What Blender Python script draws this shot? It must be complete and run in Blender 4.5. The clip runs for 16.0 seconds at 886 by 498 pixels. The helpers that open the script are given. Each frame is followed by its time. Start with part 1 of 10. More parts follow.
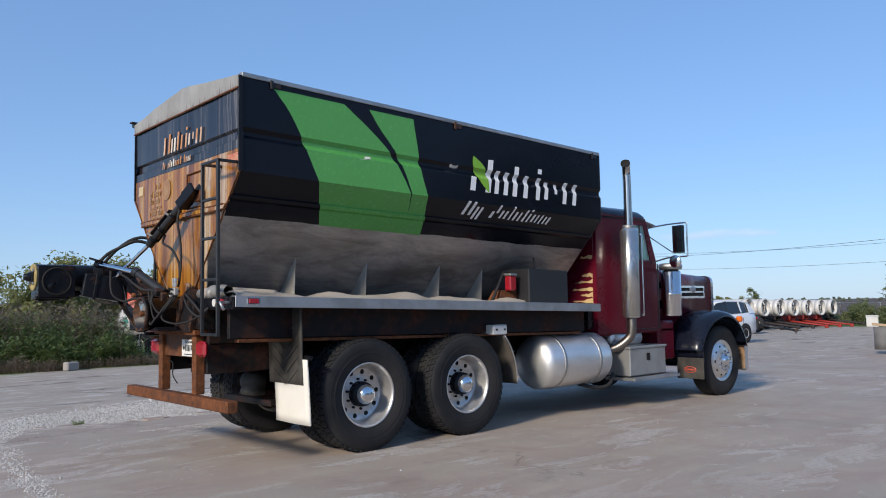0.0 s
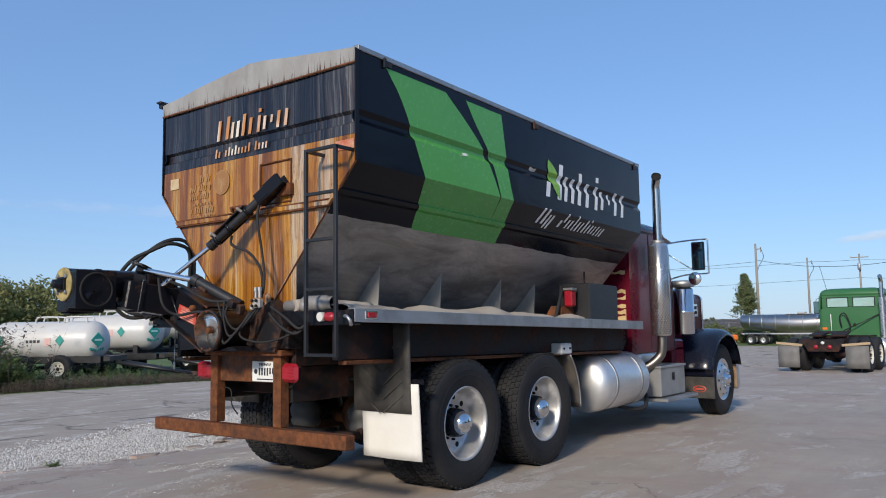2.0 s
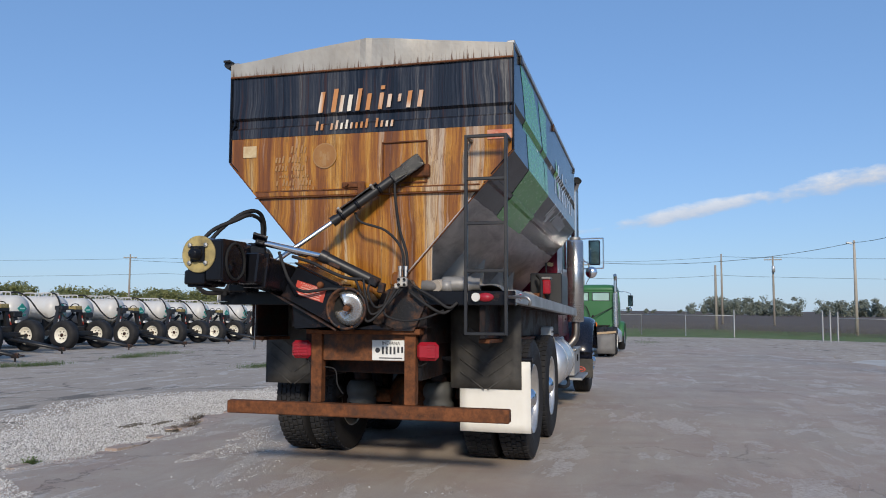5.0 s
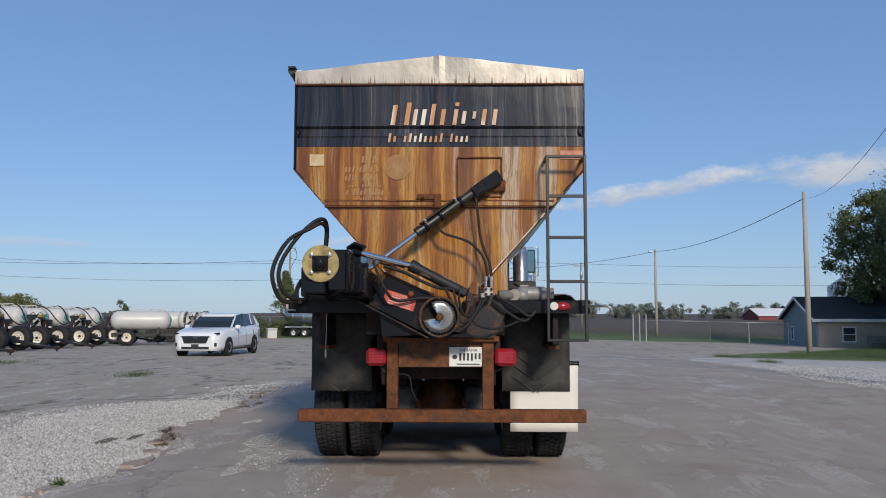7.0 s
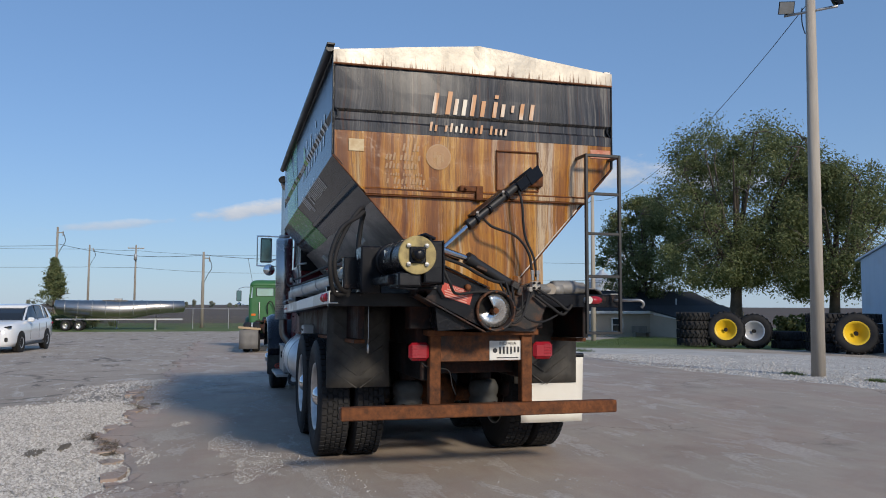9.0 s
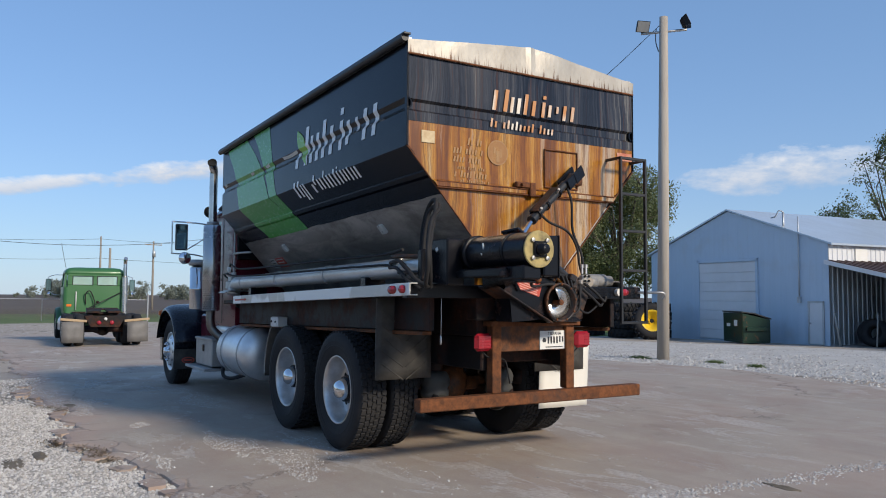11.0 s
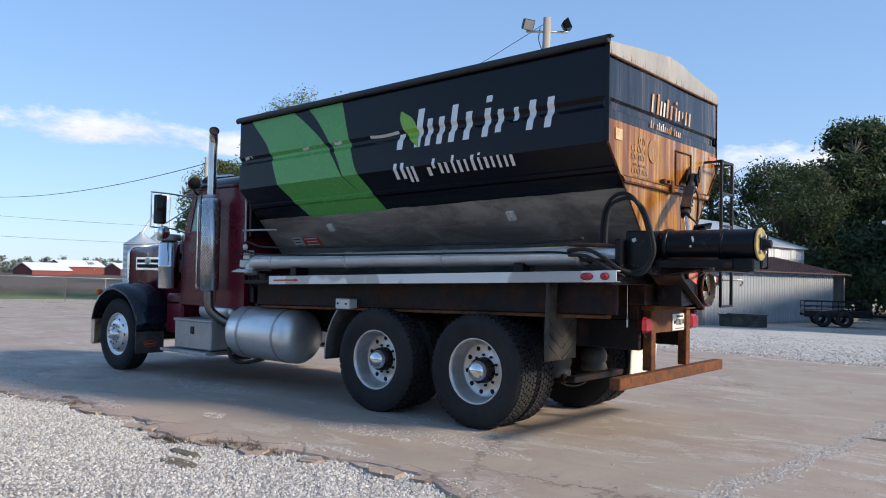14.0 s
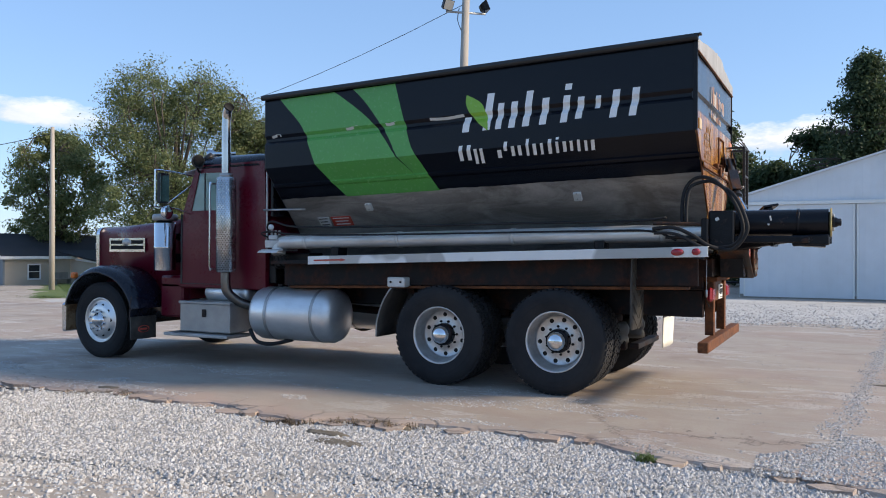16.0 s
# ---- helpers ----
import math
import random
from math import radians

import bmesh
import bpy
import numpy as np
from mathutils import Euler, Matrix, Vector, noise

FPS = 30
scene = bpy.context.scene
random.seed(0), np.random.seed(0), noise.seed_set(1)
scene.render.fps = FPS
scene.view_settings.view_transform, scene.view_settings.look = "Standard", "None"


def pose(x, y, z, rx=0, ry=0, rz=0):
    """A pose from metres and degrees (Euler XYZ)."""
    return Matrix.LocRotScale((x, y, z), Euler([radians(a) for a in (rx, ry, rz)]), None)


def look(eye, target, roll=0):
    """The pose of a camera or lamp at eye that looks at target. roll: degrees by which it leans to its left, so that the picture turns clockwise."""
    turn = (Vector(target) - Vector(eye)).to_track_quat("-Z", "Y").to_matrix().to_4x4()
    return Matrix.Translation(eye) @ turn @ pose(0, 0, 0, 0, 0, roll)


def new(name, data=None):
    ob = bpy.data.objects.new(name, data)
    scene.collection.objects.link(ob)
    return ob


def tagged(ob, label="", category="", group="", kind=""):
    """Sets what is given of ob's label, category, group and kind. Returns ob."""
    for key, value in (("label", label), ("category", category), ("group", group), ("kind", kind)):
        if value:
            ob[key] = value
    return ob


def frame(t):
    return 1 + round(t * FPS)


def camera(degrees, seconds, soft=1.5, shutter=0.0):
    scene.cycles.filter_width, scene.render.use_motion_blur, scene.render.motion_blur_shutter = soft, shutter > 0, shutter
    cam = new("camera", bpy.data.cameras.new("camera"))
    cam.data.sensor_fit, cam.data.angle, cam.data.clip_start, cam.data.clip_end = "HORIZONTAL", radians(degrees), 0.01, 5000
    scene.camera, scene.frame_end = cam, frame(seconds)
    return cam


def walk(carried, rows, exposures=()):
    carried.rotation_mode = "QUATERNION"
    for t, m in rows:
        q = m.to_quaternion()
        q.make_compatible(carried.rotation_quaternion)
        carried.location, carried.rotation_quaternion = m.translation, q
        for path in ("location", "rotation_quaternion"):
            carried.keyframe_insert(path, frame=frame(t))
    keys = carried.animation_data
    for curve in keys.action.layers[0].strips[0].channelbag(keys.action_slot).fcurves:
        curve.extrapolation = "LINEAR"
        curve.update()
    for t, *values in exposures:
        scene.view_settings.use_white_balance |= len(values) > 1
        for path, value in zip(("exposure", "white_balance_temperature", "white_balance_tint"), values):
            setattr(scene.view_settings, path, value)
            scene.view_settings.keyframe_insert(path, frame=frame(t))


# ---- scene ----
cam = camera(58.9, 16.0, 1.0)
METRES, EYE, TILT, LEAN, TURN = 19.0, 1.40, 0.0, 0.0, -41.6
ROWS = [
    (0.0, 0.0, 0.0, 0.0, 0.08, 4.13, 1.04),
    (0.5, -0.0306, 0.016, -0.0017, -2.73, 4.47, 1.18),
    (1.0, -0.0615, 0.0276, -0.0012, -5.47, 4.94, 1.23),
    (1.5, -0.0896, 0.0426, -0.0008, -8.12, 5.26, 1.11),
    (2.0, -0.1177, 0.0565, 0.0001, -10.96, 5.4, 0.89),
    (2.5, -0.1437, 0.0705, 0.0009, -14.16, 5.25, 0.51),
    (3.0, -0.1702, 0.0861, 0.0013, -17.94, 5.03, 0.09),
    (3.5, -0.2022, 0.0895, -0.0007, -22.08, 4.84, -0.25),
    (4.0, -0.2336, 0.0993, -0.0023, -26.22, 4.63, -0.33),
    (4.5, -0.2634, 0.1026, -0.0023, -30.15, 4.52, -0.36),
    (5.0, -0.2923, 0.1084, -0.0018, -33.63, 4.42, -0.23),
    (7.5, -0.4094, 0.191, 0.0003, -51.42, 4.56, -0.03),
    (8.0, -0.4253, 0.2154, -0.0001, -55.61, 4.3, 0.07),
    (8.5, -0.4401, 0.2395, 0.0008, -59.72, 4.13, -0.03),
    (9.0, -0.4507, 0.2689, 0.0006, -64.04, 4.11, -0.27),
    (11.5, -0.502, 0.4116, 0.0012, -83.39, 3.33, -0.49),
    (12.0, -0.5057, 0.4433, 0.0025, -86.55, 3.34, -0.79),
    (12.5, -0.5044, 0.4764, 0.0018, -89.73, 3.3, -1.06),
    (13.0, -0.5079, 0.5098, 0.0026, -92.89, 3.04, -1.3),
    (13.5, -0.5091, 0.5427, 0.0024, -95.93, 2.59, -1.31),
    (14.0, -0.5094, 0.577, 0.0026, -98.78, 1.94, -1.12),
    (14.5, -0.5094, 0.6092, 0.0052, -101.61, 1.33, -0.66),
    (15.0, -0.5025, 0.6422, 0.0045, -104.57, 0.88, -0.3),
    (15.5, -0.4999, 0.6755, 0.005, -107.81, 0.51, -0.18),
    (16.0, -0.4929, 0.7082, 0.0031, -111.17, 0.22, -0.23),
]
EXPOSURES = [(0.0, 0.2, 6170, 9), (3.5, 0.04, 6140, 9), (5.0, -0.02, 6160, 9), (7.5, -0.2, 6270, 9), (9.0, -0.15, 6350, 9), (12.5, 0.36, 6480, 9), (16.0, 0.64, 6720, 10)]
walk(cam, [(t, pose(0, 0, EYE, TILT, LEAN, TURN) @ pose(METRES * x, METRES * y, METRES * z, 90 + pitch, roll, yaw)) for t, x, y, z, yaw, pitch, roll in ROWS], EXPOSURES)

# ---- sky and sun ----
world = bpy.data.worlds.new("sky")
scene.world = world
world.use_nodes = True
wn, wl = world.node_tree.nodes, world.node_tree.links
wn.clear()
SUN_EL, SUN_AZ = 27.0, 196.0          # where the sun stands: degrees up, and round from +x towards +y
sky = wn.new("ShaderNodeTexSky")
sky.sky_type = "NISHITA"
sky.sun_disc = False
sky.sun_elevation = radians(SUN_EL)
sky.sun_rotation = radians(90 - SUN_AZ)
sky.air_density, sky.dust_density, sky.ozone_density = 1.0, 0.15, 5.0
w_co = wn.new("ShaderNodeTexCoord")
w_sep = wn.new("ShaderNodeSeparateXYZ")
wl.new(w_co.outputs["Generated"], w_sep.inputs[0])


def w_math(op, a, b=None, c=None):
    n = wn.new("ShaderNodeMath")
    n.operation = op
    for i, v in enumerate((a, b, c)):
        if v is None:
            continue
        if isinstance(v, (int, float)):
            n.inputs[i].default_value = v
        else:
            wl.new(v, n.inputs[i])
    return n.outputs[0]


# low broken cloud: soft banks at a few bearings, their edges torn by noise
w_map = wn.new("ShaderNodeMapping")
w_map.inputs["Scale"].default_value = (1.0, 1.0, 2.6)
wl.new(w_co.outputs["Generated"], w_map.inputs[0])


def w_noise(scale, detail, rough):
    n = wn.new("ShaderNodeTexNoise")
    n.inputs["Scale"].default_value, n.inputs["Detail"].default_value, n.inputs["Roughness"].default_value = scale, detail, rough
    wl.new(w_map.outputs[0], n.inputs["Vector"])
    return w_math("SUBTRACT", n.outputs["Fac"], 0.5)


bearing = w_math("ARCTAN2", w_sep.outputs[1], w_sep.outputs[0])
height = w_math("ARCSINE", w_sep.outputs[2])
tear = w_math("ADD", w_math("MULTIPLY", w_noise(9.0, 8.0, 0.62), 2.6), w_math("MULTIPLY", w_noise(30.0, 5.0, 0.6), 0.9))
cover = lit = None
for az, el, slope, half, thick, dense in ((-27.5, 9.4, 0.0, 9, 1.8, 1.0), (-14, 8.5, -0.16, 11, 1.25, 1.0), (-3, 6.8, -0.17, 9.5, 0.85, 0.9), (7, 5.3, -0.1, 7, 0.5, 0.6), (-35, 8.9, 0.1, 6, 1.4, 0.9),
                                          (-57, 8.2, 0.0, 12, 2.2, 0.85), (-74, 7.7, 0.0, 10, 2.1, 0.95), (-86, 7.5, 0.0, 7, 2.0, 1.0), (29, 4.5, 0.0, 6, 0.6, 0.4), (60, 8.0, 0.0, 14, 0.8, 0.2)):
    # a long low bank: grey flat foot, white torn top
    off = w_math("SUBTRACT", bearing, radians(az))
    u = w_math("DIVIDE", off, radians(half))
    v = w_math("DIVIDE", w_math("SUBTRACT", w_math("SUBTRACT", height, radians(el)), w_math("MULTIPLY", off, slope)), radians(thick))
    low_v = w_math("MULTIPLY", w_math("MINIMUM", v, 0.0), 0.8)
    d = w_math("SUBTRACT", w_math("ADD", 0.55, tear), w_math("ADD", w_math("MULTIPLY", u, u), w_math("ADD", w_math("MULTIPLY", v, v), w_math("MULTIPLY", low_v, low_v))))
    one = w_math("MULTIPLY", w_math("MINIMUM", w_math("MAXIMUM", w_math("MULTIPLY", d, 1.6), 0.0), 1.0), dense)
    top = w_math("MULTIPLY", one, w_math("MINIMUM", w_math("MAXIMUM", w_math("ADD", w_math("MULTIPLY", v, 0.55), w_math("ADD", w_math("MULTIPLY", tear, 0.6), 0.38)), 0.0), 1.0))
    cover = one if cover is None else w_math("MAXIMUM", cover, one)
    lit = top if lit is None else w_math("MAXIMUM", lit, top)
w_mix = wn.new("ShaderNodeMix")
w_mix.data_type = "RGBA"
wl.new(cover, w_mix.inputs["Factor"])
w_tint = wn.new("ShaderNodeMix")
w_tint.data_type, w_tint.blend_type = "RGBA", "MULTIPLY"
w_tint.inputs["Factor"].default_value = 1.0
w_tint.inputs["B"].default_value = (0.90, 0.98, 1.10, 1)
wl.new(sky.outputs[0], w_tint.inputs["A"])
w_haze = wn.new("ShaderNodeMix")      # thin even haze over the clear sky
w_haze.data_type = "RGBA"
w_haze.inputs["Factor"].default_value = 0.40
wl.new(w_tint.outputs["Result"], w_haze.inputs["A"])
w_haze.inputs["B"].default_value = (2.35, 4.05, 6.75, 1)
w_low = wn.new("ShaderNodeMix")       # paler towards the horizon
w_low.data_type = "RGBA"
wl.new(w_math("MULTIPLY", w_math("POWER", 2.718, w_math("MULTIPLY", w_math("MAXIMUM", height, 0.0), -7.0)), 0.52), w_low.inputs["Factor"])
wl.new(w_haze.outputs["Result"], w_low.inputs["A"])
w_low.inputs["B"].default_value = (4.55, 5.45, 6.55, 1)
wl.new(w_low.outputs["Result"], w_mix.inputs["A"])
w_cloud = wn.new("ShaderNodeMix")
w_cloud.data_type = "RGBA"
wl.new(w_math("DIVIDE", lit, w_math("MAXIMUM", cover, 0.01)), w_cloud.inputs["Factor"])
w_cloud.inputs["A"].default_value, w_cloud.inputs["B"].default_value = (4.35, 4.8, 5.7, 1), (7.3, 7.3, 7.5, 1)
wl.new(w_cloud.outputs["Result"], w_mix.inputs["B"])
w_bg = wn.new("ShaderNodeBackground")
w_bg.inputs["Strength"].default_value = 0.11
wl.new(w_mix.outputs["Result"], w_bg.inputs["Color"])
w_out = wn.new("ShaderNodeOutputWorld")
wl.new(w_bg.outputs[0], w_out.inputs["Surface"])

sun = new("sun", bpy.data.lights.new("sun", "SUN"))
sun.data.energy = 3.8
sun.data.angle = radians(8)
sun.data.color = (1.0, 0.86, 0.68)
sun.matrix_world = look((0, 0, 0), (-math.cos(radians(SUN_AZ)) * math.cos(radians(SUN_EL)), -math.sin(radians(SUN_AZ)) * math.cos(radians(SUN_EL)), -math.sin(radians(SUN_EL))))

# ---- materials ----


class Nodes:
    """A small wrapper round one material's node tree."""

    def __init__(self, name):
        self.mat = bpy.data.materials.new(name)
        self.mat.use_nodes = True
        self.n, self.l = self.mat.node_tree.nodes, self.mat.node_tree.links
        self.bsdf = self.n["Principled BSDF"]
        self.co = self.n.new("ShaderNodeTexCoord").outputs["Object"]

    def link(self, a, b):
        self.l.new(a, b)

    def val(self, sock, v):
        if isinstance(v, (int, float)):
            sock.default_value = v
        elif isinstance(v, tuple):
            sock.default_value = (*v, 1.0) if len(v) == 3 and sock.type == "RGBA" else v
        else:
            self.l.new(v, sock)

    def scaled(self, s, loc=(0, 0, 0), rot=(0, 0, 0)):
        m = self.n.new("ShaderNodeMapping")
        m.inputs["Scale"].default_value = s if isinstance(s, tuple) else (s, s, s)
        m.inputs["Location"].default_value = loc
        m.inputs["Rotation"].default_value = rot
        self.l.new(self.co, m.inputs[0])
        return m.outputs[0]

    def noise(self, scale, detail=4.0, rough=0.55, vec=None, distort=0.0):
        t = self.n.new("ShaderNodeTexNoise")
        t.inputs["Scale"].default_value = scale
        t.inputs["Detail"].default_value = detail
        t.inputs["Roughness"].default_value = rough
        t.inputs["Distortion"].default_value = distort
        self.l.new(vec if vec else self.co, t.inputs["Vector"])
        return t.outputs["Fac"]

    def voronoi(self, scale, feature="F1", vec=None, out="Distance"):
        t = self.n.new("ShaderNodeTexVoronoi")
        t.feature = feature
        t.inputs["Scale"].default_value = scale
        self.l.new(vec if vec else self.co, t.inputs["Vector"])
        return t.outputs[out]

    def ramp(self, fac, *stops):
        r = self.n.new("ShaderNodeValToRGB")
        e = r.color_ramp.elements
        while len(e) < len(stops):
            e.new(0.5)
        for el, (p, c) in zip(e, stops):
            el.position = p
            el.color = (*c, 1) if isinstance(c, tuple) else (c, c, c, 1)
        self.l.new(fac, r.inputs[0])
        return r.outputs[0]

    def mix(self, fac, a, b, blend="MIX"):
        m = self.n.new("ShaderNodeMix")
        m.data_type, m.blend_type = "RGBA", blend
        self.val(m.inputs["Factor"], fac)
        self.val(m.inputs["A"], a)
        self.val(m.inputs["B"], b)
        return m.outputs["Result"]

    def math(self, op, a, b=0.0, c=0.0):
        m = self.n.new("ShaderNodeMath")
        m.operation = op
        for i, v in enumerate((a, b, c)):
            self.val(m.inputs[i], v)
        return m.outputs[0]

    def axis(self, k):
        s = self.n.new("ShaderNodeSeparateXYZ")
        self.l.new(self.co, s.inputs[0])
        return s.outputs[k]

    def rand(self):
        return self.n.new("ShaderNodeObjectInfo").outputs["Random"]

    def island(self):
        return self.n.new("ShaderNodeNewGeometry").outputs["Random Per Island"]

    def bump(self, height, strength=0.3, dist=0.01):
        b = self.n.new("ShaderNodeBump")
        b.inputs["Strength"].default_value = strength
        b.inputs["Distance"].default_value = dist
        self.l.new(height, b.inputs["Height"])
        self.l.new(b.outputs[0], self.bsdf.inputs["Normal"])

    def done(self, color, rough=0.5, metal=0.0, coat=0.0, spec=0.5):
        self.val(self.bsdf.inputs["Base Color"], color)
        self.val(self.bsdf.inputs["Roughness"], rough)
        self.val(self.bsdf.inputs["Metallic"], metal)
        self.bsdf.inputs["Coat Weight"].default_value = coat
        self.bsdf.inputs["Coat Roughness"].default_value = 0.08
        self.bsdf.inputs["Specular IOR Level"].default_value = spec
        return self.mat


def worn(name, base, dirt, amount=0.5, scale=3.0, rough=0.5, metal=0.0, coat=0.0, bump=0.15, spec=0.5, vec=None):
    """A plain surface with dirt in large patches and a fine grain."""
    m = Nodes(name)
    v = m.scaled(vec) if vec else None
    big = m.ramp(m.noise(scale, 5, 0.6, v), (0.35, 0.0), (0.75, 1.0))
    fine = m.noise(scale * 14, 4, 0.6, v)
    c = m.mix(m.math("MULTIPLY", big, amount), base, dirt)
    c = m.mix(m.math("MULTIPLY", fine, 0.25 * amount), c, dirt)
    m.bump(fine, bump, 0.004)
    r = m.math("ADD", m.math("MULTIPLY", fine, 0.22), m.math("ADD", m.math("MULTIPLY", big, 0.12), rough - 0.14))
    return m.done(c, r, metal, coat, spec)


def rusty(name, paint, rust=(0.19, 0.065, 0.022), dark=(0.05, 0.022, 0.012), cover=0.5, scale=4.0, rough=0.75, spec=0.35):
    """Painted steel eaten by rust; cover is how much of it is rust."""
    m = Nodes(name)
    n1 = m.noise(scale, 8, 0.68)
    n2 = m.noise(scale * 6, 6, 0.7)
    mask = m.ramp(n1, (max(0.0, 0.62 - 0.4 * cover), 0.0), (min(1.0, 0.78 - 0.4 * cover), 1.0))
    r = m.ramp(n2, (0.3, dark), (0.52, rust), (0.75, tuple(min(1, 1.7 * k) for k in rust)))
    m.bump(n2, 0.45, 0.006)
    return m.done(m.mix(mask, paint, r), m.math("ADD", m.math("MULTIPLY", mask, 0.3), rough - 0.3), 0.0, 0.0, spec)


def polished(name, base=(0.62, 0.62, 0.63), rough=0.15, amount=0.5, scale=2.0):
    """Bright metal with dull smears."""
    m = Nodes(name)
    n1 = m.noise(scale, 5, 0.6)
    n2 = m.noise(scale * 20, 3, 0.6)
    c = m.mix(m.math("MULTIPLY", m.ramp(n1, (0.4, 0.0), (0.8, 1.0)), amount), base, tuple(0.45 * k for k in base))
    m.bump(n2, 0.05, 0.002)
    r = m.math("ADD", m.math("MULTIPLY", n1, 0.25 * amount + 0.05), m.math("ADD", m.math("MULTIPLY", n2, 0.08), rough - 0.06))
    return m.done(c, r, 1.0)


def glass(name, tint=(0.55, 0.75, 0.72), rough=0.02, mixin=0.65):
    """Tinted pane: part clear, part sheen."""
    m = Nodes(name)
    m.bsdf.inputs["Transmission Weight"].default_value = mixin
    return m.done(m.mix(m.math("MULTIPLY", m.noise(6, 3), 0.1), tint, (0.4, 0.4, 0.38)), rough, 0.0)


M = {}
M["black_paint"] = worn("black_paint", (0.009, 0.010, 0.013), (0.05, 0.047, 0.044), 0.3, 2.0, 0.42)
M["black_steel"] = rusty("black_steel", (0.0075, 0.008, 0.011), rust=(0.055, 0.024, 0.014), dark=(0.016, 0.010, 0.008), cover=0.10, scale=5.0, rough=0.52, spec=0.22)
M["chassis"] = rusty("chassis", (0.009, 0.0085, 0.010), rust=(0.050, 0.021, 0.014), dark=(0.020, 0.010, 0.008), cover=0.42, scale=3.0, rough=0.8, spec=0.2)
M["rust"] = rusty("rust", (0.035, 0.018, 0.012), rust=(0.125, 0.043, 0.014), dark=(0.042, 0.018, 0.009), cover=0.85, scale=2.5, rough=0.8)
M["tan_rust"] = rusty("tan_rust", (0.30, 0.21, 0.125), rust=(0.17, 0.085, 0.035), dark=(0.08, 0.05, 0.03), cover=0.5, scale=5.0, rough=0.85)
M["black_rust"] = rusty("black_rust", (0.012, 0.012, 0.014), rust=(0.085, 0.036, 0.017), dark=(0.025, 0.014, 0.010), cover=0.40, scale=6.0, rough=0.7)
M["rust_patch"] = rusty("rust_patch", (0.016, 0.012, 0.011), rust=(0.13, 0.046, 0.015), dark=(0.045, 0.020, 0.010), cover=0.52, scale=3.5, rough=0.7)
M["rubber"] = worn("rubber", (0.012, 0.013, 0.016), (0.046, 0.043, 0.041), 0.6, 3.0, 0.7, spec=0.22)
M["rubber_flap"] = worn("rubber_flap", (0.011, 0.011, 0.0115), (0.12, 0.11, 0.096), 0.7, 4.0, 0.6, spec=0.35)
M["white_flap"] = worn("white_flap", (0.74, 0.72, 0.66), (0.5, 0.45, 0.38), 0.3, 3.0, 0.55)
M["alloy"] = polished("alloy", (0.80, 0.79, 0.78), 0.32, 0.35, 6.0)
M["chrome"] = polished("chrome", (0.72, 0.73, 0.75), 0.08, 0.25, 3.0)
M["stack_chrome"] = polished("stack_chrome", (0.58, 0.57, 0.56), 0.14, 0.5, 2.0)
M["steel_dull"] = polished("steel_dull", (0.5, 0.5, 0.5), 0.42, 0.8, 3.0)
M["tank_alloy"] = worn("tank_alloy", (0.80, 0.81, 0.82), (0.50, 0.50, 0.50), 0.6, 3.5, 0.36, 0.82, bump=0.25, vec=(0.7, 1.5, 1.5))
M["maroon"] = worn("maroon", (0.112, 0.0045, 0.016), (0.075, 0.008, 0.016), 0.25, 1.5, 0.30, coat=0.25, bump=0.04, spec=0.25)
M["navy_fender"] = worn("navy_fender", (0.006, 0.008, 0.017), (0.025, 0.025, 0.03), 0.2, 2.0, 0.24, coat=0.3, bump=0.05, spec=0.2)
M["glass_pane"] = glass("glass_pane")
# near-black; most uses are flats standing in for the shade in openings
M["dark_gap"] = worn("dark_gap", (0.006, 0.006, 0.006), (0.015, 0.014, 0.013), 0.5, 3.0, 0.9)
M["red_lens"] = worn("red_lens", (0.33, 0.012, 0.024), (0.10, 0.010, 0.012), 0.3, 6.0, 0.2, coat=0.5)
M["amber_lens"] = worn("amber_lens", (0.7, 0.16, 0.02), (0.4, 0.1, 0.02), 0.3, 6.0, 0.25)
M["guard_steel"] = worn("guard_steel", (0.66, 0.66, 0.66), (0.42, 0.40, 0.38), 0.5, 5.0, 0.22, 0.92, bump=0.3)
M["yellow_cap"] = worn("yellow_cap", (0.44, 0.345, 0.13), (0.06, 0.045, 0.03), 0.85, 13.0, 0.6)
M["plate_white"] = worn("plate_white", (0.72, 0.72, 0.70), (0.45, 0.42, 0.36), 0.35, 12.0, 0.45)
M["danger_pale"] = worn("danger_pale", (0.62, 0.40, 0.34), (0.5, 0.2, 0.14), 0.6, 14.0, 0.5)
M["gusset_steel"] = worn("gusset_steel", (0.47, 0.45, 0.42), (0.28, 0.26, 0.235), 0.6, 5.0, 0.4, 0.2)
M["fitting_white"] = worn("fitting_white", (0.45, 0.43, 0.40), (0.30, 0.26, 0.22), 0.6, 18.0, 0.45, 0.3)
M["dark_pipe"] = polished("dark_pipe", (0.24, 0.22, 0.20), 0.3, 0.8, 4.0)
M["ink"] = worn("ink", (0.02, 0.022, 0.03), (0.06, 0.06, 0.06), 0.4, 12.0, 0.6)
M["danger_red"] = worn("danger_red", (0.50, 0.045, 0.03), (0.30, 0.11, 0.06), 0.5, 9.0, 0.5)
M["box_alloy"] = worn("box_alloy", (0.40, 0.40, 0.395), (0.25, 0.24, 0.23), 0.6, 4.0, 0.42, 0.6, bump=0.2)
M["fender_dark"] = worn("fender_dark", (0.035, 0.032, 0.030), (0.12, 0.10, 0.08), 0.7, 6.0, 0.75)
M["pipe_grime"] = worn("pipe_grime", (0.27, 0.265, 0.26), (0.13, 0.115, 0.10), 0.7, 6.0, 0.5, 0.2)
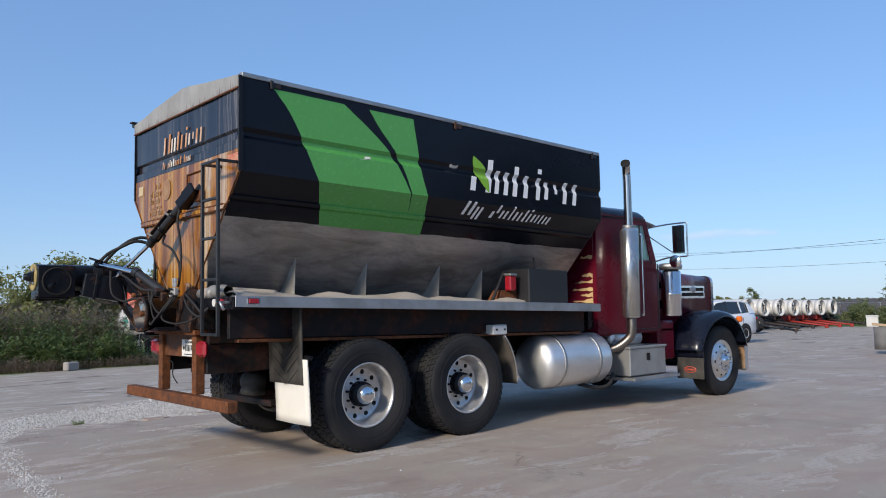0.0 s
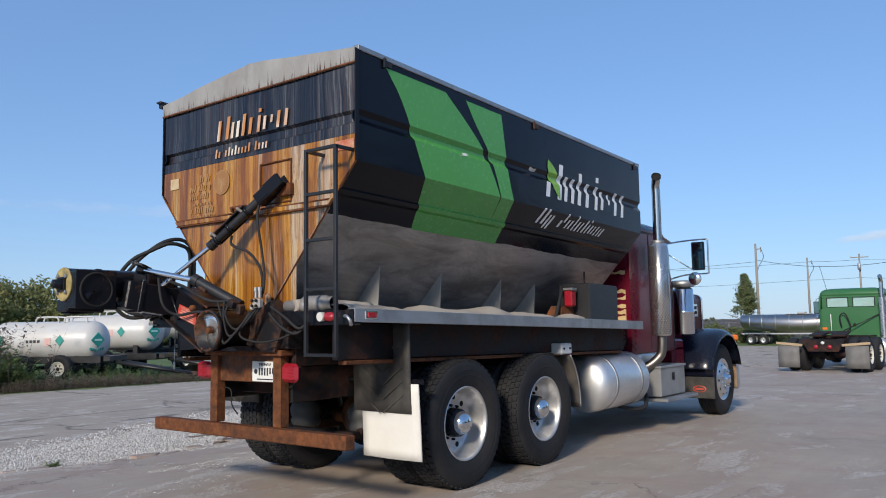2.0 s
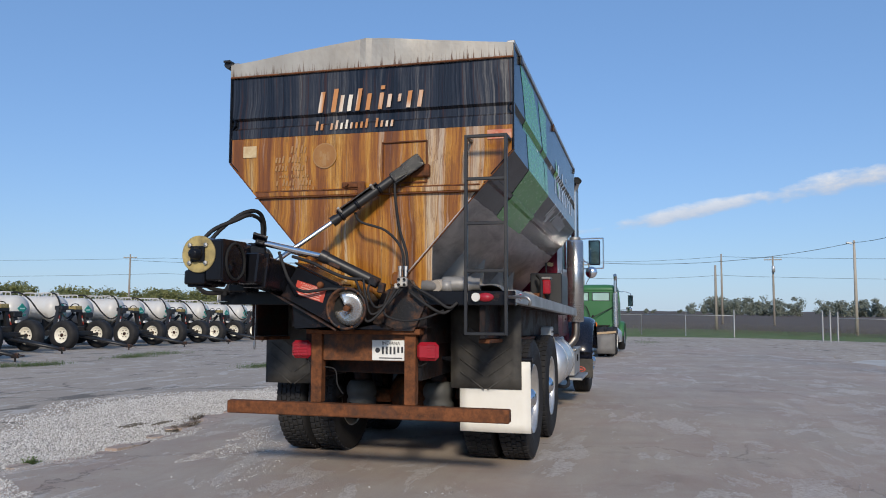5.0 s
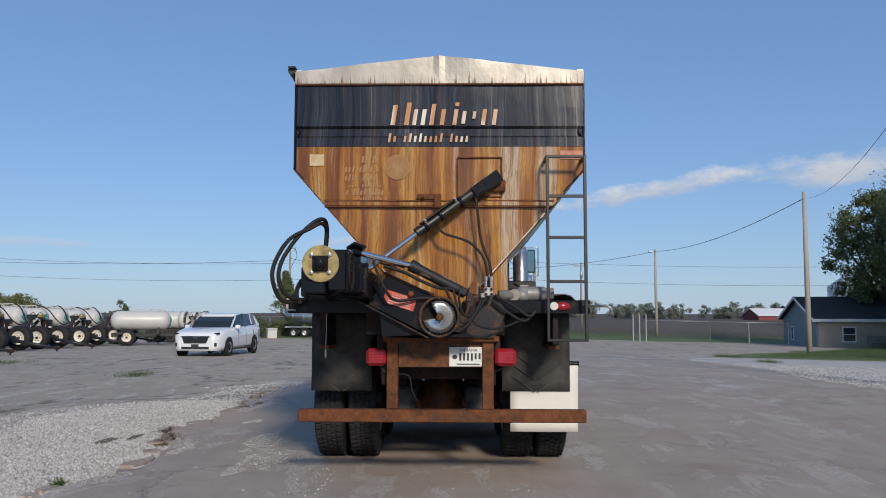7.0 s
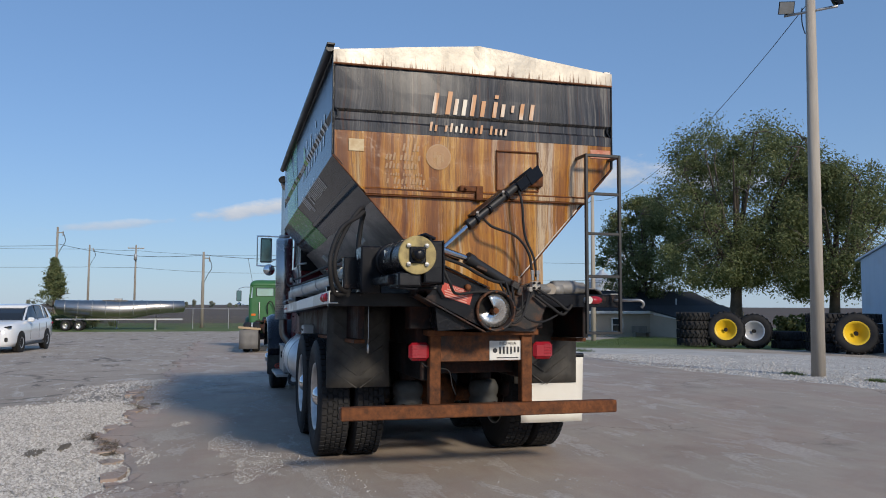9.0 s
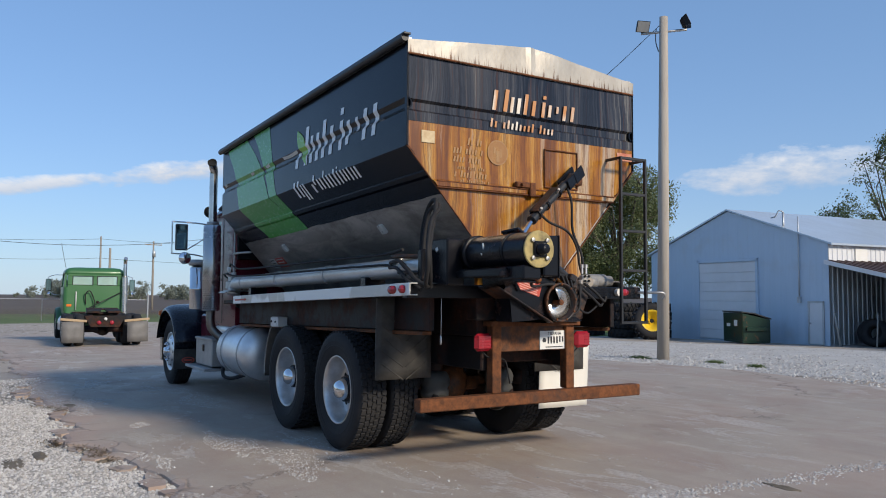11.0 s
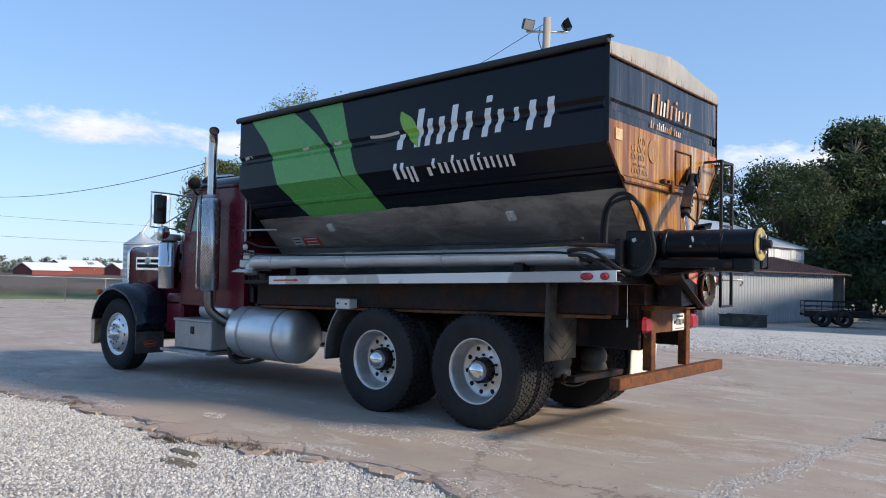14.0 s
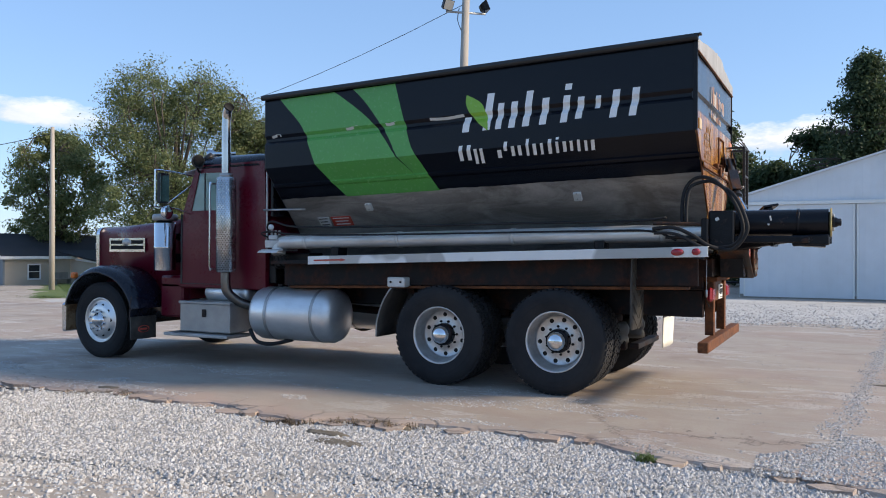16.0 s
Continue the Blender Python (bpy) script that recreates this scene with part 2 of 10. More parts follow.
M["faded_red"] = worn("faded_red", (0.42, 0.085, 0.035), (0.55, 0.36, 0.24), 0.8, 22.0, 0.5)
M["rim_dull"] = worn("rim_dull", (0.66, 0.655, 0.65), (0.36, 0.34, 0.32), 0.75, 9.0, 0.34, 0.75, bump=0.35)
M["pale_paint"] = worn("pale_paint", (0.66, 0.66, 0.64), (0.4, 0.38, 0.34), 0.45, 3.0, 0.5)
M["tarp"] = worn("tarp", (0.42, 0.37, 0.31), (0.2, 0.16, 0.13), 0.6, 2.5, 0.85, bump=0.5)
M["brass_flame"] = worn("brass_flame", (0.62, 0.46, 0.22), (0.35, 0.2, 0.1), 0.5, 8.0, 0.5)
# dark green base stands in for the surroundings the mirrors reflect
M["mirror"] = polished("mirror", (0.22, 0.31, 0.30), 0.06, 0.2, 3.0)

# ---- geometry helpers ----


class Geo:
    """Collects simple solids in one bmesh."""

    def __init__(self):
        self.bm = bmesh.new()

    def face(self, pts, smooth=False):
        f = self.bm.faces.new([self.bm.verts.new(p) for p in pts])
        f.smooth = smooth
        return f

    def box(self, x0, x1, y0, y1, z0, z1, c=0.004, m=None):
        """A box with chamfered edges."""
        c = min(c, 0.45 * abs(x1 - x0), 0.45 * abs(y1 - y0), 0.45 * abs(z1 - z0))
        a, b = (min(x0, x1), min(y0, y1), min(z0, z1)), (max(x0, x1), max(y0, y1), max(z0, z1))
        v = {}
        for s in ((i, j, k) for i in (0, 1) for j in (0, 1) for k in (0, 1)):
            for ax in range(3):
                p = [(a, b)[s[i]][i] + (0 if i == ax else (c if s[i] == 0 else -c)) for i in range(3)]
                p = Vector(p)
                v[s, ax] = self.bm.verts.new(m @ p if m else p)
        for ax in range(3):
            o, q = [i for i in range(3) if i != ax]
            for e in (0, 1):
                ring = []
                for u, w in ((0, 0), (1, 0), (1, 1), (0, 1)):
                    s = [0, 0, 0]
                    s[ax], s[o], s[q] = e, u, w
                    ring.append(v[tuple(s), ax])
                self.bm.faces.new(ring if (e == 1) == (ax != 1) else ring[::-1])
            for u, w in ((0, 0), (0, 1), (1, 0), (1, 1)):
                s0, s1 = [0, 0, 0], [0, 0, 0]
                s0[o], s0[q], s1[o], s1[q] = u, w, u, w
                s0[ax], s1[ax] = 0, 1
                s0, s1 = tuple(s0), tuple(s1)
                self.bm.faces.new([v[s0, o], v[s1, o], v[s1, q], v[s0, q]])
        for s in ((i, j, k) for i in (0, 1) for j in (0, 1) for k in (0, 1)):
            self.bm.faces.new([v[s, 0], v[s, 1], v[s, 2]])
        return self

    def obox(self, centre, size, rot=(0, 0, 0), c=0.004):
        h = [0.5 * k for k in size]
        return self.box(-h[0], h[0], -h[1], h[1], -h[2], h[2], c, pose(*centre, *rot))

    def lathe(self, profile, origin=(0, 0, 0), axis=(0, 0, 1), seg=24, smooth=True):
        """Turns (height, radius) pairs round an axis."""
        q = Vector((0, 0, 1)).rotation_difference(Vector(axis).normalized())
        o = Vector(origin)
        rings = []
        for h, r in profile:
            if r <= 1e-6:
                rings.append([self.bm.verts.new(o + q @ Vector((0, 0, h)))])
            else:
                rings.append([self.bm.verts.new(o + q @ Vector((r * math.cos(2 * math.pi * k / seg), r * math.sin(2 * math.pi * k / seg), h))) for k in range(seg)])
        for i in range(len(rings) - 1):
            a, b = rings[i], rings[i + 1]
            for k in range(seg):
                j = (k + 1) % seg
                if len(a) == 1 and len(b) == 1:
                    continue
                pts = [a[0], b[j], b[k]] if len(a) == 1 else [a[k], a[j], b[0]] if len(b) == 1 else [a[k], a[j], b[j], b[k]]
                f = self.bm.faces.new(pts)
                f.smooth = smooth
        return self

    def cyl(self, p0, p1, r, r2=None, seg=16, caps=True, smooth=True):
        p0, p1 = Vector(p0), Vector(p1)
        h = (p1 - p0).length
        r2 = r if r2 is None else r2
        self.lathe([(0, r), (h, r2)], p0, p1 - p0, seg, smooth)
        if caps:
            self.lathe([(0, 0), (0, r)], p0, p1 - p0, seg, False)
            self.lathe([(h, r2), (h, 0)], p0, p1 - p0, seg, False)
        return self

    def tube(self, pts, r, seg=8, steps=6, radii=None, closed_ends=True):
        """A round bar along a smooth curve through the points."""
        P = [Vector(p) for p in pts]
        if steps > 1 and len(P) > 2:
            Q, R2 = [], []
            for i in range(len(P) - 1):
                a, b, c, d = P[max(i - 1, 0)], P[i], P[i + 1], P[min(i + 2, len(P) - 1)]
                for s in range(steps):
                    t = s / steps
                    Q.append(0.5 * ((2 * b) + (c - a) * t + (2 * a - 5 * b + 4 * c - d) * t * t + (3 * b - a - 3 * c + d) * t ** 3))
                    if radii:
                        R2.append(radii[i] + (radii[i + 1] - radii[i]) * t)
            Q.append(P[-1])
            if radii:
                R2.append(radii[-1])
        else:
            Q, R2 = P, radii
        rings, side = [], None
        for i, p in enumerate(Q):
            d = (Q[min(i + 1, len(Q) - 1)] - Q[max(i - 1, 0)]).normalized()
            if side is None:
                side = d.orthogonal().normalized()
            side = (side - d * side.dot(d))
            side = side.normalized() if side.length > 1e-6 else d.orthogonal().normalized()
            up = d.cross(side)
            rr = R2[i] if R2 else r
            rings.append([self.bm.verts.new(p + rr * (math.cos(2 * math.pi * k / seg) * side + math.sin(2 * math.pi * k / seg) * up)) for k in range(seg)])
        for a, b in zip(rings, rings[1:]):
            for k in range(seg):
                j = (k + 1) % seg
                f = self.bm.faces.new([a[k], a[j], b[j], b[k]])
                f.smooth = True
        if closed_ends:
            self.bm.faces.new(rings[0][::-1])
            self.bm.faces.new(rings[-1])
        return self

    def prism(self, pts, d, smooth=False):
        """A flat outline pushed along d."""
        d = Vector(d)
        a = [self.bm.verts.new(p) for p in pts]
        b = [self.bm.verts.new(Vector(p) + d) for p in pts]
        self.bm.faces.new(a[::-1])
        self.bm.faces.new(b)
        for k in range(len(a)):
            j = (k + 1) % len(a)
            f = self.bm.faces.new([a[k], a[j], b[j], b[k]])
            f.smooth = smooth
        return self

    def sheet(self, rows, smooth=True, thick=0.0, normal=(0, 0, 1)):
        """A grid of points as a sheet, with a thickness."""
        V = [[self.bm.verts.new(p) for p in row] for row in rows]
        for a, b in zip(V, V[1:]):
            for k in range(len(a) - 1):
                f = self.bm.faces.new([a[k], a[k + 1], b[k + 1], b[k]])
                f.smooth = smooth
        if thick:
            d = -thick * Vector(normal)
            W = [[self.bm.verts.new(v.co + d) for v in row] for row in V]
            for a, b in zip(W, W[1:]):
                for k in range(len(a) - 1):
                    self.bm.faces.new([b[k], b[k + 1], a[k + 1], a[k]]).smooth = smooth
            ring = lambda T: T[0][:-1] + [r[-1] for r in T[:-1]] + T[-1][:0:-1] + [r[0] for r in T[:0:-1]]
            ra, rb = ring(V), ring(W)
            for k in range(len(ra)):
                j = (k + 1) % len(ra)
                self.bm.faces.new([ra[k], rb[k], rb[j], ra[j]])
        return self

    def lean(self, slope):
        """Shear: lower by slope for each metre along x."""
        for v in self.bm.verts:
            v.co.z -= slope * v.co.x
        return self

    def moved(self, m):
        self.bm.transform(m)
        return self

    def mesh(self, name):
        bmesh.ops.recalc_face_normals(self.bm, faces=self.bm.faces[:])
        me = bpy.data.meshes.new(name)
        self.bm.to_mesh(me)
        self.bm.free()
        return me


def part(name, geo, material, parent, label=""):
    """Links the geometry as one mesh under a thing or under a part."""
    me = geo.mesh(name) if isinstance(geo, Geo) else geo
    if not me.materials:
        me.materials.append(material)
    ob = new(name, me)
    ob.parent = parent
    return tagged(ob, label) if label else ob


def thing(name, label, category, at=(0, 0, 0), turn=0.0, group="", kind=""):
    """An Empty at the base of a thing."""
    ob = new(name)
    ob.empty_display_size = 0.1
    ob.matrix_world = pose(*at, 0, 0, turn)
    return tagged(ob, label, category, group, kind)


def pieces(name, geos, material, parent, label=""):
    """Each piece of a row as a part of its own."""
    for g in geos:
        ob = part(name, g, material, parent, label)
    return ob


def solid(name, geo, material, label, category="", kind="", group=""):
    """A top-level thing of one mesh."""
    me = geo.mesh(name)
    me.materials.append(material)
    return tagged(new(name, me), label, category, group, kind)


def text_mesh(words, size, m):
    """Words in the built-in font as a mesh, laid at the pose m."""
    cu = bpy.data.curves.new("words", "FONT")
    cu.body, cu.size, cu.extrude, cu.align_x, cu.align_y = words, size, 0.001, "CENTER", "CENTER"
    ob = bpy.data.objects.new("words", cu)
    scene.collection.objects.link(ob)
    bpy.context.view_layer.update()
    me = bpy.data.meshes.new_from_object(ob.evaluated_get(bpy.context.evaluated_depsgraph_get()))
    bpy.data.objects.remove(ob)
    me.transform(m)
    return me

# ---- ground ----
m = Nodes("concrete")              # old pinkish-grey slab: stains, flaking white patches, cracks
big = m.noise(0.16, 5, 0.6)
mid_n = m.noise(0.9, 7, 0.66)
tan = m.mix(m.ramp(big, (0.38, 0.0), (0.62, 1.0)), (0.370, 0.319, 0.265), (0.410, 0.344, 0.283))
tan = m.mix(m.math("MULTIPLY", m.ramp(mid_n, (0.38, 0.0), (0.66, 1.0)), 0.6), tan, (0.304, 0.263, 0.224))
pink = m.ramp(m.noise(0.35, 5, 0.6, m.scaled((1, 1, 1), (9, 4, 0))), (0.50, 0.0), (0.64, 1.0))
tan = m.mix(m.math("MULTIPLY", pink, 0.4), tan, (0.425, 0.319, 0.259))
grain = m.noise(55, 6, 0.75)
tan = m.mix(m.math("MULTIPLY", m.ramp(grain, (0.50, 0.0), (0.66, 1.0)), 0.25), tan, (0.506, 0.455, 0.405))
tan = m.mix(m.math("MULTIPLY", m.ramp(grain, (0.32, 1.0), (0.44, 0.0)), 0.3), tan, (0.20, 0.17, 0.15))
streak = m.noise(1.0, 8, 0.65, m.scaled((0.5, 3.0, 1), (4, 2, 0)), 0.6)
tan = m.mix(m.math("MULTIPLY", m.ramp(streak, (0.46, 0.0), (0.60, 1.0)), 0.35), tan, (0.304, 0.253, 0.218))
wide = m.ramp(m.noise(0.22, 4, 0.55, m.scaled((0.7, 1.3, 1), (5, 1, 0))), (0.42, 0.0), (0.54, 1.0))
patch = m.ramp(m.noise(1.0, 9, 0.68, m.scaled((0.75, 1.9, 1), (2, 7, 0)), 0.5), (0.545, 0.0), (0.56, 1.0))
grit = m.ramp(m.noise(24, 5, 0.8), (0.40, 0.15), (0.60, 1.0))
flake = m.math("MULTIPLY", m.math("MULTIPLY", patch, wide), grit)
tan = m.mix(m.math("MULTIPLY", flake, 0.75), tan, (0.607, 0.571, 0.536))
chunk_n = m.n.new("ShaderNodeTexNoise")          # the broken margin: stony lumps parted by dark cracks
chunk_n.inputs["Scale"].default_value, chunk_n.inputs["Detail"].default_value = 2.5, 6.0
m.link(m.co, chunk_n.inputs["Vector"])
lump = m.n.new("ShaderNodeVectorMath")
lump.operation = "MULTIPLY_ADD"
m.link(chunk_n.outputs["Color"], lump.inputs[0])
lump.inputs[1].default_value = (0.5, 0.5, 0.0)
m.link(m.co, lump.inputs[2])
margin = m.math("MINIMUM", m.math("MAXIMUM", m.math("MULTIPLY", m.math("SUBTRACT", m.math("ADD", m.axis(1), m.math("MULTIPLY", m.math("SUBTRACT", m.noise(0.7, 5, 0.6), 0.5), 1.6)), 10.2), 6.0), 0.0), 1.0)
cell = m.voronoi(1.7, "F1", lump.outputs[0], "Color")
gap = m.ramp(m.voronoi(1.7, "DISTANCE_TO_EDGE", lump.outputs[0]), (0.0, 1.0), (0.035, 0.0))
tan = m.mix(m.math("MULTIPLY", margin, 0.55), tan, m.mix(cell, (0.405, 0.293, 0.238), (0.445, 0.364, 0.304)))
tan = m.mix(m.math("MULTIPLY", m.math("MULTIPLY", gap, margin), 0.7), tan, (0.13, 0.115, 0.10))
warp = m.n.new("ShaderNodeTexNoise")
warp.inputs["Scale"].default_value, warp.inputs["Detail"].default_value, warp.inputs["Roughness"].default_value = 0.9, 8.0, 0.7
m.link(m.co, warp.inputs["Vector"])
crv = m.n.new("ShaderNodeVectorMath")
crv.operation = "MULTIPLY_ADD"
m.link(warp.outputs["Color"], crv.inputs[0])
crv.inputs[1].default_value = (2.2, 2.2, 0.0)
m.link(m.co, crv.inputs[2])
cr = m.voronoi(0.16, "DISTANCE_TO_EDGE", crv.outputs[0])
crack = m.math("MULTIPLY", m.ramp(cr, (0.0, 1.0), (0.0035, 0.0)), m.ramp(m.noise(0.4, 3, 0.5, m.scaled((1, 1, 1), (3, 3, 0))), (0.44, 0.0), (0.54, 1.0)))
tan = m.mix(m.math("MULTIPLY", crack, 0.75), tan, (0.07, 0.06, 0.05))
oil = m.ramp(m.noise(0.55, 6, 0.65, m.scaled((1, 1, 1), (1, 8, 0))), (0.60, 0.0), (0.72, 1.0))
tan = m.mix(m.math("MULTIPLY", oil, 0.5), tan, (0.11, 0.095, 0.085))
rosy = m.ramp(m.noise(0.8, 9, 0.72, m.scaled((1, 1, 1), (6, 2, 0)), 0.6), (0.46, 0.0), (0.62, 1.0))
tan = m.mix(m.math("MULTIPLY", rosy, 0.45), tan, (0.304, 0.216, 0.175))
m.bump(m.math("ADD", m.math("MULTIPLY", grain, 0.5), m.math("SUBTRACT", m.math("SUBTRACT", flake, crack), m.math("MULTIPLY", gap, margin))), 0.5, 0.012)
M["concrete"] = m.done(tan, m.math("ADD", m.math("MULTIPLY", mid_n, 0.3), 0.55), 0.0, 0.0, 0.3)

m = Nodes("yard")                  # wide yard: worn grey paving, then grass and ploughed field towards the horizon
sx, sy = m.axis(0), m.axis(1)
n1, n2, n3 = m.noise(0.12, 6, 0.6), m.noise(1.2, 7, 0.68), m.noise(30, 6, 0.75)
pave = m.mix(m.ramp(n1, (0.38, 0.0), (0.64, 1.0)), (0.350, 0.298, 0.246), (0.402, 0.339, 0.279))
pave = m.mix(m.math("MULTIPLY", m.ramp(n2, (0.38, 0.0), (0.66, 1.0)), 0.7), pave, (0.287, 0.246, 0.203))
pave = m.mix(m.math("MULTIPLY", m.ramp(n3, (0.48, 0.0), (0.68, 1.0)), 0.40), pave, (0.445, 0.404, 0.362))
chalk = m.ramp(m.noise(1.7, 11, 0.78, m.scaled((0.6, 1.7, 1), (8, 3, 0)), 0.5), (0.545, 0.0), (0.57, 1.0))
pave = m.mix(m.math("MULTIPLY", chalk, 0.55), pave, (0.552, 0.524, 0.492))
spot = m.ramp(m.noise(0.7, 8, 0.72, m.scaled((0.5, 1.6, 1), (4, 4, 0))), (0.585, 0.0), (0.62, 1.0))
pave = m.mix(m.math("MULTIPLY", spot, 0.75), pave, (0.09, 0.08, 0.065))
y_n = m.n.new("ShaderNodeTexNoise")        # cracks and slab joints, dark with soil
y_n.inputs["Scale"].default_value, y_n.inputs["Detail"].default_value = 0.8, 7.0
m.link(m.co, y_n.inputs["Vector"])
y_w = m.n.new("ShaderNodeVectorMath")
y_w.operation = "MULTIPLY_ADD"
m.link(y_n.outputs["Color"], y_w.inputs[0])
y_w.inputs[1].default_value = (1.6, 1.6, 0.0)
m.link(m.co, y_w.inputs[2])
y_crack = m.math("MULTIPLY", m.ramp(m.voronoi(0.22, "DISTANCE_TO_EDGE", y_w.outputs[0]), (0.0, 1.0), (0.012, 0.0)), m.ramp(m.noise(0.3, 4, 0.6, m.scaled((1, 1, 1), (2, 5, 0))), (0.42, 0.0), (0.52, 1.0)))
pave = m.mix(m.math("MULTIPLY", y_crack, 0.8), pave, (0.10, 0.088, 0.07))
grass = m.mix(m.ramp(m.noise(0.8, 6, 0.65), (0.35, 0.0), (0.7, 1.0)), (0.075, 0.125, 0.032), (0.15, 0.175, 0.06))
soil = m.mix(m.noise(0.05, 6, 0.6, m.scaled((1, 0.15, 1))), (0.075, 0.055, 0.042), (0.125, 0.098, 0.074))
wob = m.math("MULTIPLY", m.math("SUBTRACT", m.noise(0.25, 5, 0.6), 0.5), 5.0)
gx = m.math("GREATER_THAN", m.math("ADD", sx, m.math("MULTIPLY", wob, 0.4)), 63.0)
fx = m.math("GREATER_THAN", m.math("ADD", sx, wob), 86.0)
gyp = m.math("GREATER_THAN", m.math("ADD", sy, m.math("MULTIPLY", wob, 0.5)), m.math("ADD", 21.0, m.math("MULTIPLY", m.math("MAXIMUM", m.math("SUBTRACT", sx, 13.0), 0.0), 1.6)))
gym = m.math("MULTIPLY", m.math("LESS_THAN", m.math("ADD", sy, wob), m.math("SUBTRACT", 18.0, m.math("MULTIPLY", sx, 0.72))), m.math("GREATER_THAN", sx, 29.0))
g_all = m.math("MAXIMUM", m.math("MAXIMUM", gx, gyp), gym)
c = m.mix(g_all, pave, grass)
c = m.mix(fx, c, soil)
m.bump(m.math("ADD", n3, m.math("MULTIPLY", n2, 2.0)), 0.35, 0.012)
M["yard"] = m.done(c, 0.8, 0.0, 0.0, 0.3)

# gravel_bed is darkened: the shade between loose stones is put into its colour
M["gravel_bed"] = worn("gravel_bed", (0.30, 0.282, 0.26), (0.20, 0.183, 0.165), 0.7, 3.0, 0.9, bump=0.6)
M["gravel_pale"] = worn("gravel_pale", (0.50, 0.49, 0.47), (0.30, 0.28, 0.255), 0.75, 0.9, 0.9, bump=0.7)
m = Nodes("gravel_stone")
isl = m.island()
M["gravel_stone"] = m.done(m.mix(m.math("MULTIPLY", m.noise(60, 3), 0.4), m.ramp(isl, (0.0, (0.24, 0.235, 0.225)), (0.3, (0.39, 0.38, 0.37)), (0.8, (0.60, 0.59, 0.58)), (1.0, (0.34, 0.315, 0.29))), (0.27, 0.245, 0.22)), 0.85, 0.0, 0.0, 0.3)

# one sheet out to the horizon: level round the truck, falling gently away, rising again in the far field


def land(x, y):
    """Height of the ground."""
    a = -0.014 * max(0.0, min(x, 62.0) - 8.0) - 0.021 * max(0.0, -2.0 - max(y, -40.0))
    return a + (min((x - 62.0) / 150.0, 1.0) * 1.1 if x > 62 else 0.0)


g = Geo()
ticks = [-1400, -500, -180, -70, -30, -15] + [x for x in range(-10, 44, 2)] + [50, 60, 80, 120, 200, 420, 900, 2200]
g.sheet([[(x, y, land(x, y) - 0.045 + (0.012 * math.sin(0.5 * x) * math.cos(0.4 * y) if abs(x) < 45 and abs(y) < 45 else 0.0)) for y in [-1400, -500, -180, -70, -40] + [k for k in range(-34, 46, 2)] + [60, 90, 150, 300, 700, 1500]] for x in ticks])
ground = solid("ground", g, M["yard"], "worn grey yard running out into grass and ploughed field", "ground", "structure")

# slab outline: broken edge towards the gravel strip
random.seed(11)


def slab_edge(x):
    """The slab's broken left edge."""
    return 10.62 + 0.10 * math.sin(1.3 * x) + 0.07 * math.sin(4.1 * x + 1) + 0.10 * noise.noise((2.1 * x, 0.3, 0)) + 0.08 * noise.noise((7 * x, 3.3, 0)) - 0.30 * math.exp(-((x - 4.6) / 1.5) ** 2)


def slab_right(x):
    return -1.15 + 0.3 * math.sin(0.55 * x) + 0.18 * noise.noise((1.5 * x, 8.3, 0))


g = Geo()
xs = [-14 + 0.16 * k for k in range(0, 330)]
top = []
for x in xs:
    a, b = slab_right(x), slab_edge(x)
    h = land(x, 0)
    crumble = 0.05 + 0.05 * noise.noise((5 * x, 1.7, 0))
    top.append([(x, a - 0.02, h - 0.05), (x, a, h - 0.002)] + [(x, a + (b - a) * f, h) for f in (0.1, 0.3, 0.5, 0.7, 0.9)] + [(x, b - crumble, h - 0.001), (x, b, h - 0.012), (x, b + 0.012 + 0.3 * crumble, h - 0.07)])
g.sheet(top, smooth=False)
pavement = solid("pavement", g, M["concrete"], "cracked pinkish concrete slab with flaking pale patches", "pavement", "structure")

# gravel strips: a bed, then loose stones over it
def gravel_hi(x):
    return 12.05 + 0.95 * math.exp(-((x - 7.2) / 2.0) ** 2) + 0.12 * math.sin(1.7 * x + 1) + 0.5 * noise.noise((0.8 * x, 5, 0)) - max(0.0, x - 9.0) * 0.22


def bed_z(x, f):
    """The bed's height: sunk along the slab, running out under the paving at its far side."""
    return -0.026 - 0.022 * math.exp(-9 * f) - 0.05 * max(0.0, f - 0.8) / 0.2 + 0.012 * noise.noise((1.5 * x, 9 * f, 0))


def bed_sheet(name, xs, lo, hi, label, mat="gravel_bed"):
    g = Geo()
    g.sheet([[(x, lo(x) + (hi(x) - lo(x)) * f, land(x, lo(x) + (hi(x) - lo(x)) * f) + bed_z(x, f)) for f in [k / 16 for k in range(17)]] for x in xs])
    return solid(name, g, M[mat], label, "gravel", "structure")


bed_sheet("gravel_strip", [-6 + 0.3 * k for k in range(64)], lambda x: slab_edge(x) + 0.01, gravel_hi, "pale crushed-stone strip beside the slab")
bed_sheet("gravel_apron", [-6 + 0.5 * k for k in range(68)], lambda x: slab_right(x) - 0.02, lambda x: -18.5 + 0.3 * math.sin(x) + max(0, x - 16) * 0.6, "pale gravel apron before the sheds", "gravel_pale")
STONES = []
for k in range(6):
    random.seed(100 + k)
    base = [Vector((math.cos(a) * (1 + random.uniform(-.25, .25)), math.sin(a) * (1 + random.uniform(-.25, .25)), random.uniform(-.15, .25))) for a in [2 * math.pi * j / 5 for j in range(5)]]
    STONES.append((base, Vector((random.uniform(-.2, .2), random.uniform(-.2, .2), random.uniform(.6, 1.05)))))


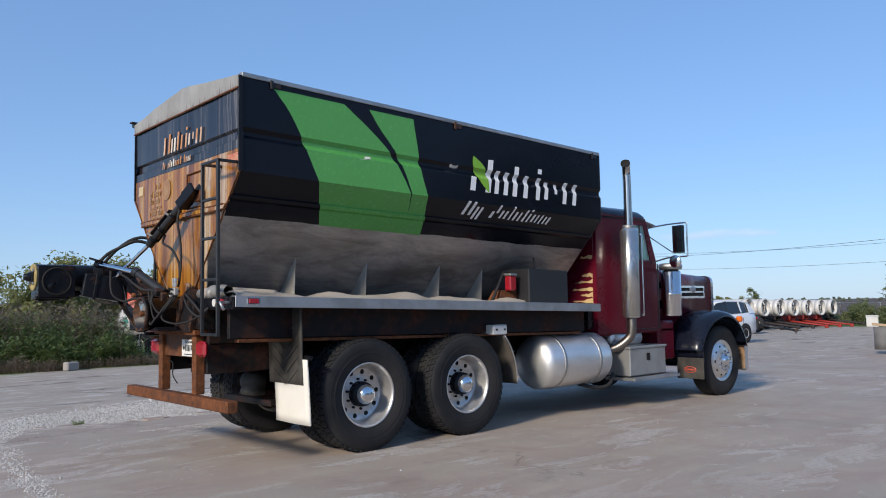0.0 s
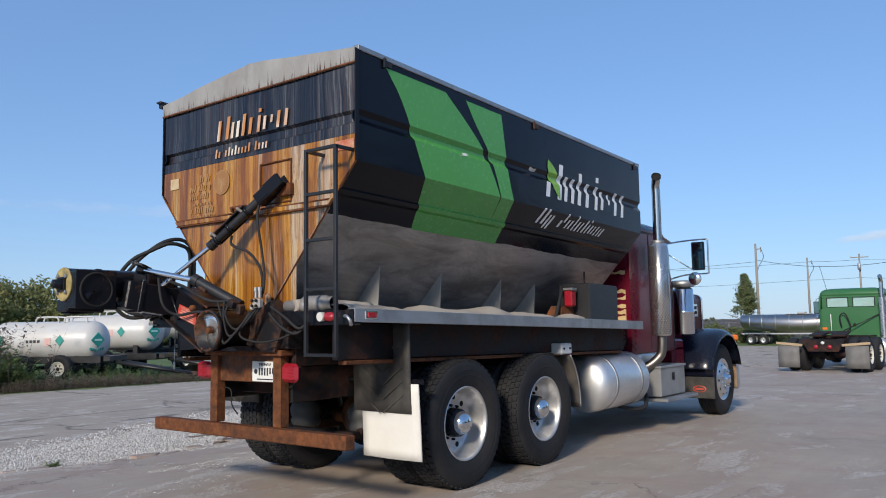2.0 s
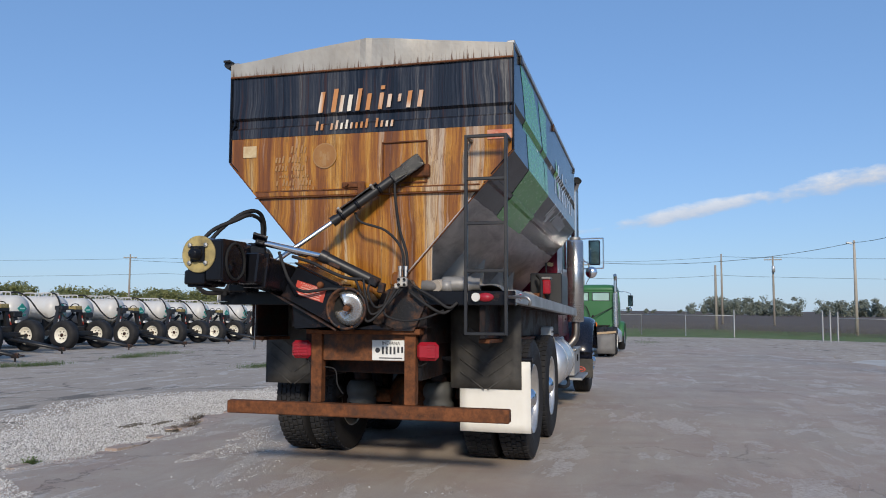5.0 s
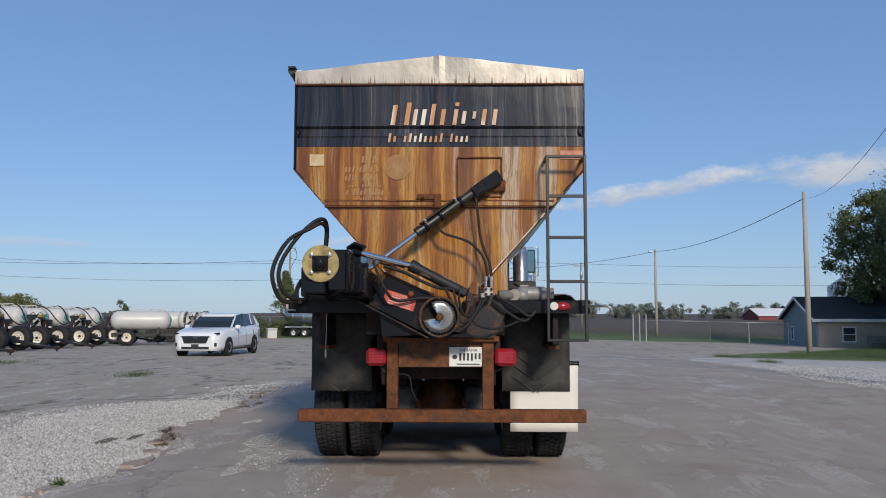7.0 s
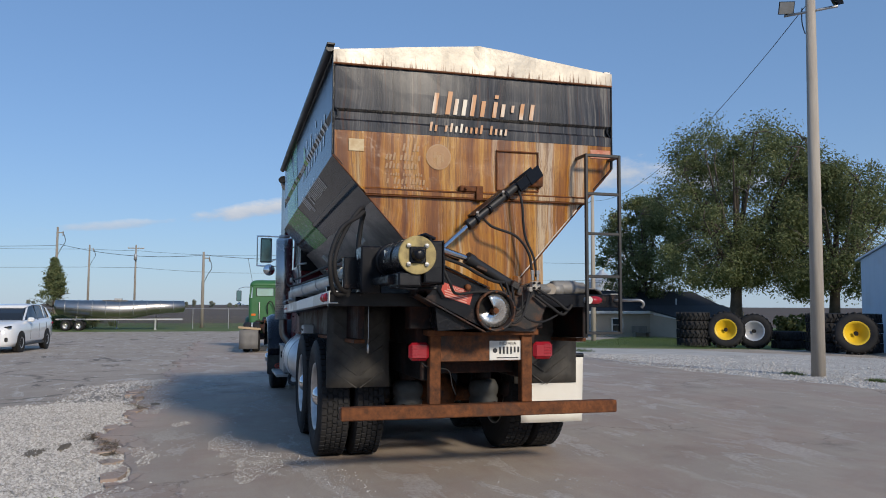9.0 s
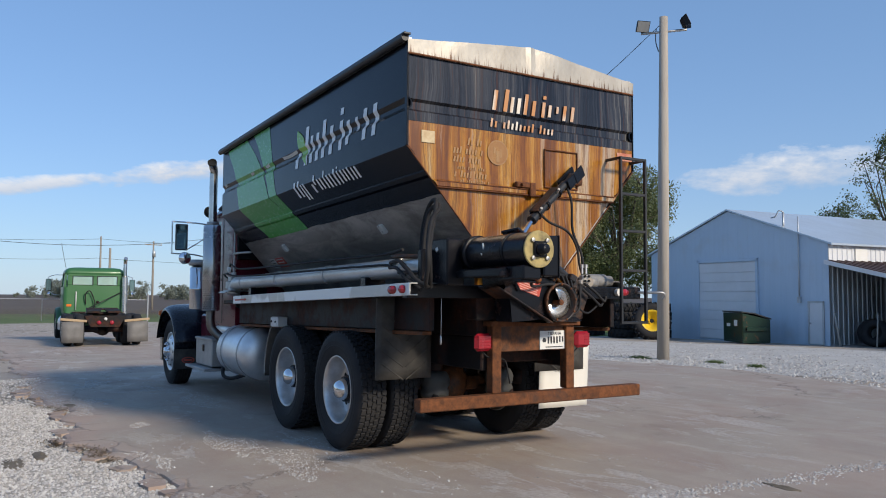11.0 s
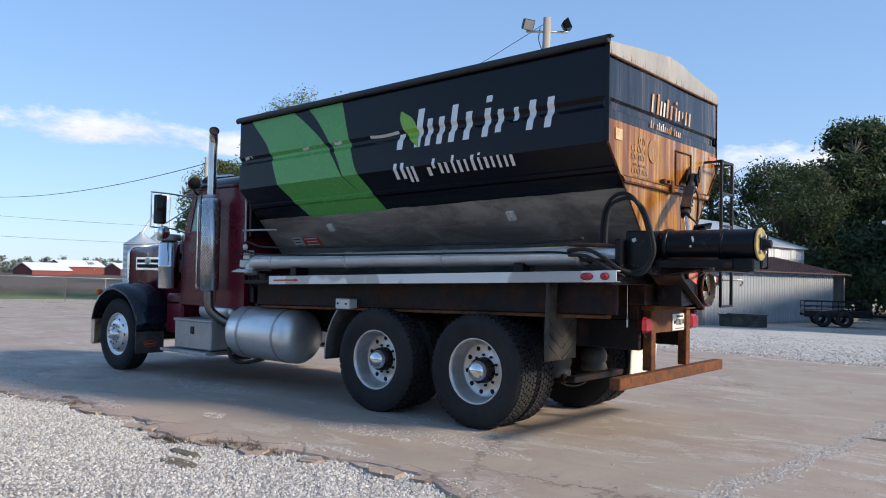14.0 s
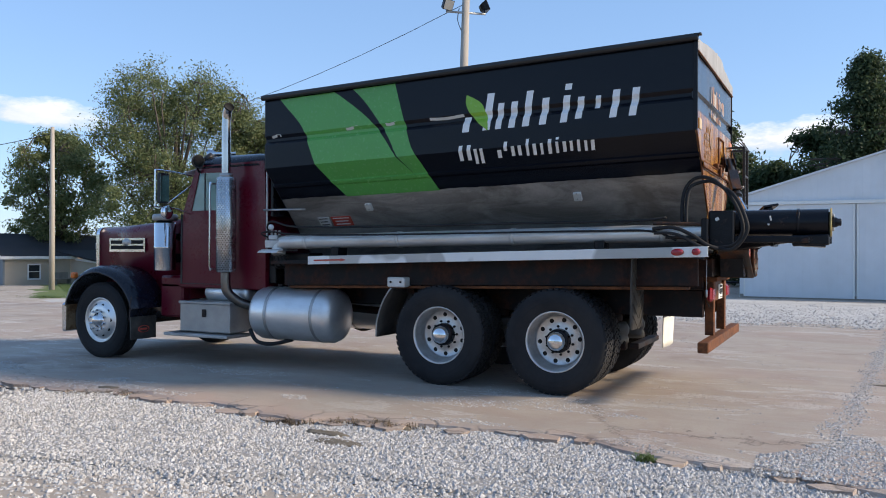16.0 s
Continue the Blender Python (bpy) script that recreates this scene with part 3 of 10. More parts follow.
def scatter_stones(name, count, place, smin, smax, label):
    """Many loose stones in one mesh."""
    verts, faces = [], []
    for _ in range(count):
        x, y, z = place()
        base, apex = random.choice(STONES)
        s, a = random.uniform(smin, smax) * random.choice((0.7, 1, 1, 1.35)), random.uniform(0, 6.283)
        ca, sa, n = math.cos(a) * s, math.sin(a) * s, len(verts)
        for v in (*base, apex):
            verts.append((x + ca * v.x - sa * v.y, y + sa * v.x + ca * v.y, z + s * v.z))
        faces += [(n + i, n + (i + 1) % 5, n + 5) for i in range(5)]
    me = bpy.data.meshes.new(name)
    me.from_pydata(verts, [], faces)
    me.materials.append(M["gravel_stone"])
    return tagged(new(name, me), label, "gravel", "", "stuff")


random.seed(21)


def strip_place():
    x = random.uniform(0.5, 9.5) if random.random() < 0.85 else random.uniform(-5, 13)
    a, b = slab_edge(x), gravel_hi(x)
    f = random.random() if random.random() < 0.7 else random.random() ** 1.8 * 1.3
    return x, a + (b - a) * f + random.gauss(0, 0.08), max(bed_z(x, f), -0.042) - 0.004


scatter_stones("gravel", 86000, strip_place, 0.007, 0.019, "loose pale crushed limestone")


def apron_place():
    x = random.uniform(-2, 22)
    y = random.uniform(-14, 0) * random.random() ** 0.6 + slab_right(x) + random.gauss(0, 0.12)
    return x, y, land(x, y) - 0.03


scatter_stones("gravel", 22000, apron_place, 0.012, 0.028, "loose gravel before the sheds")


def slab_place():
    x, y = random.uniform(-3, 14), random.choice((slab_edge(0) - abs(random.gauss(0, 0.9)), random.uniform(-2, 10.5)))
    return x, y, 0.0


scatter_stones("gravel", 700, slab_place, 0.004, 0.011, "stray pebbles on the slab")


def joint_place():
    y = random.uniform(-1.0, 10.4)
    return 1.62 + 0.085 * (y - 5) + 0.12 * noise.noise((1.4 * y, 2, 0)) + random.gauss(0, 0.055 + 0.05 * abs(noise.noise((0.9 * y, 7, 0)))), y, -0.002


scatter_stones("gravel", 5600, joint_place, 0.005, 0.013, "gravel washed into a joint across the slab")


def corner_place():
    while True:
        x, y = random.uniform(0.7, 2.5), random.uniform(9.0, 10.7)
        if y > 9.25 + 1.1 * abs(x - 1.75) + 0.25 * noise.noise((4 * x, 4 * y, 0)):
            return x, y, -0.002


scatter_stones("gravel", 5200, corner_place, 0.005, 0.014, "gravel spilled over the corner of the slab")


def flake_place():
    while True:
        x = random.uniform(-2.5, 13.0)
        y = random.gauss(9.75, 0.55) if random.random() < 0.7 else random.uniform(-0.5, 9.5)
        need = 0.12 if y > 8.6 and x > 2.6 else 0.42
        if y < slab_edge(x) - 0.05 and noise.noise((0.75 * x + 3, 1.9 * y, 0.5)) + 0.35 * noise.noise((3 * x, 5 * y, 2)) > need:
            return x, y, land(x, 0) - 0.002


scatter_stones("gravel", 17000, flake_place, 0.0035, 0.009, "pale stone grit in worn patches of the slab")
M["dead_mat"] = worn("dead_mat", (0.115, 0.095, 0.072), (0.21, 0.18, 0.14), 0.8, 16.0, 0.95, bump=0.9)
random.seed(37)
for x, y, w, d in ((5.45, 11.22, 0.24, 0.10), (5.72, 11.0, 0.22, 0.06), (5.30, 10.56, 0.15, 0.06), (9.0, 10.40, 0.17, 0.07), (1.55, 6.35, 0.17, 0.06), (1.60, 10.85, 0.12, 0.08)):
    rows = []
    for k in range(17):
        a = 2 * math.pi * k / 16
        rag = 1 + 0.45 * noise.noise((3 * math.cos(a) + x, 3 * math.sin(a), y))
        rows.append([(x + w * f * rag * math.cos(a), y + d * f * rag * math.sin(a), land(x, 0) + (0.012 * (1 - f) + 0.010 * noise.noise((9 * x + 6 * f * math.cos(a), 6 * f * math.sin(a), k % 16)) if f < 1 else -0.05) - (0.022 if y > slab_edge(x) else -0.002)) for f in (0.02, 0.35, 0.7, 0.9, 1.0)])
    solid("dead_root_mat", Geo().sheet(rows), M["dead_mat"], "dark matted clump of dead roots and soil", "debris", "", "dead root mats")
# broken slab pieces along the edge
random.seed(31)
for k in range(30):
    x = 0.0 + 0.40 * k + random.uniform(-0.18, 0.18)
    w, d = random.uniform(0.12, 0.44), random.uniform(0.05, 0.13)
    y = slab_edge(x) + d * 0.8 + random.uniform(-0.02, 0.07)
    n = random.choice((5, 6, 7))
    pts = [(x + w * 0.5 * math.cos(2 * math.pi * j / n) * random.uniform(0.7, 1.25), y + d * math.sin(2 * math.pi * j / n) * random.uniform(0.7, 1.25), -0.06) for j in range(n)]
    g = Geo().prism(pts, (random.uniform(-.012, .012), random.uniform(0, .012), random.uniform(0.035, 0.062)))
    part("slab_fragment", g, M["concrete"], pavement)

# ---- the spreader truck ----
# Built in its own space: x forward from the hopper's rear wall, y to its left, z up from the ground.
TRUCK_X, TRUCK_Y = 3.18, 7.466
RAKE = 0.026                      # the body sits a little nose-down
truck = thing("spreader_truck", "maroon spreader truck with black and green hopper, rusty rear wall", "truck", (TRUCK_X, TRUCK_Y, 0))

m = Nodes("hopper_side")           # gloss black-blue paint above, bare stainless below with smears and painted-in reflections
zz = m.math("ADD", m.axis(2), m.math("MULTIPLY", m.axis(0), RAKE))
edge = m.math("ADD", zz, m.math("MULTIPLY", m.math("SUBTRACT", m.noise(2.2, 5), 0.5), 0.05))
bare = m.math("LESS_THAN", edge, 2.245)
smear_gleam = m.noise(1.0, 6, 0.62, m.scaled((0.9, 0.9, 3.2)), 0.8)
fine = m.noise(40, 3, 0.6, m.scaled((1.0, 1.0, 0.25)))
# bright and dark reflections put into the steel colour along the brushed smears
steel = m.mix(m.ramp(smear_gleam, (0.38, 0.0), (0.62, 1.0)), (0.29, 0.268, 0.245), (0.58, 0.545, 0.51))
scuff = m.ramp(m.noise(1.6, 8, 0.7, m.scaled((0.5, 1.0, 2.2), (3, 0, 5)), 1.2), (0.50, 0.0), (0.58, 1.0))
steel = m.mix(m.math("MULTIPLY", scuff, 0.34), steel, (0.085, 0.078, 0.072))
steel = m.mix(m.math("MULTIPLY", fine, 0.3), steel, (0.12, 0.1, 0.085))
dust = m.ramp(m.noise(1.3, 6, 0.65, m.scaled((1.0, 1.0, 0.5))), (0.42, 0.0), (0.85, 1.0))
chips = m.ramp(m.noise(26, 6, 0.75), (0.755, 0.0), (0.775, 1.0))
paint = m.mix(m.math("MULTIPLY", dust, 0.03), (0.0028, 0.0040, 0.0085), (0.11, 0.105, 0.10))
paint = m.mix(chips, paint, (0.45, 0.45, 0.44))
m.bump(m.math("ADD", m.noise(2.6, 3, 0.5), m.math("MULTIPLY", smear_gleam, 0.8)), 0.09, 0.05)
M["hopper_side"] = m.done(m.mix(bare, paint, steel),
                          m.math("ADD", m.math("MULTIPLY", bare, 0.18), m.math("ADD", m.math("MULTIPLY", fine, 0.10), 0.16)),
                          m.math("MULTIPLY", bare, 0.5), 0.0, 0.24)


def decal_paint(name, col, chip=(0.02, 0.022, 0.025), loss=0.74, rough=0.24):
    m = Nodes(name)
    d = m.ramp(m.noise(1.7, 6, 0.65), (0.4, 0.0), (0.85, 1.0))
    c = m.mix(m.math("MULTIPLY", d, 0.25), col, tuple(0.5 * k + 0.03 for k in col))
    c = m.mix(m.ramp(m.noise(22, 7, 0.75), (loss, 0.0), (loss + 0.02, 1.0)), c, chip)
    m.bump(m.noise(2.6, 3, 0.5), 0.10, 0.05)
    return m.done(c, m.math("ADD", m.math("MULTIPLY", m.noise(30, 3), 0.12), rough - 0.04))


M["green_paint"] = decal_paint("green_paint", (0.092, 0.345, 0.072))
M["leaf_light"] = decal_paint("leaf_light", (0.22, 0.45, 0.04))
M["letter_white"] = decal_paint("letter_white", (0.80, 0.80, 0.80), (0.2, 0.2, 0.2), 0.72)


def streaks(name, kind):
    """The rear wall: 0 rust over old cream paint, 1 faded dark band, 2 galvanised cap, 3 letters eaten by rust."""
    m = Nodes(name)
    flat_co = m.co
    way_n = m.n.new("ShaderNodeTexNoise")
    way_n.inputs["Scale"].default_value, way_n.inputs["Detail"].default_value = 1.7, 5.0
    m.link(m.co, way_n.inputs["Vector"])
    drift = m.n.new("ShaderNodeVectorMath")
    drift.operation = "MULTIPLY_ADD"
    m.link(way_n.outputs["Color"], drift.inputs[0])
    drift.inputs[1].default_value = (0.0, 0.10, 0.9)
    m.link(m.co, drift.inputs[2])
    m.co = drift.outputs[0]
    long = m.noise(1.0, 8, 0.68, m.scaled((2.0, 6.0, 0.36)), 0.25)
    thin = m.noise(1.0, 7, 0.72, m.scaled((6.0, 55.0, 1.1), (3, 1, 0)), 0.3)
    blot = m.noise(2.3, 7, 0.62, m.scaled((1.0, 1.3, 0.8), (0.4, 0.2, 3.0)))
    grain = m.noise(60, 4, 0.65)
    def lines(scale, loc, wide):
        n = m.noise(1.0, 6, 0.6, m.scaled(scale, loc), 0.4)
        return m.ramp(m.math("ABSOLUTE", m.math("SUBTRACT", n, 0.5)), (0.0, 1.0), (wide, 0.0))
    col = m.noise(1.0, 4, 0.6, m.scaled((1.0, 9.0, 0.22), (2, 3, 1)))
    side_y = m.axis(1)
    if kind == 0:
        s = m.math("ADD", m.math("MULTIPLY", long, 0.42), m.math("ADD", m.math("MULTIPLY", thin, 0.13), m.math("MULTIPLY", col, 0.45)))
        c = m.ramp(s, (0.41, (0.12, 0.042, 0.010)), (0.46, (0.215, 0.074, 0.010)), (0.50, (0.325, 0.130, 0.014)), (0.55, (0.44, 0.220, 0.036)), (0.61, (0.47, 0.335, 0.16)))
        c = m.mix(m.math("MULTIPLY", m.ramp(blot, (0.5, 0.0), (0.72, 1.0)), 0.4), c, (0.20, 0.075, 0.016))
        away = m.math("ABSOLUTE", m.math("ADD", side_y, 0.52))
        wash = m.math("ADD", m.noise(1.0, 6, 0.65, m.scaled((1, 11, 0.35), (0, 5.3, 1)), 0.2), m.math("MAXIMUM", m.ramp(away, (0.0, 0.16), (0.22, 0.0)), m.ramp(m.math("ABSOLUTE", m.math("ADD", side_y, 0.86)), (0.0, 0.13), (0.16, 0.0))))
        c = m.mix(m.ramp(wash, (0.56, 0.0), (0.68, 0.7)), c, (0.48, 0.42, 0.33))
        drip = m.noise(1.0, 7, 0.7, m.scaled((4, 26, 0.5), (1, 4, 2)), 0.5)
        c = m.mix(m.ramp(drip, (0.39, 0.55), (0.46, 0.0)), c, (0.085, 0.032, 0.012))
        c = m.mix(m.math("MULTIPLY", lines((3, 24, 1.1), (5, 2, 0), 0.032), 0.55), c, (0.11, 0.038, 0.011))
        c = m.mix(m.math("MULTIPLY", lines((3, 40, 1.6), (1, 7, 4), 0.03), 0.4), c, (0.12, 0.045, 0.012))
        c = m.mix(m.ramp(m.noise(9, 7, 0.75, m.scaled((1, 1, 0.5))), (0.64, 0.0), (0.70, 0.6)), c, (0.10, 0.035, 0.012))
        m.bump(grain, 0.25, 0.004)
        return m.done(c, m.math("ADD", m.math("MULTIPLY", long, 0.22), 0.10), 0.0, 0.0, 0.5)
    if kind == 1:
        s = m.math("ADD", m.math("MULTIPLY", long, 0.25), m.math("ADD", m.math("MULTIPLY", thin, 0.40), m.math("MULTIPLY", col, 0.35)))
        worn_end = m.math("MULTIPLY", m.math("MAXIMUM", m.math("SUBTRACT", -0.70, side_y), 0.0), 0.17)
        s = m.math("ADD", s, worn_end)
        c = m.ramp(s, (0.43, (0.006, 0.0075, 0.012)), (0.485, (0.014, 0.016, 0.023)), (0.52, (0.028, 0.030, 0.038)), (0.565, (0.060, 0.059, 0.062)), (0.64, (0.20, 0.185, 0.165)))
        c = m.mix(m.ramp(m.noise(1.0, 6, 0.65, m.scaled((4, 32, 0.5), (7, 2, 0))), (0.57, 0.0), (0.63, 0.7)), c, (0.050, 0.018, 0.008))
        c = m.mix(m.math("MULTIPLY", lines((3, 34, 1.0), (5, 2, 3), 0.03), 0.45), c, (0.012, 0.009, 0.008))
        m.bump(grain, 0.12, 0.003)
        return m.done(c, m.math("ADD", m.math("MULTIPLY", long, 0.22), 0.10), 0.0, 0.0, 0.45)
    if kind == 2:
        m.co = flat_co
        zc = m.axis(2)
        low = m.math("MULTIPLY", m.math("SUBTRACT", 3.49, zc), 5.5)
        drip = m.math("ADD", thin, m.math("MULTIPLY", low, 0.22))
        c = m.mix(m.ramp(blot, (0.35, 0.0), (0.7, 1.0)), (0.44, 0.41, 0.36), (0.29, 0.265, 0.23))
        c = m.mix(m.ramp(drip, (0.66, 0.0), (0.73, 1.0)), c, (0.085, 0.036, 0.016))
        m.bump(m.noise(3.0, 4, 0.55), 0.25, 0.03)
        return m.done(c, m.math("ADD", m.math("MULTIPLY", blot, 0.25), 0.32), 0.35)
    c = m.mix(m.ramp(m.noise(1.0, 4, 0.5, m.scaled((2, 4.2, 0.8), (0, 1.7, 0))), (0.40, 0.0), (0.50, 1.0)), (0.66, 0.60, 0.51), (0.46, 0.20, 0.065))
    c = m.mix(m.ramp(thin, (0.30, 1.0), (0.40, 0.0)), c, (0.06, 0.04, 0.03))
    return m.done(c, 0.4)


for key, kind in (("rear_rust", 0), ("rear_dark", 1), ("gable_metal", 2), ("eaten_letter", 3)):
    M[key] = streaks(key, kind)
M["ghost_letter"] = worn("ghost_letter", (0.345, 0.205, 0.085), (0.24, 0.10, 0.022), 0.8, 9.0, 0.3)
M["ghost_seal"] = worn("ghost_seal", (0.32, 0.165, 0.050), (0.22, 0.085, 0.016), 0.8, 12.0, 0.3)
M["old_sticker"] = worn("old_sticker", (0.56, 0.46, 0.28), (0.34, 0.19, 0.07), 0.7, 16.0, 0.5)

PROFILE = [(3.46, 1.225), (3.005, 1.225), (2.968, 1.196), (2.935, 1.196), (2.895, 1.225), (2.61, 1.225), (2.43, 1.058), (2.415, 1.066), (2.385, 1.040), (2.37, 1.011), (1.43, 0.173)]
H_LEN = 5.12


def hopper_y(z):
    """Half width of the hopper at a height."""
    for (z1, y1), (z0, y0) in zip(PROFILE, PROFILE[1:]):
        if z >= z0:
            return y0 + (y1 - y0) * (z - z0) / (z1 - z0)
    return PROFILE[-1][1]


def side_strip(g, side, z_rows, lo, hi, off, n=1):
    """A thin decal on a hopper side between two curves x = lo(z), hi(z)."""
    zs = sorted(set(z_rows) | {z for z, _ in PROFILE if min(z_rows) < z < max(z_rows)})
    rows = []
    for z in zs:
        a, b = lo(z), hi(z)
        nrm = off if z > 2.6 else off * 0.8
        rows.append([(a + (b - a) * k / n, side * (hopper_y(z) + nrm), z - (0 if z > 2.6 else off * 0.6)) for k in range(n + 1)])
    g.sheet(rows, smooth=False)


def curve(*pts):
    """x as a function of z through some points, smooth enough for a paint edge."""
    P = sorted(pts)

    def f(z):
        if z <= P[0][0]:
            return P[0][1]
        for i in range(len(P) - 1):
            if z <= P[i + 1][0]:
                (z0, x0), (z1, x1) = P[i], P[i + 1]
                zm, xm = P[max(i - 1, 0)]
                zp, xp = P[min(i + 2, len(P) - 1)]
                t = (z - z0) / (z1 - z0)
                m0 = (x1 - xm) / (z1 - zm) * (z1 - z0)
                m1 = (xp - x0) / (zp - z0) * (z1 - z0)
                return (2 * t ** 3 - 3 * t * t + 1) * x0 + (t ** 3 - 2 * t * t + t) * m0 + (-2 * t ** 3 + 3 * t * t) * x1 + (t ** 3 - t * t) * m1
        return P[-1][1]
    return f


def span(a, b, n=14):
    return [a + (b - a) * k / n for k in range(n + 1)]


# hopper walls
for side, nm in ((1, "left"), (-1, "right")):
    g = Geo()
    rows = []
    for k in range(9):
        x = H_LEN * k / 8
        rows.append([(x, side * y, z) for z, y in PROFILE])
    g.sheet(rows, smooth=False, thick=0.012, normal=(0, side, 0))
    hopper_wall = part("hopper_side_wall", g.lean(RAKE), M["hopper_side"], truck, "black-painted steel hopper wall with bare stainless below")
    # top rim angle
    g = Geo().box(0.02, H_LEN, side * 1.175, side * 1.237, 3.452, 3.492, 0.004)
    part("top_rim", g.lean(RAKE), M["steel_dull"], truck)
    if side == -1:
        for x in (0.30, 2.55, 4.95):
            g = Geo().box(x, x + 0.03, -1.245, -1.228, 3.39, 3.47, 0.003)
            g.obox((x + 0.06, -1.234, 3.43), (0.09, 0.008, 0.05), c=0.003)
            part("rim_bracket", g.lean(RAKE), M["black_rust"], hopper_wall)
    green_rear = curve((3.45, 0.30), (3.381, 0.354), (3.233, 0.488), (3.041, 0.606), (2.792, 0.726), (2.605, 0.818), (2.43, 0.919), (2.235, 1.022)) if side < 0 else \
        curve((3.45, 4.90), (3.395, 4.861), (3.22, 4.688), (3.065, 4.561), (2.755, 4.434), (2.631, 4.383), (2.454, 4.285), (2.235, 4.134))
    green_fr = curve((3.45, 1.97), (3.37, 1.981), (3.148, 2.023), (2.885, 2.071), (2.598, 2.168), (2.438, 2.245), (2.235, 2.318)) if side < 0 else \
        curve((3.45, 3.27), (3.195, 3.204), (2.934, 3.13), (2.694, 3.057), (2.609, 3.006), (2.443, 2.943), (2.235, 2.867))
    cut_a = curve((3.45, 1.05), (3.382, 1.134), (3.222, 1.383), (3.006, 1.662), (2.8, 1.82), (2.601, 1.936), (2.4, 2.03)) if side < 0 else \
        curve((3.45, 4.12), (3.405, 4.047), (3.25, 3.833), (3.057, 3.60), (2.833, 3.41), (2.643, 3.283), (2.4, 3.09))
    cut_b = curve((3.45, 1.36), (3.383, 1.42), (3.246, 1.523), (3.017, 1.735), (2.8, 1.868), (2.603, 1.949), (2.4, 2.03)) if side < 0 else \
        curve((3.45, 3.86), (3.418, 3.81), (3.257, 3.655), (3.053, 3.501), (2.828, 3.35), (2.642, 3.262), (2.4, 3.09))
    zt = 3.40 if side < 0 else 3.435
    g = Geo()
    side_strip(g, side, span(2.40, zt), green_rear, cut_a, 0.003, 5)
    side_strip(g, side, span(2.40, zt), cut_b, green_fr, 0.003, 4)
    side_strip(g, side, span(2.238, 2.40, 3), green_rear, green_fr, 0.003, 6)
    part("green_band", g.lean(RAKE), M["green_paint"], hopper_wall, "broad green swoosh painted across the hopper")
    # the maker's lettering as plain slanted bars, with a leaf and a dot
    x0, x1, zb, zc = (2.775, 4.66, 2.745, 3.125) if side < 0 else (2.43, 0.51, 2.805, 3.19)
    s_len, cap, slant = x1 - x0, zc - zb, 0.16 * (1 if side < 0 else -1)

    def bar(g, a, b, lo, hi, z0, h, off=0.0045):
        f = lambda u: (lambda z: x0 + s_len * u + slant * (z - z0))
        side_strip(g, side, [z0 + h * lo, z0 + h * hi], f(a), f(b), off)
    for a, b, lo, hi in ((0, .042, 0, .42), (.125, .168, 0, 1.0), (.20, .235, 0, .70), (.278, .315, 0, .70), (.358, .397, 0, .94), (.455, .494, 0, .70),
                         (.572, .609, 0, .70), (.572, .609, .84, 1.0), (.652, .687, .06, .62), (.748, .775, .28, .60), (.835, .872, 0, .70), (.935, .972, 0, .70)):
        g = Geo()
        bar(g, a, b, lo, hi, zb, cap)
        part("lettering_bar", g.lean(RAKE), M["letter_white"], hopper_wall, "white slanted sign bar")
    leaf = Geo()
    at_v = lambda *p: curve(*[(zb + cap * v, u) for v, u in p])
    mid, wid = at_v((0, .155), (.2, .124), (.5, .082), (.8, .042), (1.02, .0)), at_v((0, .002), (.2, .026), (.5, .047), (.8, .044), (1.02, .004))
    side_strip(leaf, side, span(zb, zb + cap * 1.02, 12), lambda z: x0 + s_len * (mid(z) - wid(z)) + slant * (z - zb), lambda z: x0 + s_len * (mid(z) + wid(z)) + slant * (z - zb), 0.0065, 2)
    part("leaf_mark", leaf.lean(RAKE), M["leaf_light"], hopper_wall, "light green leaf shape")
    x0, s_len = (2.73, 1.44) if side < 0 else (2.49, -1.5)
    zb2, h2 = (2.485, 0.135) if side < 0 else (2.515, 0.15)
    for a, b, lo, hi in ((0, .03, 0, 1), (.065, .095, 0, 1), (.12, .145, -.25, .68), (.165, .19, -.25, .68), (.30, .33, 0, .5), (.35, .375, .4, 1), (.405, .43, .05, .65), (.455, .48, .05, .65), (.515, .535, 0, 1.05),
                         (.565, .59, 0, .68), (.62, .64, 0, .68), (.675, .70, 0, .9), (.73, .75, 0, .68), (.73, .75, .82, .98), (.78, .805, .05, .65), (.83, .85, .05, .65), (.88, .90, 0, .68), (.93, .95, 0, .6), (.975, 1.0, 0, .6)):
        g = Geo()
        bar(g, a, b, lo, hi, zb2, h2)
        part("lettering_bar", g.lean(RAKE), M["letter_white"], hopper_wall, "small white sign bar")

# bright scrapes where the paint has been knocked off the creases
for side, x, z, l in ((1, 2.62, 2.985, 0.42), (1, 4.95, 2.99, 0.14), (1, 3.85, 2.99, 0.16), (1, 3.32, 2.99, 0.15), (-1, 1.35, 2.905, 0.14), (-1, 2.55, 2.98, 0.12)):
    g = Geo().sheet([[(x - l * (k / 6 - 0.5), side * (hopper_y(z + dz) + 0.005), z + dz + 0.008 * math.sin(7 * k + x)) for k in range(7)] for dz in (-0.012, 0.004, 0.016)], smooth=False)
    part("paint_scrape", g.lean(RAKE), M["pale_paint"], truck, "bright scraped metal")

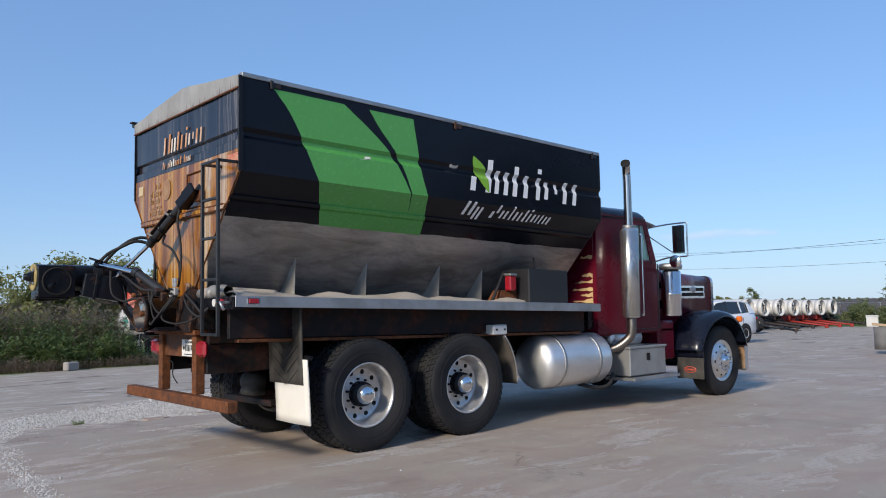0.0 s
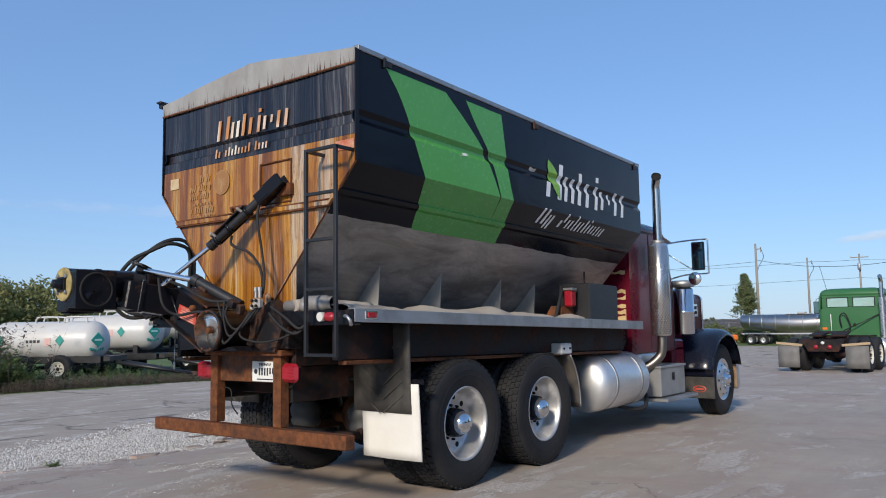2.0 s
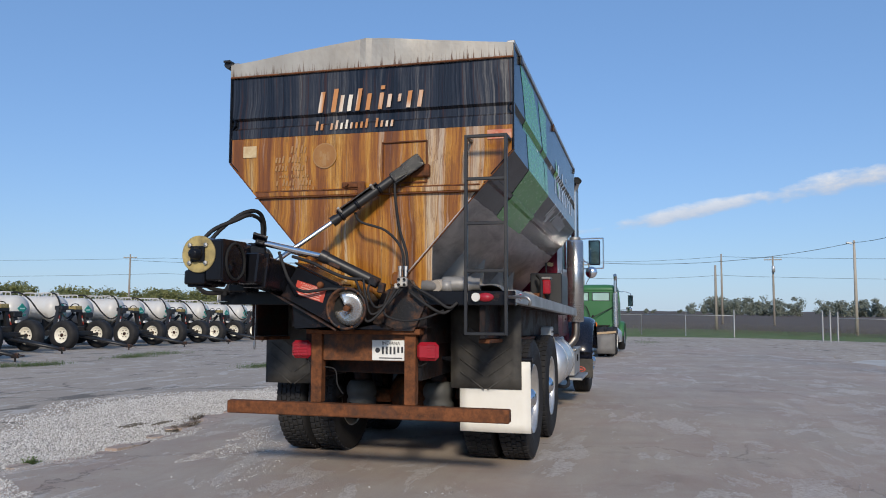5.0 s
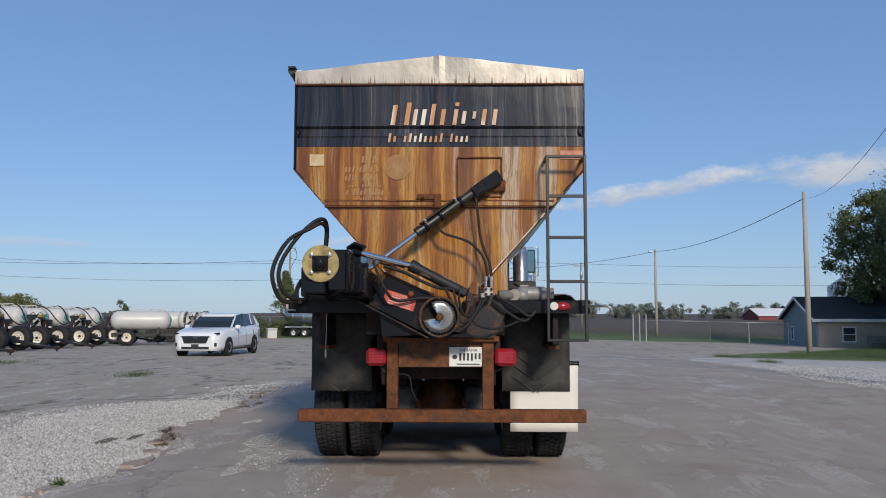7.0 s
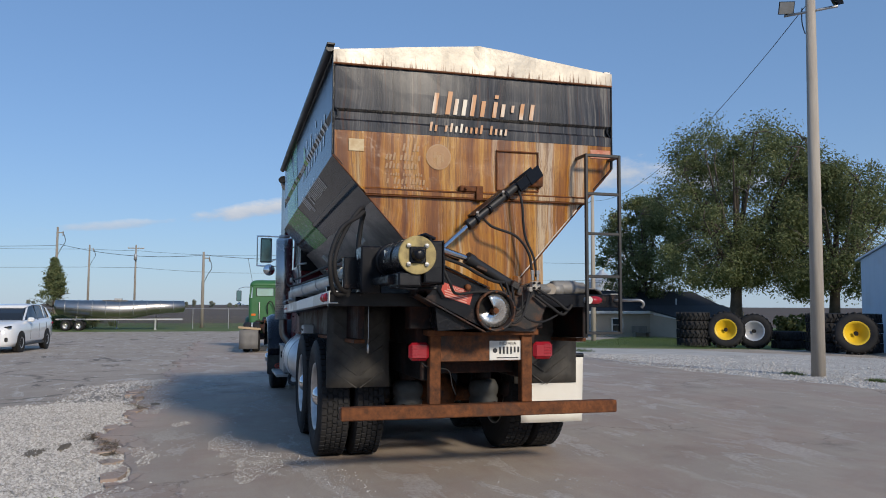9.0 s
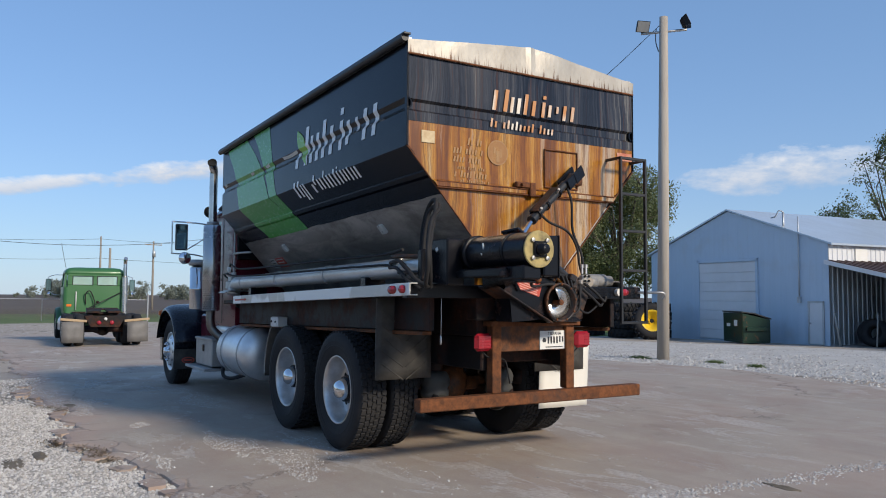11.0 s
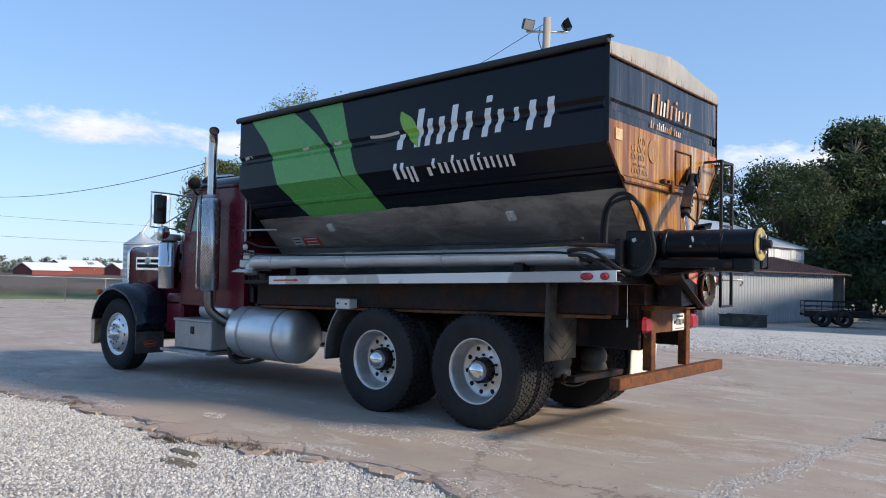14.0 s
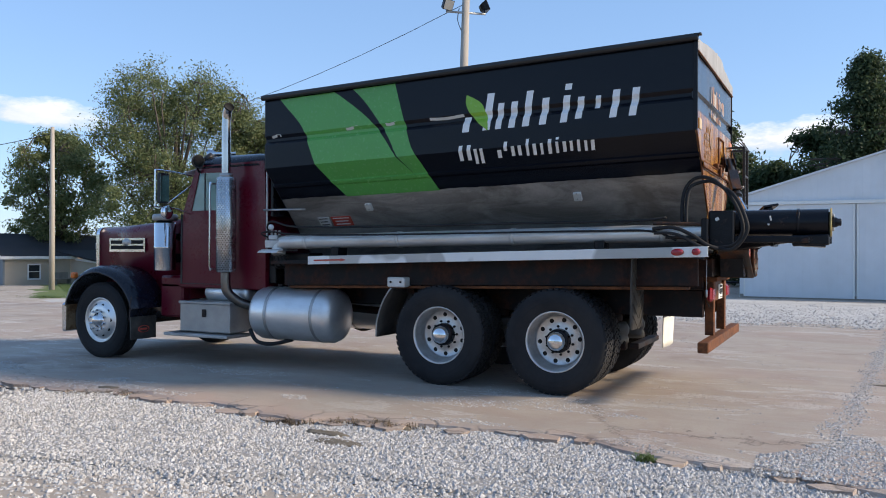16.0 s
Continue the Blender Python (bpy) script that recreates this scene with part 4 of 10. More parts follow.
# front wall, roof cover, inner floor
g = Geo()
g.prism([(H_LEN, s * y, z) for s, prof in ((1, PROFILE), (-1, PROFILE[::-1])) for z, y in prof], (0.012, 0, 0))
part("hopper_front_wall", g.lean(RAKE), M["black_paint"], truck)
g = Geo()
rows = []
for k in range(13):
    x = 0.03 + (H_LEN - 0.03) * k / 12
    sag = 0.012 * math.sin(2.1 * k)
    rows.append([(x, y, 3.585 - 0.10 * abs(y / 1.2) ** 1.3 - 0.02 + sag * (1 - abs(y / 1.2))) for y in (-1.2, -0.9, -0.6, -0.3, 0, 0.3, 0.6, 0.9, 1.2)])
g.sheet(rows, thick=0.006)
part("roll_tarp", g.lean(RAKE), M["black_paint"], truck, "black tarpaulin over the hopper top")
g = Geo().cyl((-0.02, 1.262, 3.47), (H_LEN + 0.02, 1.262, 3.47), 0.034, seg=12)
g.box(-0.05, H_LEN, 1.225, 1.29, 3.482, 3.50, 0.004)
part("tarp_roll", g.lean(RAKE), M["black_paint"], truck, "rolled dark tarp edge along the left rim")


def rear_w(z):
    if z >= 2.61:
        return 1.228
    if z >= 1.87:
        return 0.575 + (z - 1.87) * (1.228 - 0.575) / 0.74
    return 0.575


def rear_x(z):
    if 2.905 < z < 2.975:
        return 0.028
    if 2.30 < z < 2.345:
        return -0.028
    return 0.0


def rear_sheet(zs, n=10):
    g = Geo()
    rows = [[(rear_x(z) + 0.004 * math.sin(5 * u + 3 * z), rear_w(z) * u, z) for u in [2 * k / n - 1 for k in range(n + 1)]] for z in zs]
    return g.sheet(rows, smooth=False, thick=0.010, normal=(-1, 0, 0))


rear_lower = part("rear_wall", rear_sheet([1.43, 1.6, 1.869, 1.871, 2.1, 2.285, 2.305, 2.34, 2.36, 2.61, 2.81]), M["rear_rust"], truck, "rust-streaked cream rear wall")
rear_upper = part("rear_band", rear_sheet([2.812, 2.89, 2.91, 2.97, 2.99, 3.15, 3.352]), M["rear_dark"], truck, "faded dark rear band with pale streaks")
g = Geo()
rows = []
for k in range(49):
    y = -1.232 + 2.464 * k / 48
    top = 3.602 - 0.142 * abs(y) / 1.232
    dent = 0.014 * math.sin(7 * y + 0.6) * math.exp(-abs(y) * 2.2) + 0.003 * math.sin(13 * y + 2) + (-0.008 if k == 24 else 0)
    rows.append([(-0.014 + dent * f, y, 3.345 + (top - 3.345) * f) for f in (0, 0.2, 0.5, 0.8, 1.0)] + [(0.05, y, top + 0.006), (0.16, y, top + 0.004)])
g.sheet(rows, smooth=False, thick=0.006, normal=(-0.7, 0, 0.7))
part("gable_cap", g, M["gable_metal"], truck, "dull galvanised gable cap with rust drips")
part("gable_edge", Geo().box(-0.024, -0.004, -1.23, 1.23, 3.342, 3.356, 0.003), M["rust"], truck, "rusted lower edge of the gable cap")
# corner posts and the diagonal sill
for s in (1, -1):
    g = Geo().box(-0.012, 0.03, s * 1.222, s * 1.236, 2.61, 3.46, 0.003)
    part("corner_angle", g, M["black_steel"], truck)
    a, b = Vector((-0.004, s * 1.226, 2.606)), Vector((-0.004, s * 0.30, 1.56))
    g = Geo().obox((a + b) / 2, (0.014, 0.010, (b - a).length), (-math.degrees(math.atan2(a.y - b.y, a.z - b.z)), 0, 0), 0.003)
    part("sill_angle", g, M["rust"], truck)
# inspection door on the rear wall
g = Geo()
y0, y1, z0, z1, w = -0.535, -0.15, 2.375, 2.722, 0.013
for b in ((y0, y1, z1 - w, z1), (y0, y1, z0, z0 + w), (y0, y0 + w, z0 + w, z1 - w), (y1 - w, y1, z0 + w, z1 - w)):
    g.box(-0.016, 0.0, b[0], b[1], b[2], b[3], 0.004)
part("door_frame", g, M["rust"], rear_lower)
for z0, z1 in ((2.338, 2.350), (2.288, 2.299)):
    part("ledge_edge", Geo().box(-0.034, -0.004, -0.965, 0.965, z0, z1, 0.003), M["rust"], rear_lower, "dark rusted ledge edge")
# rear signs: worn bars, a ring seal, ghost lettering, stickers
g = Geo()


def flat_bar(g, a, b, lo, hi, y0, z0, wid, h, lean=0.05, x=-0.011):
    p = [(x, y0 - wid * u - lean * h * v * 3, z0 + h * v) for u, v in ((a, lo), (b, lo), (b, hi), (a, hi))]
    g.prism(p, (-0.003, 0, 0))


for a, b, lo, hi in ((0, .042, 0, .9), (.125, .168, 0, 1.0), (.20, .235, 0, .70), (.278, .315, 0, .70), (.358, .397, 0, .94), (.455, .494, 0, .70),
                         (.572, .609, 0, .70), (.572, .609, .84, 1.0), (.652, .687, .06, .62), (.748, .775, .28, .60), (.835, .872, 0, .70), (.935, .972, 0, .70)):
    g = Geo()
    flat_bar(g, a, b, lo, hi, 0.415, 2.995, 0.92, 0.195)
    part("lettering_bar", g, M["eaten_letter"], rear_upper, "sign bar half eaten by rust")
for k in range(16):
    if k in (2, 11):
        continue
    g = Geo()
    flat_bar(g, k / 16, k / 16 + 0.028, 0, (1.0, .7, .65, .7, 1.0, .7)[k % 6], 0.435, 2.848, 0.70, 0.075, x=-0.0125)
    part("lettering_bar", g, M["eaten_letter"], rear_upper, "small rusted sign bar")
for row, (y0, z0, n, h) in enumerate(((0.66, 2.668, 5, 0.062), (0.80, 2.590, 10, 0.060), (0.80, 2.520, 10, 0.056), (0.78, 2.462, 14, 0.026), (0.79, 2.395, 12, 0.055), (0.73, 2.352, 14, 0.025))):
    step = 0.030 if h > 0.05 else 0.021
    for k in range(n):
        if (k * 7 + row * 3) % 5 == 4:
            continue
        g = Geo()
        flat_bar(g, 0, 1, 0, 0.75 + 0.25 * ((k + row) % 3 == 0), y0 - k * step, z0, step * 0.55, h, 0.06, -0.006)
        part("ghost_bar", g, M["ghost_letter"], rear_lower, "faded pale ghost of an old sign bar")
g = Geo().lathe([(0, 0), (0, 0.098), (0.001, 0.098), (0.001, 0)], (-0.007, 0.352, 2.634), (-1, 0, 0), 28, False)
seal = part("round_seal", g, M["ghost_seal"], rear_lower, "round faded seal")
part("seal_ring", Geo().lathe([(0.0, 0.098), (0.0015, 0.098), (0.0015, 0.107), (0, 0.107)], (-0.007, 0.352, 2.634), (-1, 0, 0), 28, False), M["ghost_letter"], seal)
for y, z, w, h in ((0.352, 2.60, 0.035, 0.10), (0.385, 2.65, 0.022, 0.05), (0.318, 2.63, 0.022, 0.07)):
    part("seal_mark", Geo().box(-0.0095, -0.0075, y - w / 2, y + w / 2, z - h / 2, z + h / 2, 0.0005), M["ghost_letter"], seal)
g = Geo().box(-0.010, -0.004, 0.975, 1.10, 2.645, 2.745, 0.003)
part("sticker", g, M["old_sticker"], rear_lower, "peeling cream sticker")
g = Geo().box(-0.010, -0.004, -1.215, -1.02, 2.70, 2.775, 0.003)
part("sticker", g, M["faded_red"], rear_lower, "faded orange-red sticker")
# bracket and latch on the rear wall
g = Geo().box(-0.05, -0.005, 0.02, 0.18, 2.352, 2.40, 0.006).box(-0.06, -0.03, -0.02, 0.04, 2.28, 2.40, 0.006)
g.cyl((-0.08, 0.13, 2.376), (-0.0, 0.13, 2.376), 0.014, seg=8)
part("latch", g, M["rust"], rear_lower, "rusty latch bracket")

# ---- deck ----
g = Geo().box(0.05, 5.05, -1.20, 1.20, 1.43, 1.475, 0.004)
part("deck", g.lean(RAKE), M["chassis"], truck)


def side_rail(side, x0, x1, mat, label):
    g = Geo()
    y = side * 1.25
    g.box(x0, x1, y - side * 0.006, y + side * 0.004, 1.420, 1.518, 0.003)
    g.box(x0, x1, y - side * 0.07, y - side * 0.006, 1.510, 1.518, 0.002)
    g.box(x0, x1, y - side * 0.07, y - side * 0.006, 1.420, 1.428, 0.002)
    return part("side_rail", g.lean(RAKE), mat, truck, label)


m = Nodes("rail_patch")
k1 = m.noise(1.0, 2, 0.5, m.scaled((1.3, 1, 1)))
M["rail_white"] = m.done(m.mix(m.ramp(k1, (0.5, 0.0), (0.52, 1.0)), (0.72, 0.72, 0.71), (0.42, 0.42, 0.43)), m.math("ADD", m.math("MULTIPLY", m.noise(20, 4), 0.3), 0.2), m.ramp(k1, (0.5, 0.1), (0.52, 0.9)))
rail_r = side_rail(-1, -0.05, 5.02, M["steel_dull"], "dull aluminium deck rail")
rail_l = side_rail(1, -0.11, 4.45, M["rail_white"], "white deck rail patched with aluminium")
g = Geo()
g.prism([(4.36, 1.2555, 1.458), (3.98, 1.2555, 1.458), (3.98, 1.2555, 1.448), (3.90, 1.2555, 1.467), (3.98, 1.2555, 1.486), (3.98, 1.2555, 1.476), (4.36, 1.2555, 1.476)], (0, 0.002, 0))
part("arrow_decal", g.lean(RAKE), M["danger_red"], rail_l, "dark red arrow")
for side, rail in ((1, rail_l), (-1, rail_r)):
    if side > 0:
        for x in (0.165, -0.005):
            g = Geo().lathe([(0, 0.034), (0.02, 0.032), (0.034, 0.018), (0.038, 0)], (0, 0, 0), (0, 1, 0), 16).moved(Matrix.Translation((x, 1.253, 1.470)) @ Matrix.Diagonal((1.8 if x > 0 else 1.2, 1, 1, 1)))
            part("marker_lamp", g.lean(RAKE), M["red_lens"], rail, "oval red marker lamp")
        continue
    g = Geo().box(0.055, 0.185, side * 1.254, side * 1.262, 1.442, 1.502, 0.006)
    bz = part("lamp_bezel", g.lean(RAKE), M["chrome"], rail)
    g = Geo().box(0.072, 0.168, side * 1.26, side * 1.274, 1.452, 1.492, 0.012)
    part("marker_lamp", g.lean(RAKE), M["red_lens"], bz, "small red marker lamp")
# rear cross member of the deck
cross = part("deck_cross_member", Geo().box(-0.07, 0.02, -1.25, -0.30, 1.40, 1.51, 0.006), M["black_steel"], truck)
part("deck_cross_member", Geo().box(-0.07, 0.02, 0.45, 1.25, 1.40, 1.51, 0.006), M["black_steel"], truck)
for y in (-1.02,):
    g = Geo().lathe([(0, 0.035), (0.018, 0.033), (0.03, 0)], (0, 0, 0), (-1, 0, 0), 14).moved(Matrix.Translation((-0.07, y, 1.462)) @ Matrix.Diagonal((1, 1.9, 1, 1)))
    part("marker_lamp", g, M["red_lens"], cross, "oval red marker lamp")
g = Geo().cyl((-0.105, -0.95, 1.462), (-0.07, -0.95, 1.462), 0.034, seg=14)
part("work_lamp", g, M["pale_paint"], cross)
# crumpled cover lying along the right deck
g = Geo()
rows = []
for k in range(41):
    x = 0.02 + 4.0 * k / 40
    h = 0.075 + 0.030 * math.sin(2.3 * x) * math.sin(5.1 * x + 1) + 0.012 * math.sin(13 * x)
    wdt = 0.40 + 0.05 * math.sin(1.7 * x)
    rows.append([(x, -1.17 + wdt * f, 1.487 + h * (4 * f * (1 - f)) ** 0.6 + 0.012 * math.sin(9 * x + 7 * f)) for f in [j / 7 for j in range(8)]])
g.sheet(rows, thick=0.01)
part("folded_cover", g.lean(RAKE), M["tarp"], truck, "crumpled beige canvas cover on the deck")
g = Geo().tube([(-0.05, -0.62, 1.55), (0.1, -0.68, 1.56), (0.3, -0.75, 1.55), (0.6, -0.8, 1.53)], 0.05, 10, 5)
part("rolled_canvas", g, M["tarp"], truck, "rolled beige canvas end")
for x in (0.912, 1.786, 2.824, 3.519):
    g = Geo().prism([(x, -0.60, 1.48), (x, -0.63, 1.93), (x, -0.24, 1.50)], (0.006, 0, 0))
    part("gusset", g.lean(RAKE), M["gusset_steel"], truck, "pale bare steel gusset")
# lamp on a rusty stand, black valve box
g = Geo().prism([(3.40, -1.02, 1.475), (3.40, -0.78, 1.475), (3.48, -0.85, 1.66), (3.48, -0.98, 1.66)], (0.28, 0, 0))
stand = part("lamp_stand", g.lean(RAKE), M["rust"], truck, "rusty steel bracket")
g = Geo().box(3.55, 3.66, -1.07, -0.97, 1.655, 1.83, 0.015)
part("red_lamp", g.lean(RAKE), M["red_lens"], stand, "red beacon lamp")
g = Geo().box(3.54, 3.67, -1.08, -0.96, 1.83, 1.86, 0.01)
part("lamp_cap", g.lean(RAKE), M["steel_dull"], stand)
g = Geo().tube([(3.30, -1.0, 1.52), (3.42, -0.98, 1.68), (3.52, -0.96, 1.82), (3.62, -0.9, 1.88)], 0.018, 8, 5)
part("hose", g.lean(RAKE), M["rubber"], stand)
g = Geo().box(3.74, 4.46, -1.19, -0.80, 1.48, 1.92, 0.012)
vbox = part("valve_box", g.lean(RAKE), M["black_paint"], truck, "matt black steel box on the deck")
g = Geo().cyl((4.1, -0.95, 1.92), (4.1, -0.95, 2.08), 0.012, seg=8)
part("stub_pipe", g.lean(RAKE), M["black_steel"], vbox)
# left deck: small boxes on the hopper slope and warning signs
for x, z in ((3.889, 2.10), (1.285, 2.086)):
    g = Geo().obox((x, hopper_y(z) + 0.018, z), (0.085, 0.035, 0.10), (-40, 0, 0), 0.004)
    lt = part("latch_plate", g.lean(RAKE), M["pale_paint"], truck, "small white bolted plate")
    for dz in (-0.025, 0.025):
        g = Geo().obox((x, hopper_y(z + dz) + 0.04, z + dz), (0.018, 0.012, 0.018), (-40, 0, 0), 0.004)
        part("bolt", g.lean(RAKE), M["steel_dull"], lt)
for x0, x1, mm, lab in ((4.22, 4.52, "danger_red", "red warning sign"), (4.55, 4.72, "pale_paint", "small white notice")):
    g = Geo().obox(((x0 + x1) / 2, hopper_y(1.955) + 0.012, 1.955), (x1 - x0, 0.004, 0.15), (-41, 0, 0), 0.001)
    sg = part("warning_sign", g.lean(RAKE), M[mm], truck, lab)
    for k in range(3):
        z = 1.99 - 0.035 * k
        g = Geo().obox(((x0 + x1) / 2, hopper_y(z) + 0.018, z), ((x1 - x0) * (0.8, 0.65, 0.7)[k], 0.003, 0.014), (-41, 0, 0), 0.001)
        part("sign_bar", g.lean(RAKE), M["plate_white" if mm == "danger_red" else "ink"], sg)

# ---- ladder ----
ladder = new("ladder")
ladder.parent = truck
tagged(ladder, "black welded steel ladder on the rear wall")
for y in (-0.893, -1.20):
    part("ladder_rail", Geo().box(-0.20, -0.17, y - 0.012, y + 0.012, 1.175, 2.70, 0.003), M["black_paint"], ladder)
    part("ladder_arm", Geo().box(-0.19, 0.0, y - 0.012, y + 0.012, 2.675, 2.70, 0.003), M["black_paint"], ladder)
for z in (1.187, 1.66, 2.02, 2.36, 2.688):
    part("rung", Geo().box(-0.199, -0.171, -1.19, -0.90, z - 0.012, z + 0.012, 0.003), M["black_paint"], ladder)

# ---- rear under-run frame ----
part("bumper_beam", Geo().box(-0.10, 0.0, -1.205, 1.145, 0.515, 0.617, 0.008), M["rust"], truck, "rusty square-tube bumper beam")
for y in (0.335, -0.455):
    part("bumper_post", Geo().box(-0.045, 0.045, y, y + 0.092, 0.617, 1.20, 0.006), M["rust"], truck, "rusty steel post")
g = Geo().box(-0.012, 0.012, -0.363, 0.335, 0.955, 1.168, 0.004)
part("cross_plate", g, M["rust_patch"], truck, "rust-eaten black steel cross plate")
g = Geo().box(-0.08, 0.10, -0.50, 0.46, 1.168, 1.215, 0.006)
part("sill", g, M["rust"], truck)
g = Geo().box(-0.022, -0.014, -0.405, -0.088, 0.962, 1.122, 0.003)
plate = part("licence_plate", g, M["plate_white"], truck, "white licence plate with dark bars")
for k in range(6):
    part("plate_bar", Geo().box(-0.0255, -0.022, -0.188 - 0.032 * k, -0.172 - 0.032 * k, 1.012 + (0.012 if k > 3 else 0), 1.072, 0.001), M["ink"], plate)
g = Geo().lathe([(0, 0), (0, 0.02), (0.003, 0.02), (0.003, 0)], (-0.022, -0.135, 1.042), (-1, 0, 0), 14, False)
part("plate_bar", Geo().box(-0.0255, -0.022, -0.34, -0.15, 0.978, 0.986, 0.001), M["ink"], plate)
part("plate_seal", g, M["ink"], plate)
part("plate_word", text_mesh("INDIANA", 0.036, pose(-0.0235, -0.247, 1.098, 90, 0, -90)), M["ink"], plate)
for y0, y1 in ((0.432, 0.60), (-0.642, -0.466)):
    g = Geo().box(-0.06, 0.0, y0, y1, 0.968, 1.112, 0.034)
    lamp = part("tail_lamp", g, M["red_lens"], truck, "square red tail lamp")
    g = Geo()
    for k in range(5):
        g.box(-0.064, -0.058, y0 + 0.02, y0 + 0.085 if y0 < 0 else y1 - 0.02, 0.99 + 0.024 * k, 1.0 + 0.024 * k, 0.002)
    part("lens_rib", g, M["red_lens"], lamp)
    part("lamp_body", Geo().box(0.0, 0.03, y0 + 0.02, y1 - 0.02, 0.985, 1.095, 0.01), M["chassis"], lamp)
# loose wires by the lamps
g = Geo().tube([(0.02, 0.50, 0.97), (0.0, 0.45, 0.92), (0.02, 0.38, 0.90), (0.03, 0.25, 0.88), (0.02, 0.22, 0.76), (0.05, 0.18, 0.68)], 0.006, 6, 6)
part("wire", g, M["rubber"], truck)
g = Geo().tube([(0.02, -0.55, 0.97), (0.02, -0.5, 0.93), (0.06, -0.40, 0.90)], 0.006, 6, 5)
part("wire", g, M["rubber"], truck)
g = Geo().tube([(-0.05, 0.93, 1.44), (-0.05, 0.93, 1.25), (-0.05, 0.932, 1.10)], 0.003, 6, 2).lathe([(0, 0.0), (0.01, 0.009), (0.07, 0.009), (0.08, 0)], (-0.05, 0.932, 1.03), (0, 0, 1), 8)
part("pull_chain", g, M["steel_dull"], truck)

# ---- mud flaps ----


def flap(name, x, y0, y1, z0, z1, mat, label, ribs):
    g = Geo()
    rows = []
    for i in range(9):
        z = z0 + (z1 - z0) * i / 8
        rows.append([(x + 0.02 * math.sin(2.2 * (z1 - z)) + 0.008 * math.sin(9 * y + 3 * z), y, z) for y in [y0 + (y1 - y0) * k / 8 for k in range(9)]])
    g.sheet(rows, thick=0.010, normal=(-1, 0, 0))
    ob = part(name, g, mat, truck, label)
    if ribs:
        g = Geo()
        for i in range(5):
            for s in (-1, 1):
                zc, yc = z0 + 0.07 + 0.11 * i, (y0 + y1) / 2 + s * 0.12
                g.obox((x - 0.009 + 0.02 * math.sin(2.2 * (z1 - zc)), yc, zc), (0.006, 0.26, 0.012), (s * 35, 0, 0), 0.002)
        part("rib", g, mat, ob)
    return ob


flap("mud_flap", 0.64, -1.18, -0.565, 0.695, 1.42, M["rubber_flap"], "black rubber mud flap with raised chevrons", True)
flap("mud_flap", 0.66, -1.255, -0.64, 0.33, 0.93, M["white_flap"], "white plastic mud flap", False)
flap("mud_flap", 0.60, 0.62, 1.17, 0.70, 1.42, M["rubber_flap"], "dusty black rubber mud flap", True)
part("flap_bar", Geo().cyl((0.69, -1.27, 0.945), (0.69, -0.45, 0.945), 0.022, seg=10), M["black_steel"], truck)

# ---- chassis ----
M["spring_rubber"] = worn("spring_rubber", (0.035, 0.036, 0.035), (0.10, 0.098, 0.092), 0.6, 6.0, 0.6)
for s in (1, -1):
    part("frame_rail", Geo().box(0.05, 8.55, s * 0.40, s * 0.48, 0.80, 1.08, 0.01), M["chassis"], truck)
    part("sub_frame", Geo().box(0.05, 5.0, s * 0.36, s * 0.52, 1.085, 1.42, 0.008).lean(0.012), M["chassis"], truck)
    part("skirt_beam", Geo().box(0.02, 5.0, s * 0.95, s * 1.0, 1.14, 1.42, 0.006).lean(0.02), M["chassis"], truck)
    part("skirt_lip", Geo().box(0.10, 4.9, s * 0.93, s * 1.02, 1.105, 1.135, 0.004).lean(0.02), M["rust"], truck, "thin rusty angle iron")
for x in (0.25, 0.55, 2.05, 3.9, 5.1, 6.6, 8.0):
    part("cross_member", Geo().box(x, x + 0.09, -0.40, 0.40, 0.84, 1.05, 0.01), M["chassis"], truck)
for x in (1.40, 2.735):
    g = Geo().cyl((x, -0.75, 0.54), (x, 0.75, 0.54), 0.075, seg=14)
    g.lathe([(-0.24, 0), (-0.22, 0.10), (-0.12, 0.20), (0.0, 0.235), (0.12, 0.2), (0.24, 0.11), (0.36, 0.08), (0.36, 0)], (x, 0.0, 0.56), (1, 0, 0), 16)
    part("drive_axle", g, M["rust_patch"], truck, "rust-brown drive axle")
    for s in (1, -1):
        g = Geo().lathe([(0, 0), (0, 0.12), (0.02, 0.135), (0.06, 0.14), (0.09, 0.125), (0.12, 0.14), (0.17, 0.145), (0.21, 0.13), (0.24, 0.11), (0.25, 0)], (x - 0.42, s * 0.37, 0.47), (0, 0, 1), 18)
        part("air_spring", g, M["spring_rubber"], truck, "black rubber air spring")
        part("spring_post", Geo().lathe([(0, 0.07), (0.12, 0.09), (0.13, 0.0)], (x - 0.42, s * 0.37, 0.72), (0, 0, 1), 14), M["chassis"], truck)
        part("trailing_arm", Geo().box(x - 0.55, x + 0.55, s * 0.36, s * 0.46, 0.42, 0.515, 0.01), M["chassis"], truck)
        g = Geo().lathe([(0, 0.0), (0, 0.07), (0.05, 0.085), (0.11, 0.085), (0.16, 0.07), (0.17, 0)], (x - 0.33, s * 0.62, 0.62), (-1, 0, 0), 14)
        part("brake_chamber", g, M["chassis"], truck)
part("torque_beam", Geo().box(0.70, 0.80, -0.50, 0.50, 0.44, 0.50, 0.008), M["chassis"], truck, "dark suspension cross beam")
part("drive_shaft", Geo().cyl((3.0, 0, 0.62), (6.2, 0, 0.78), 0.05, seg=12).cyl((1.75, 0, 0.56), (2.4, 0, 0.57), 0.045, seg=12), M["chassis"], truck)
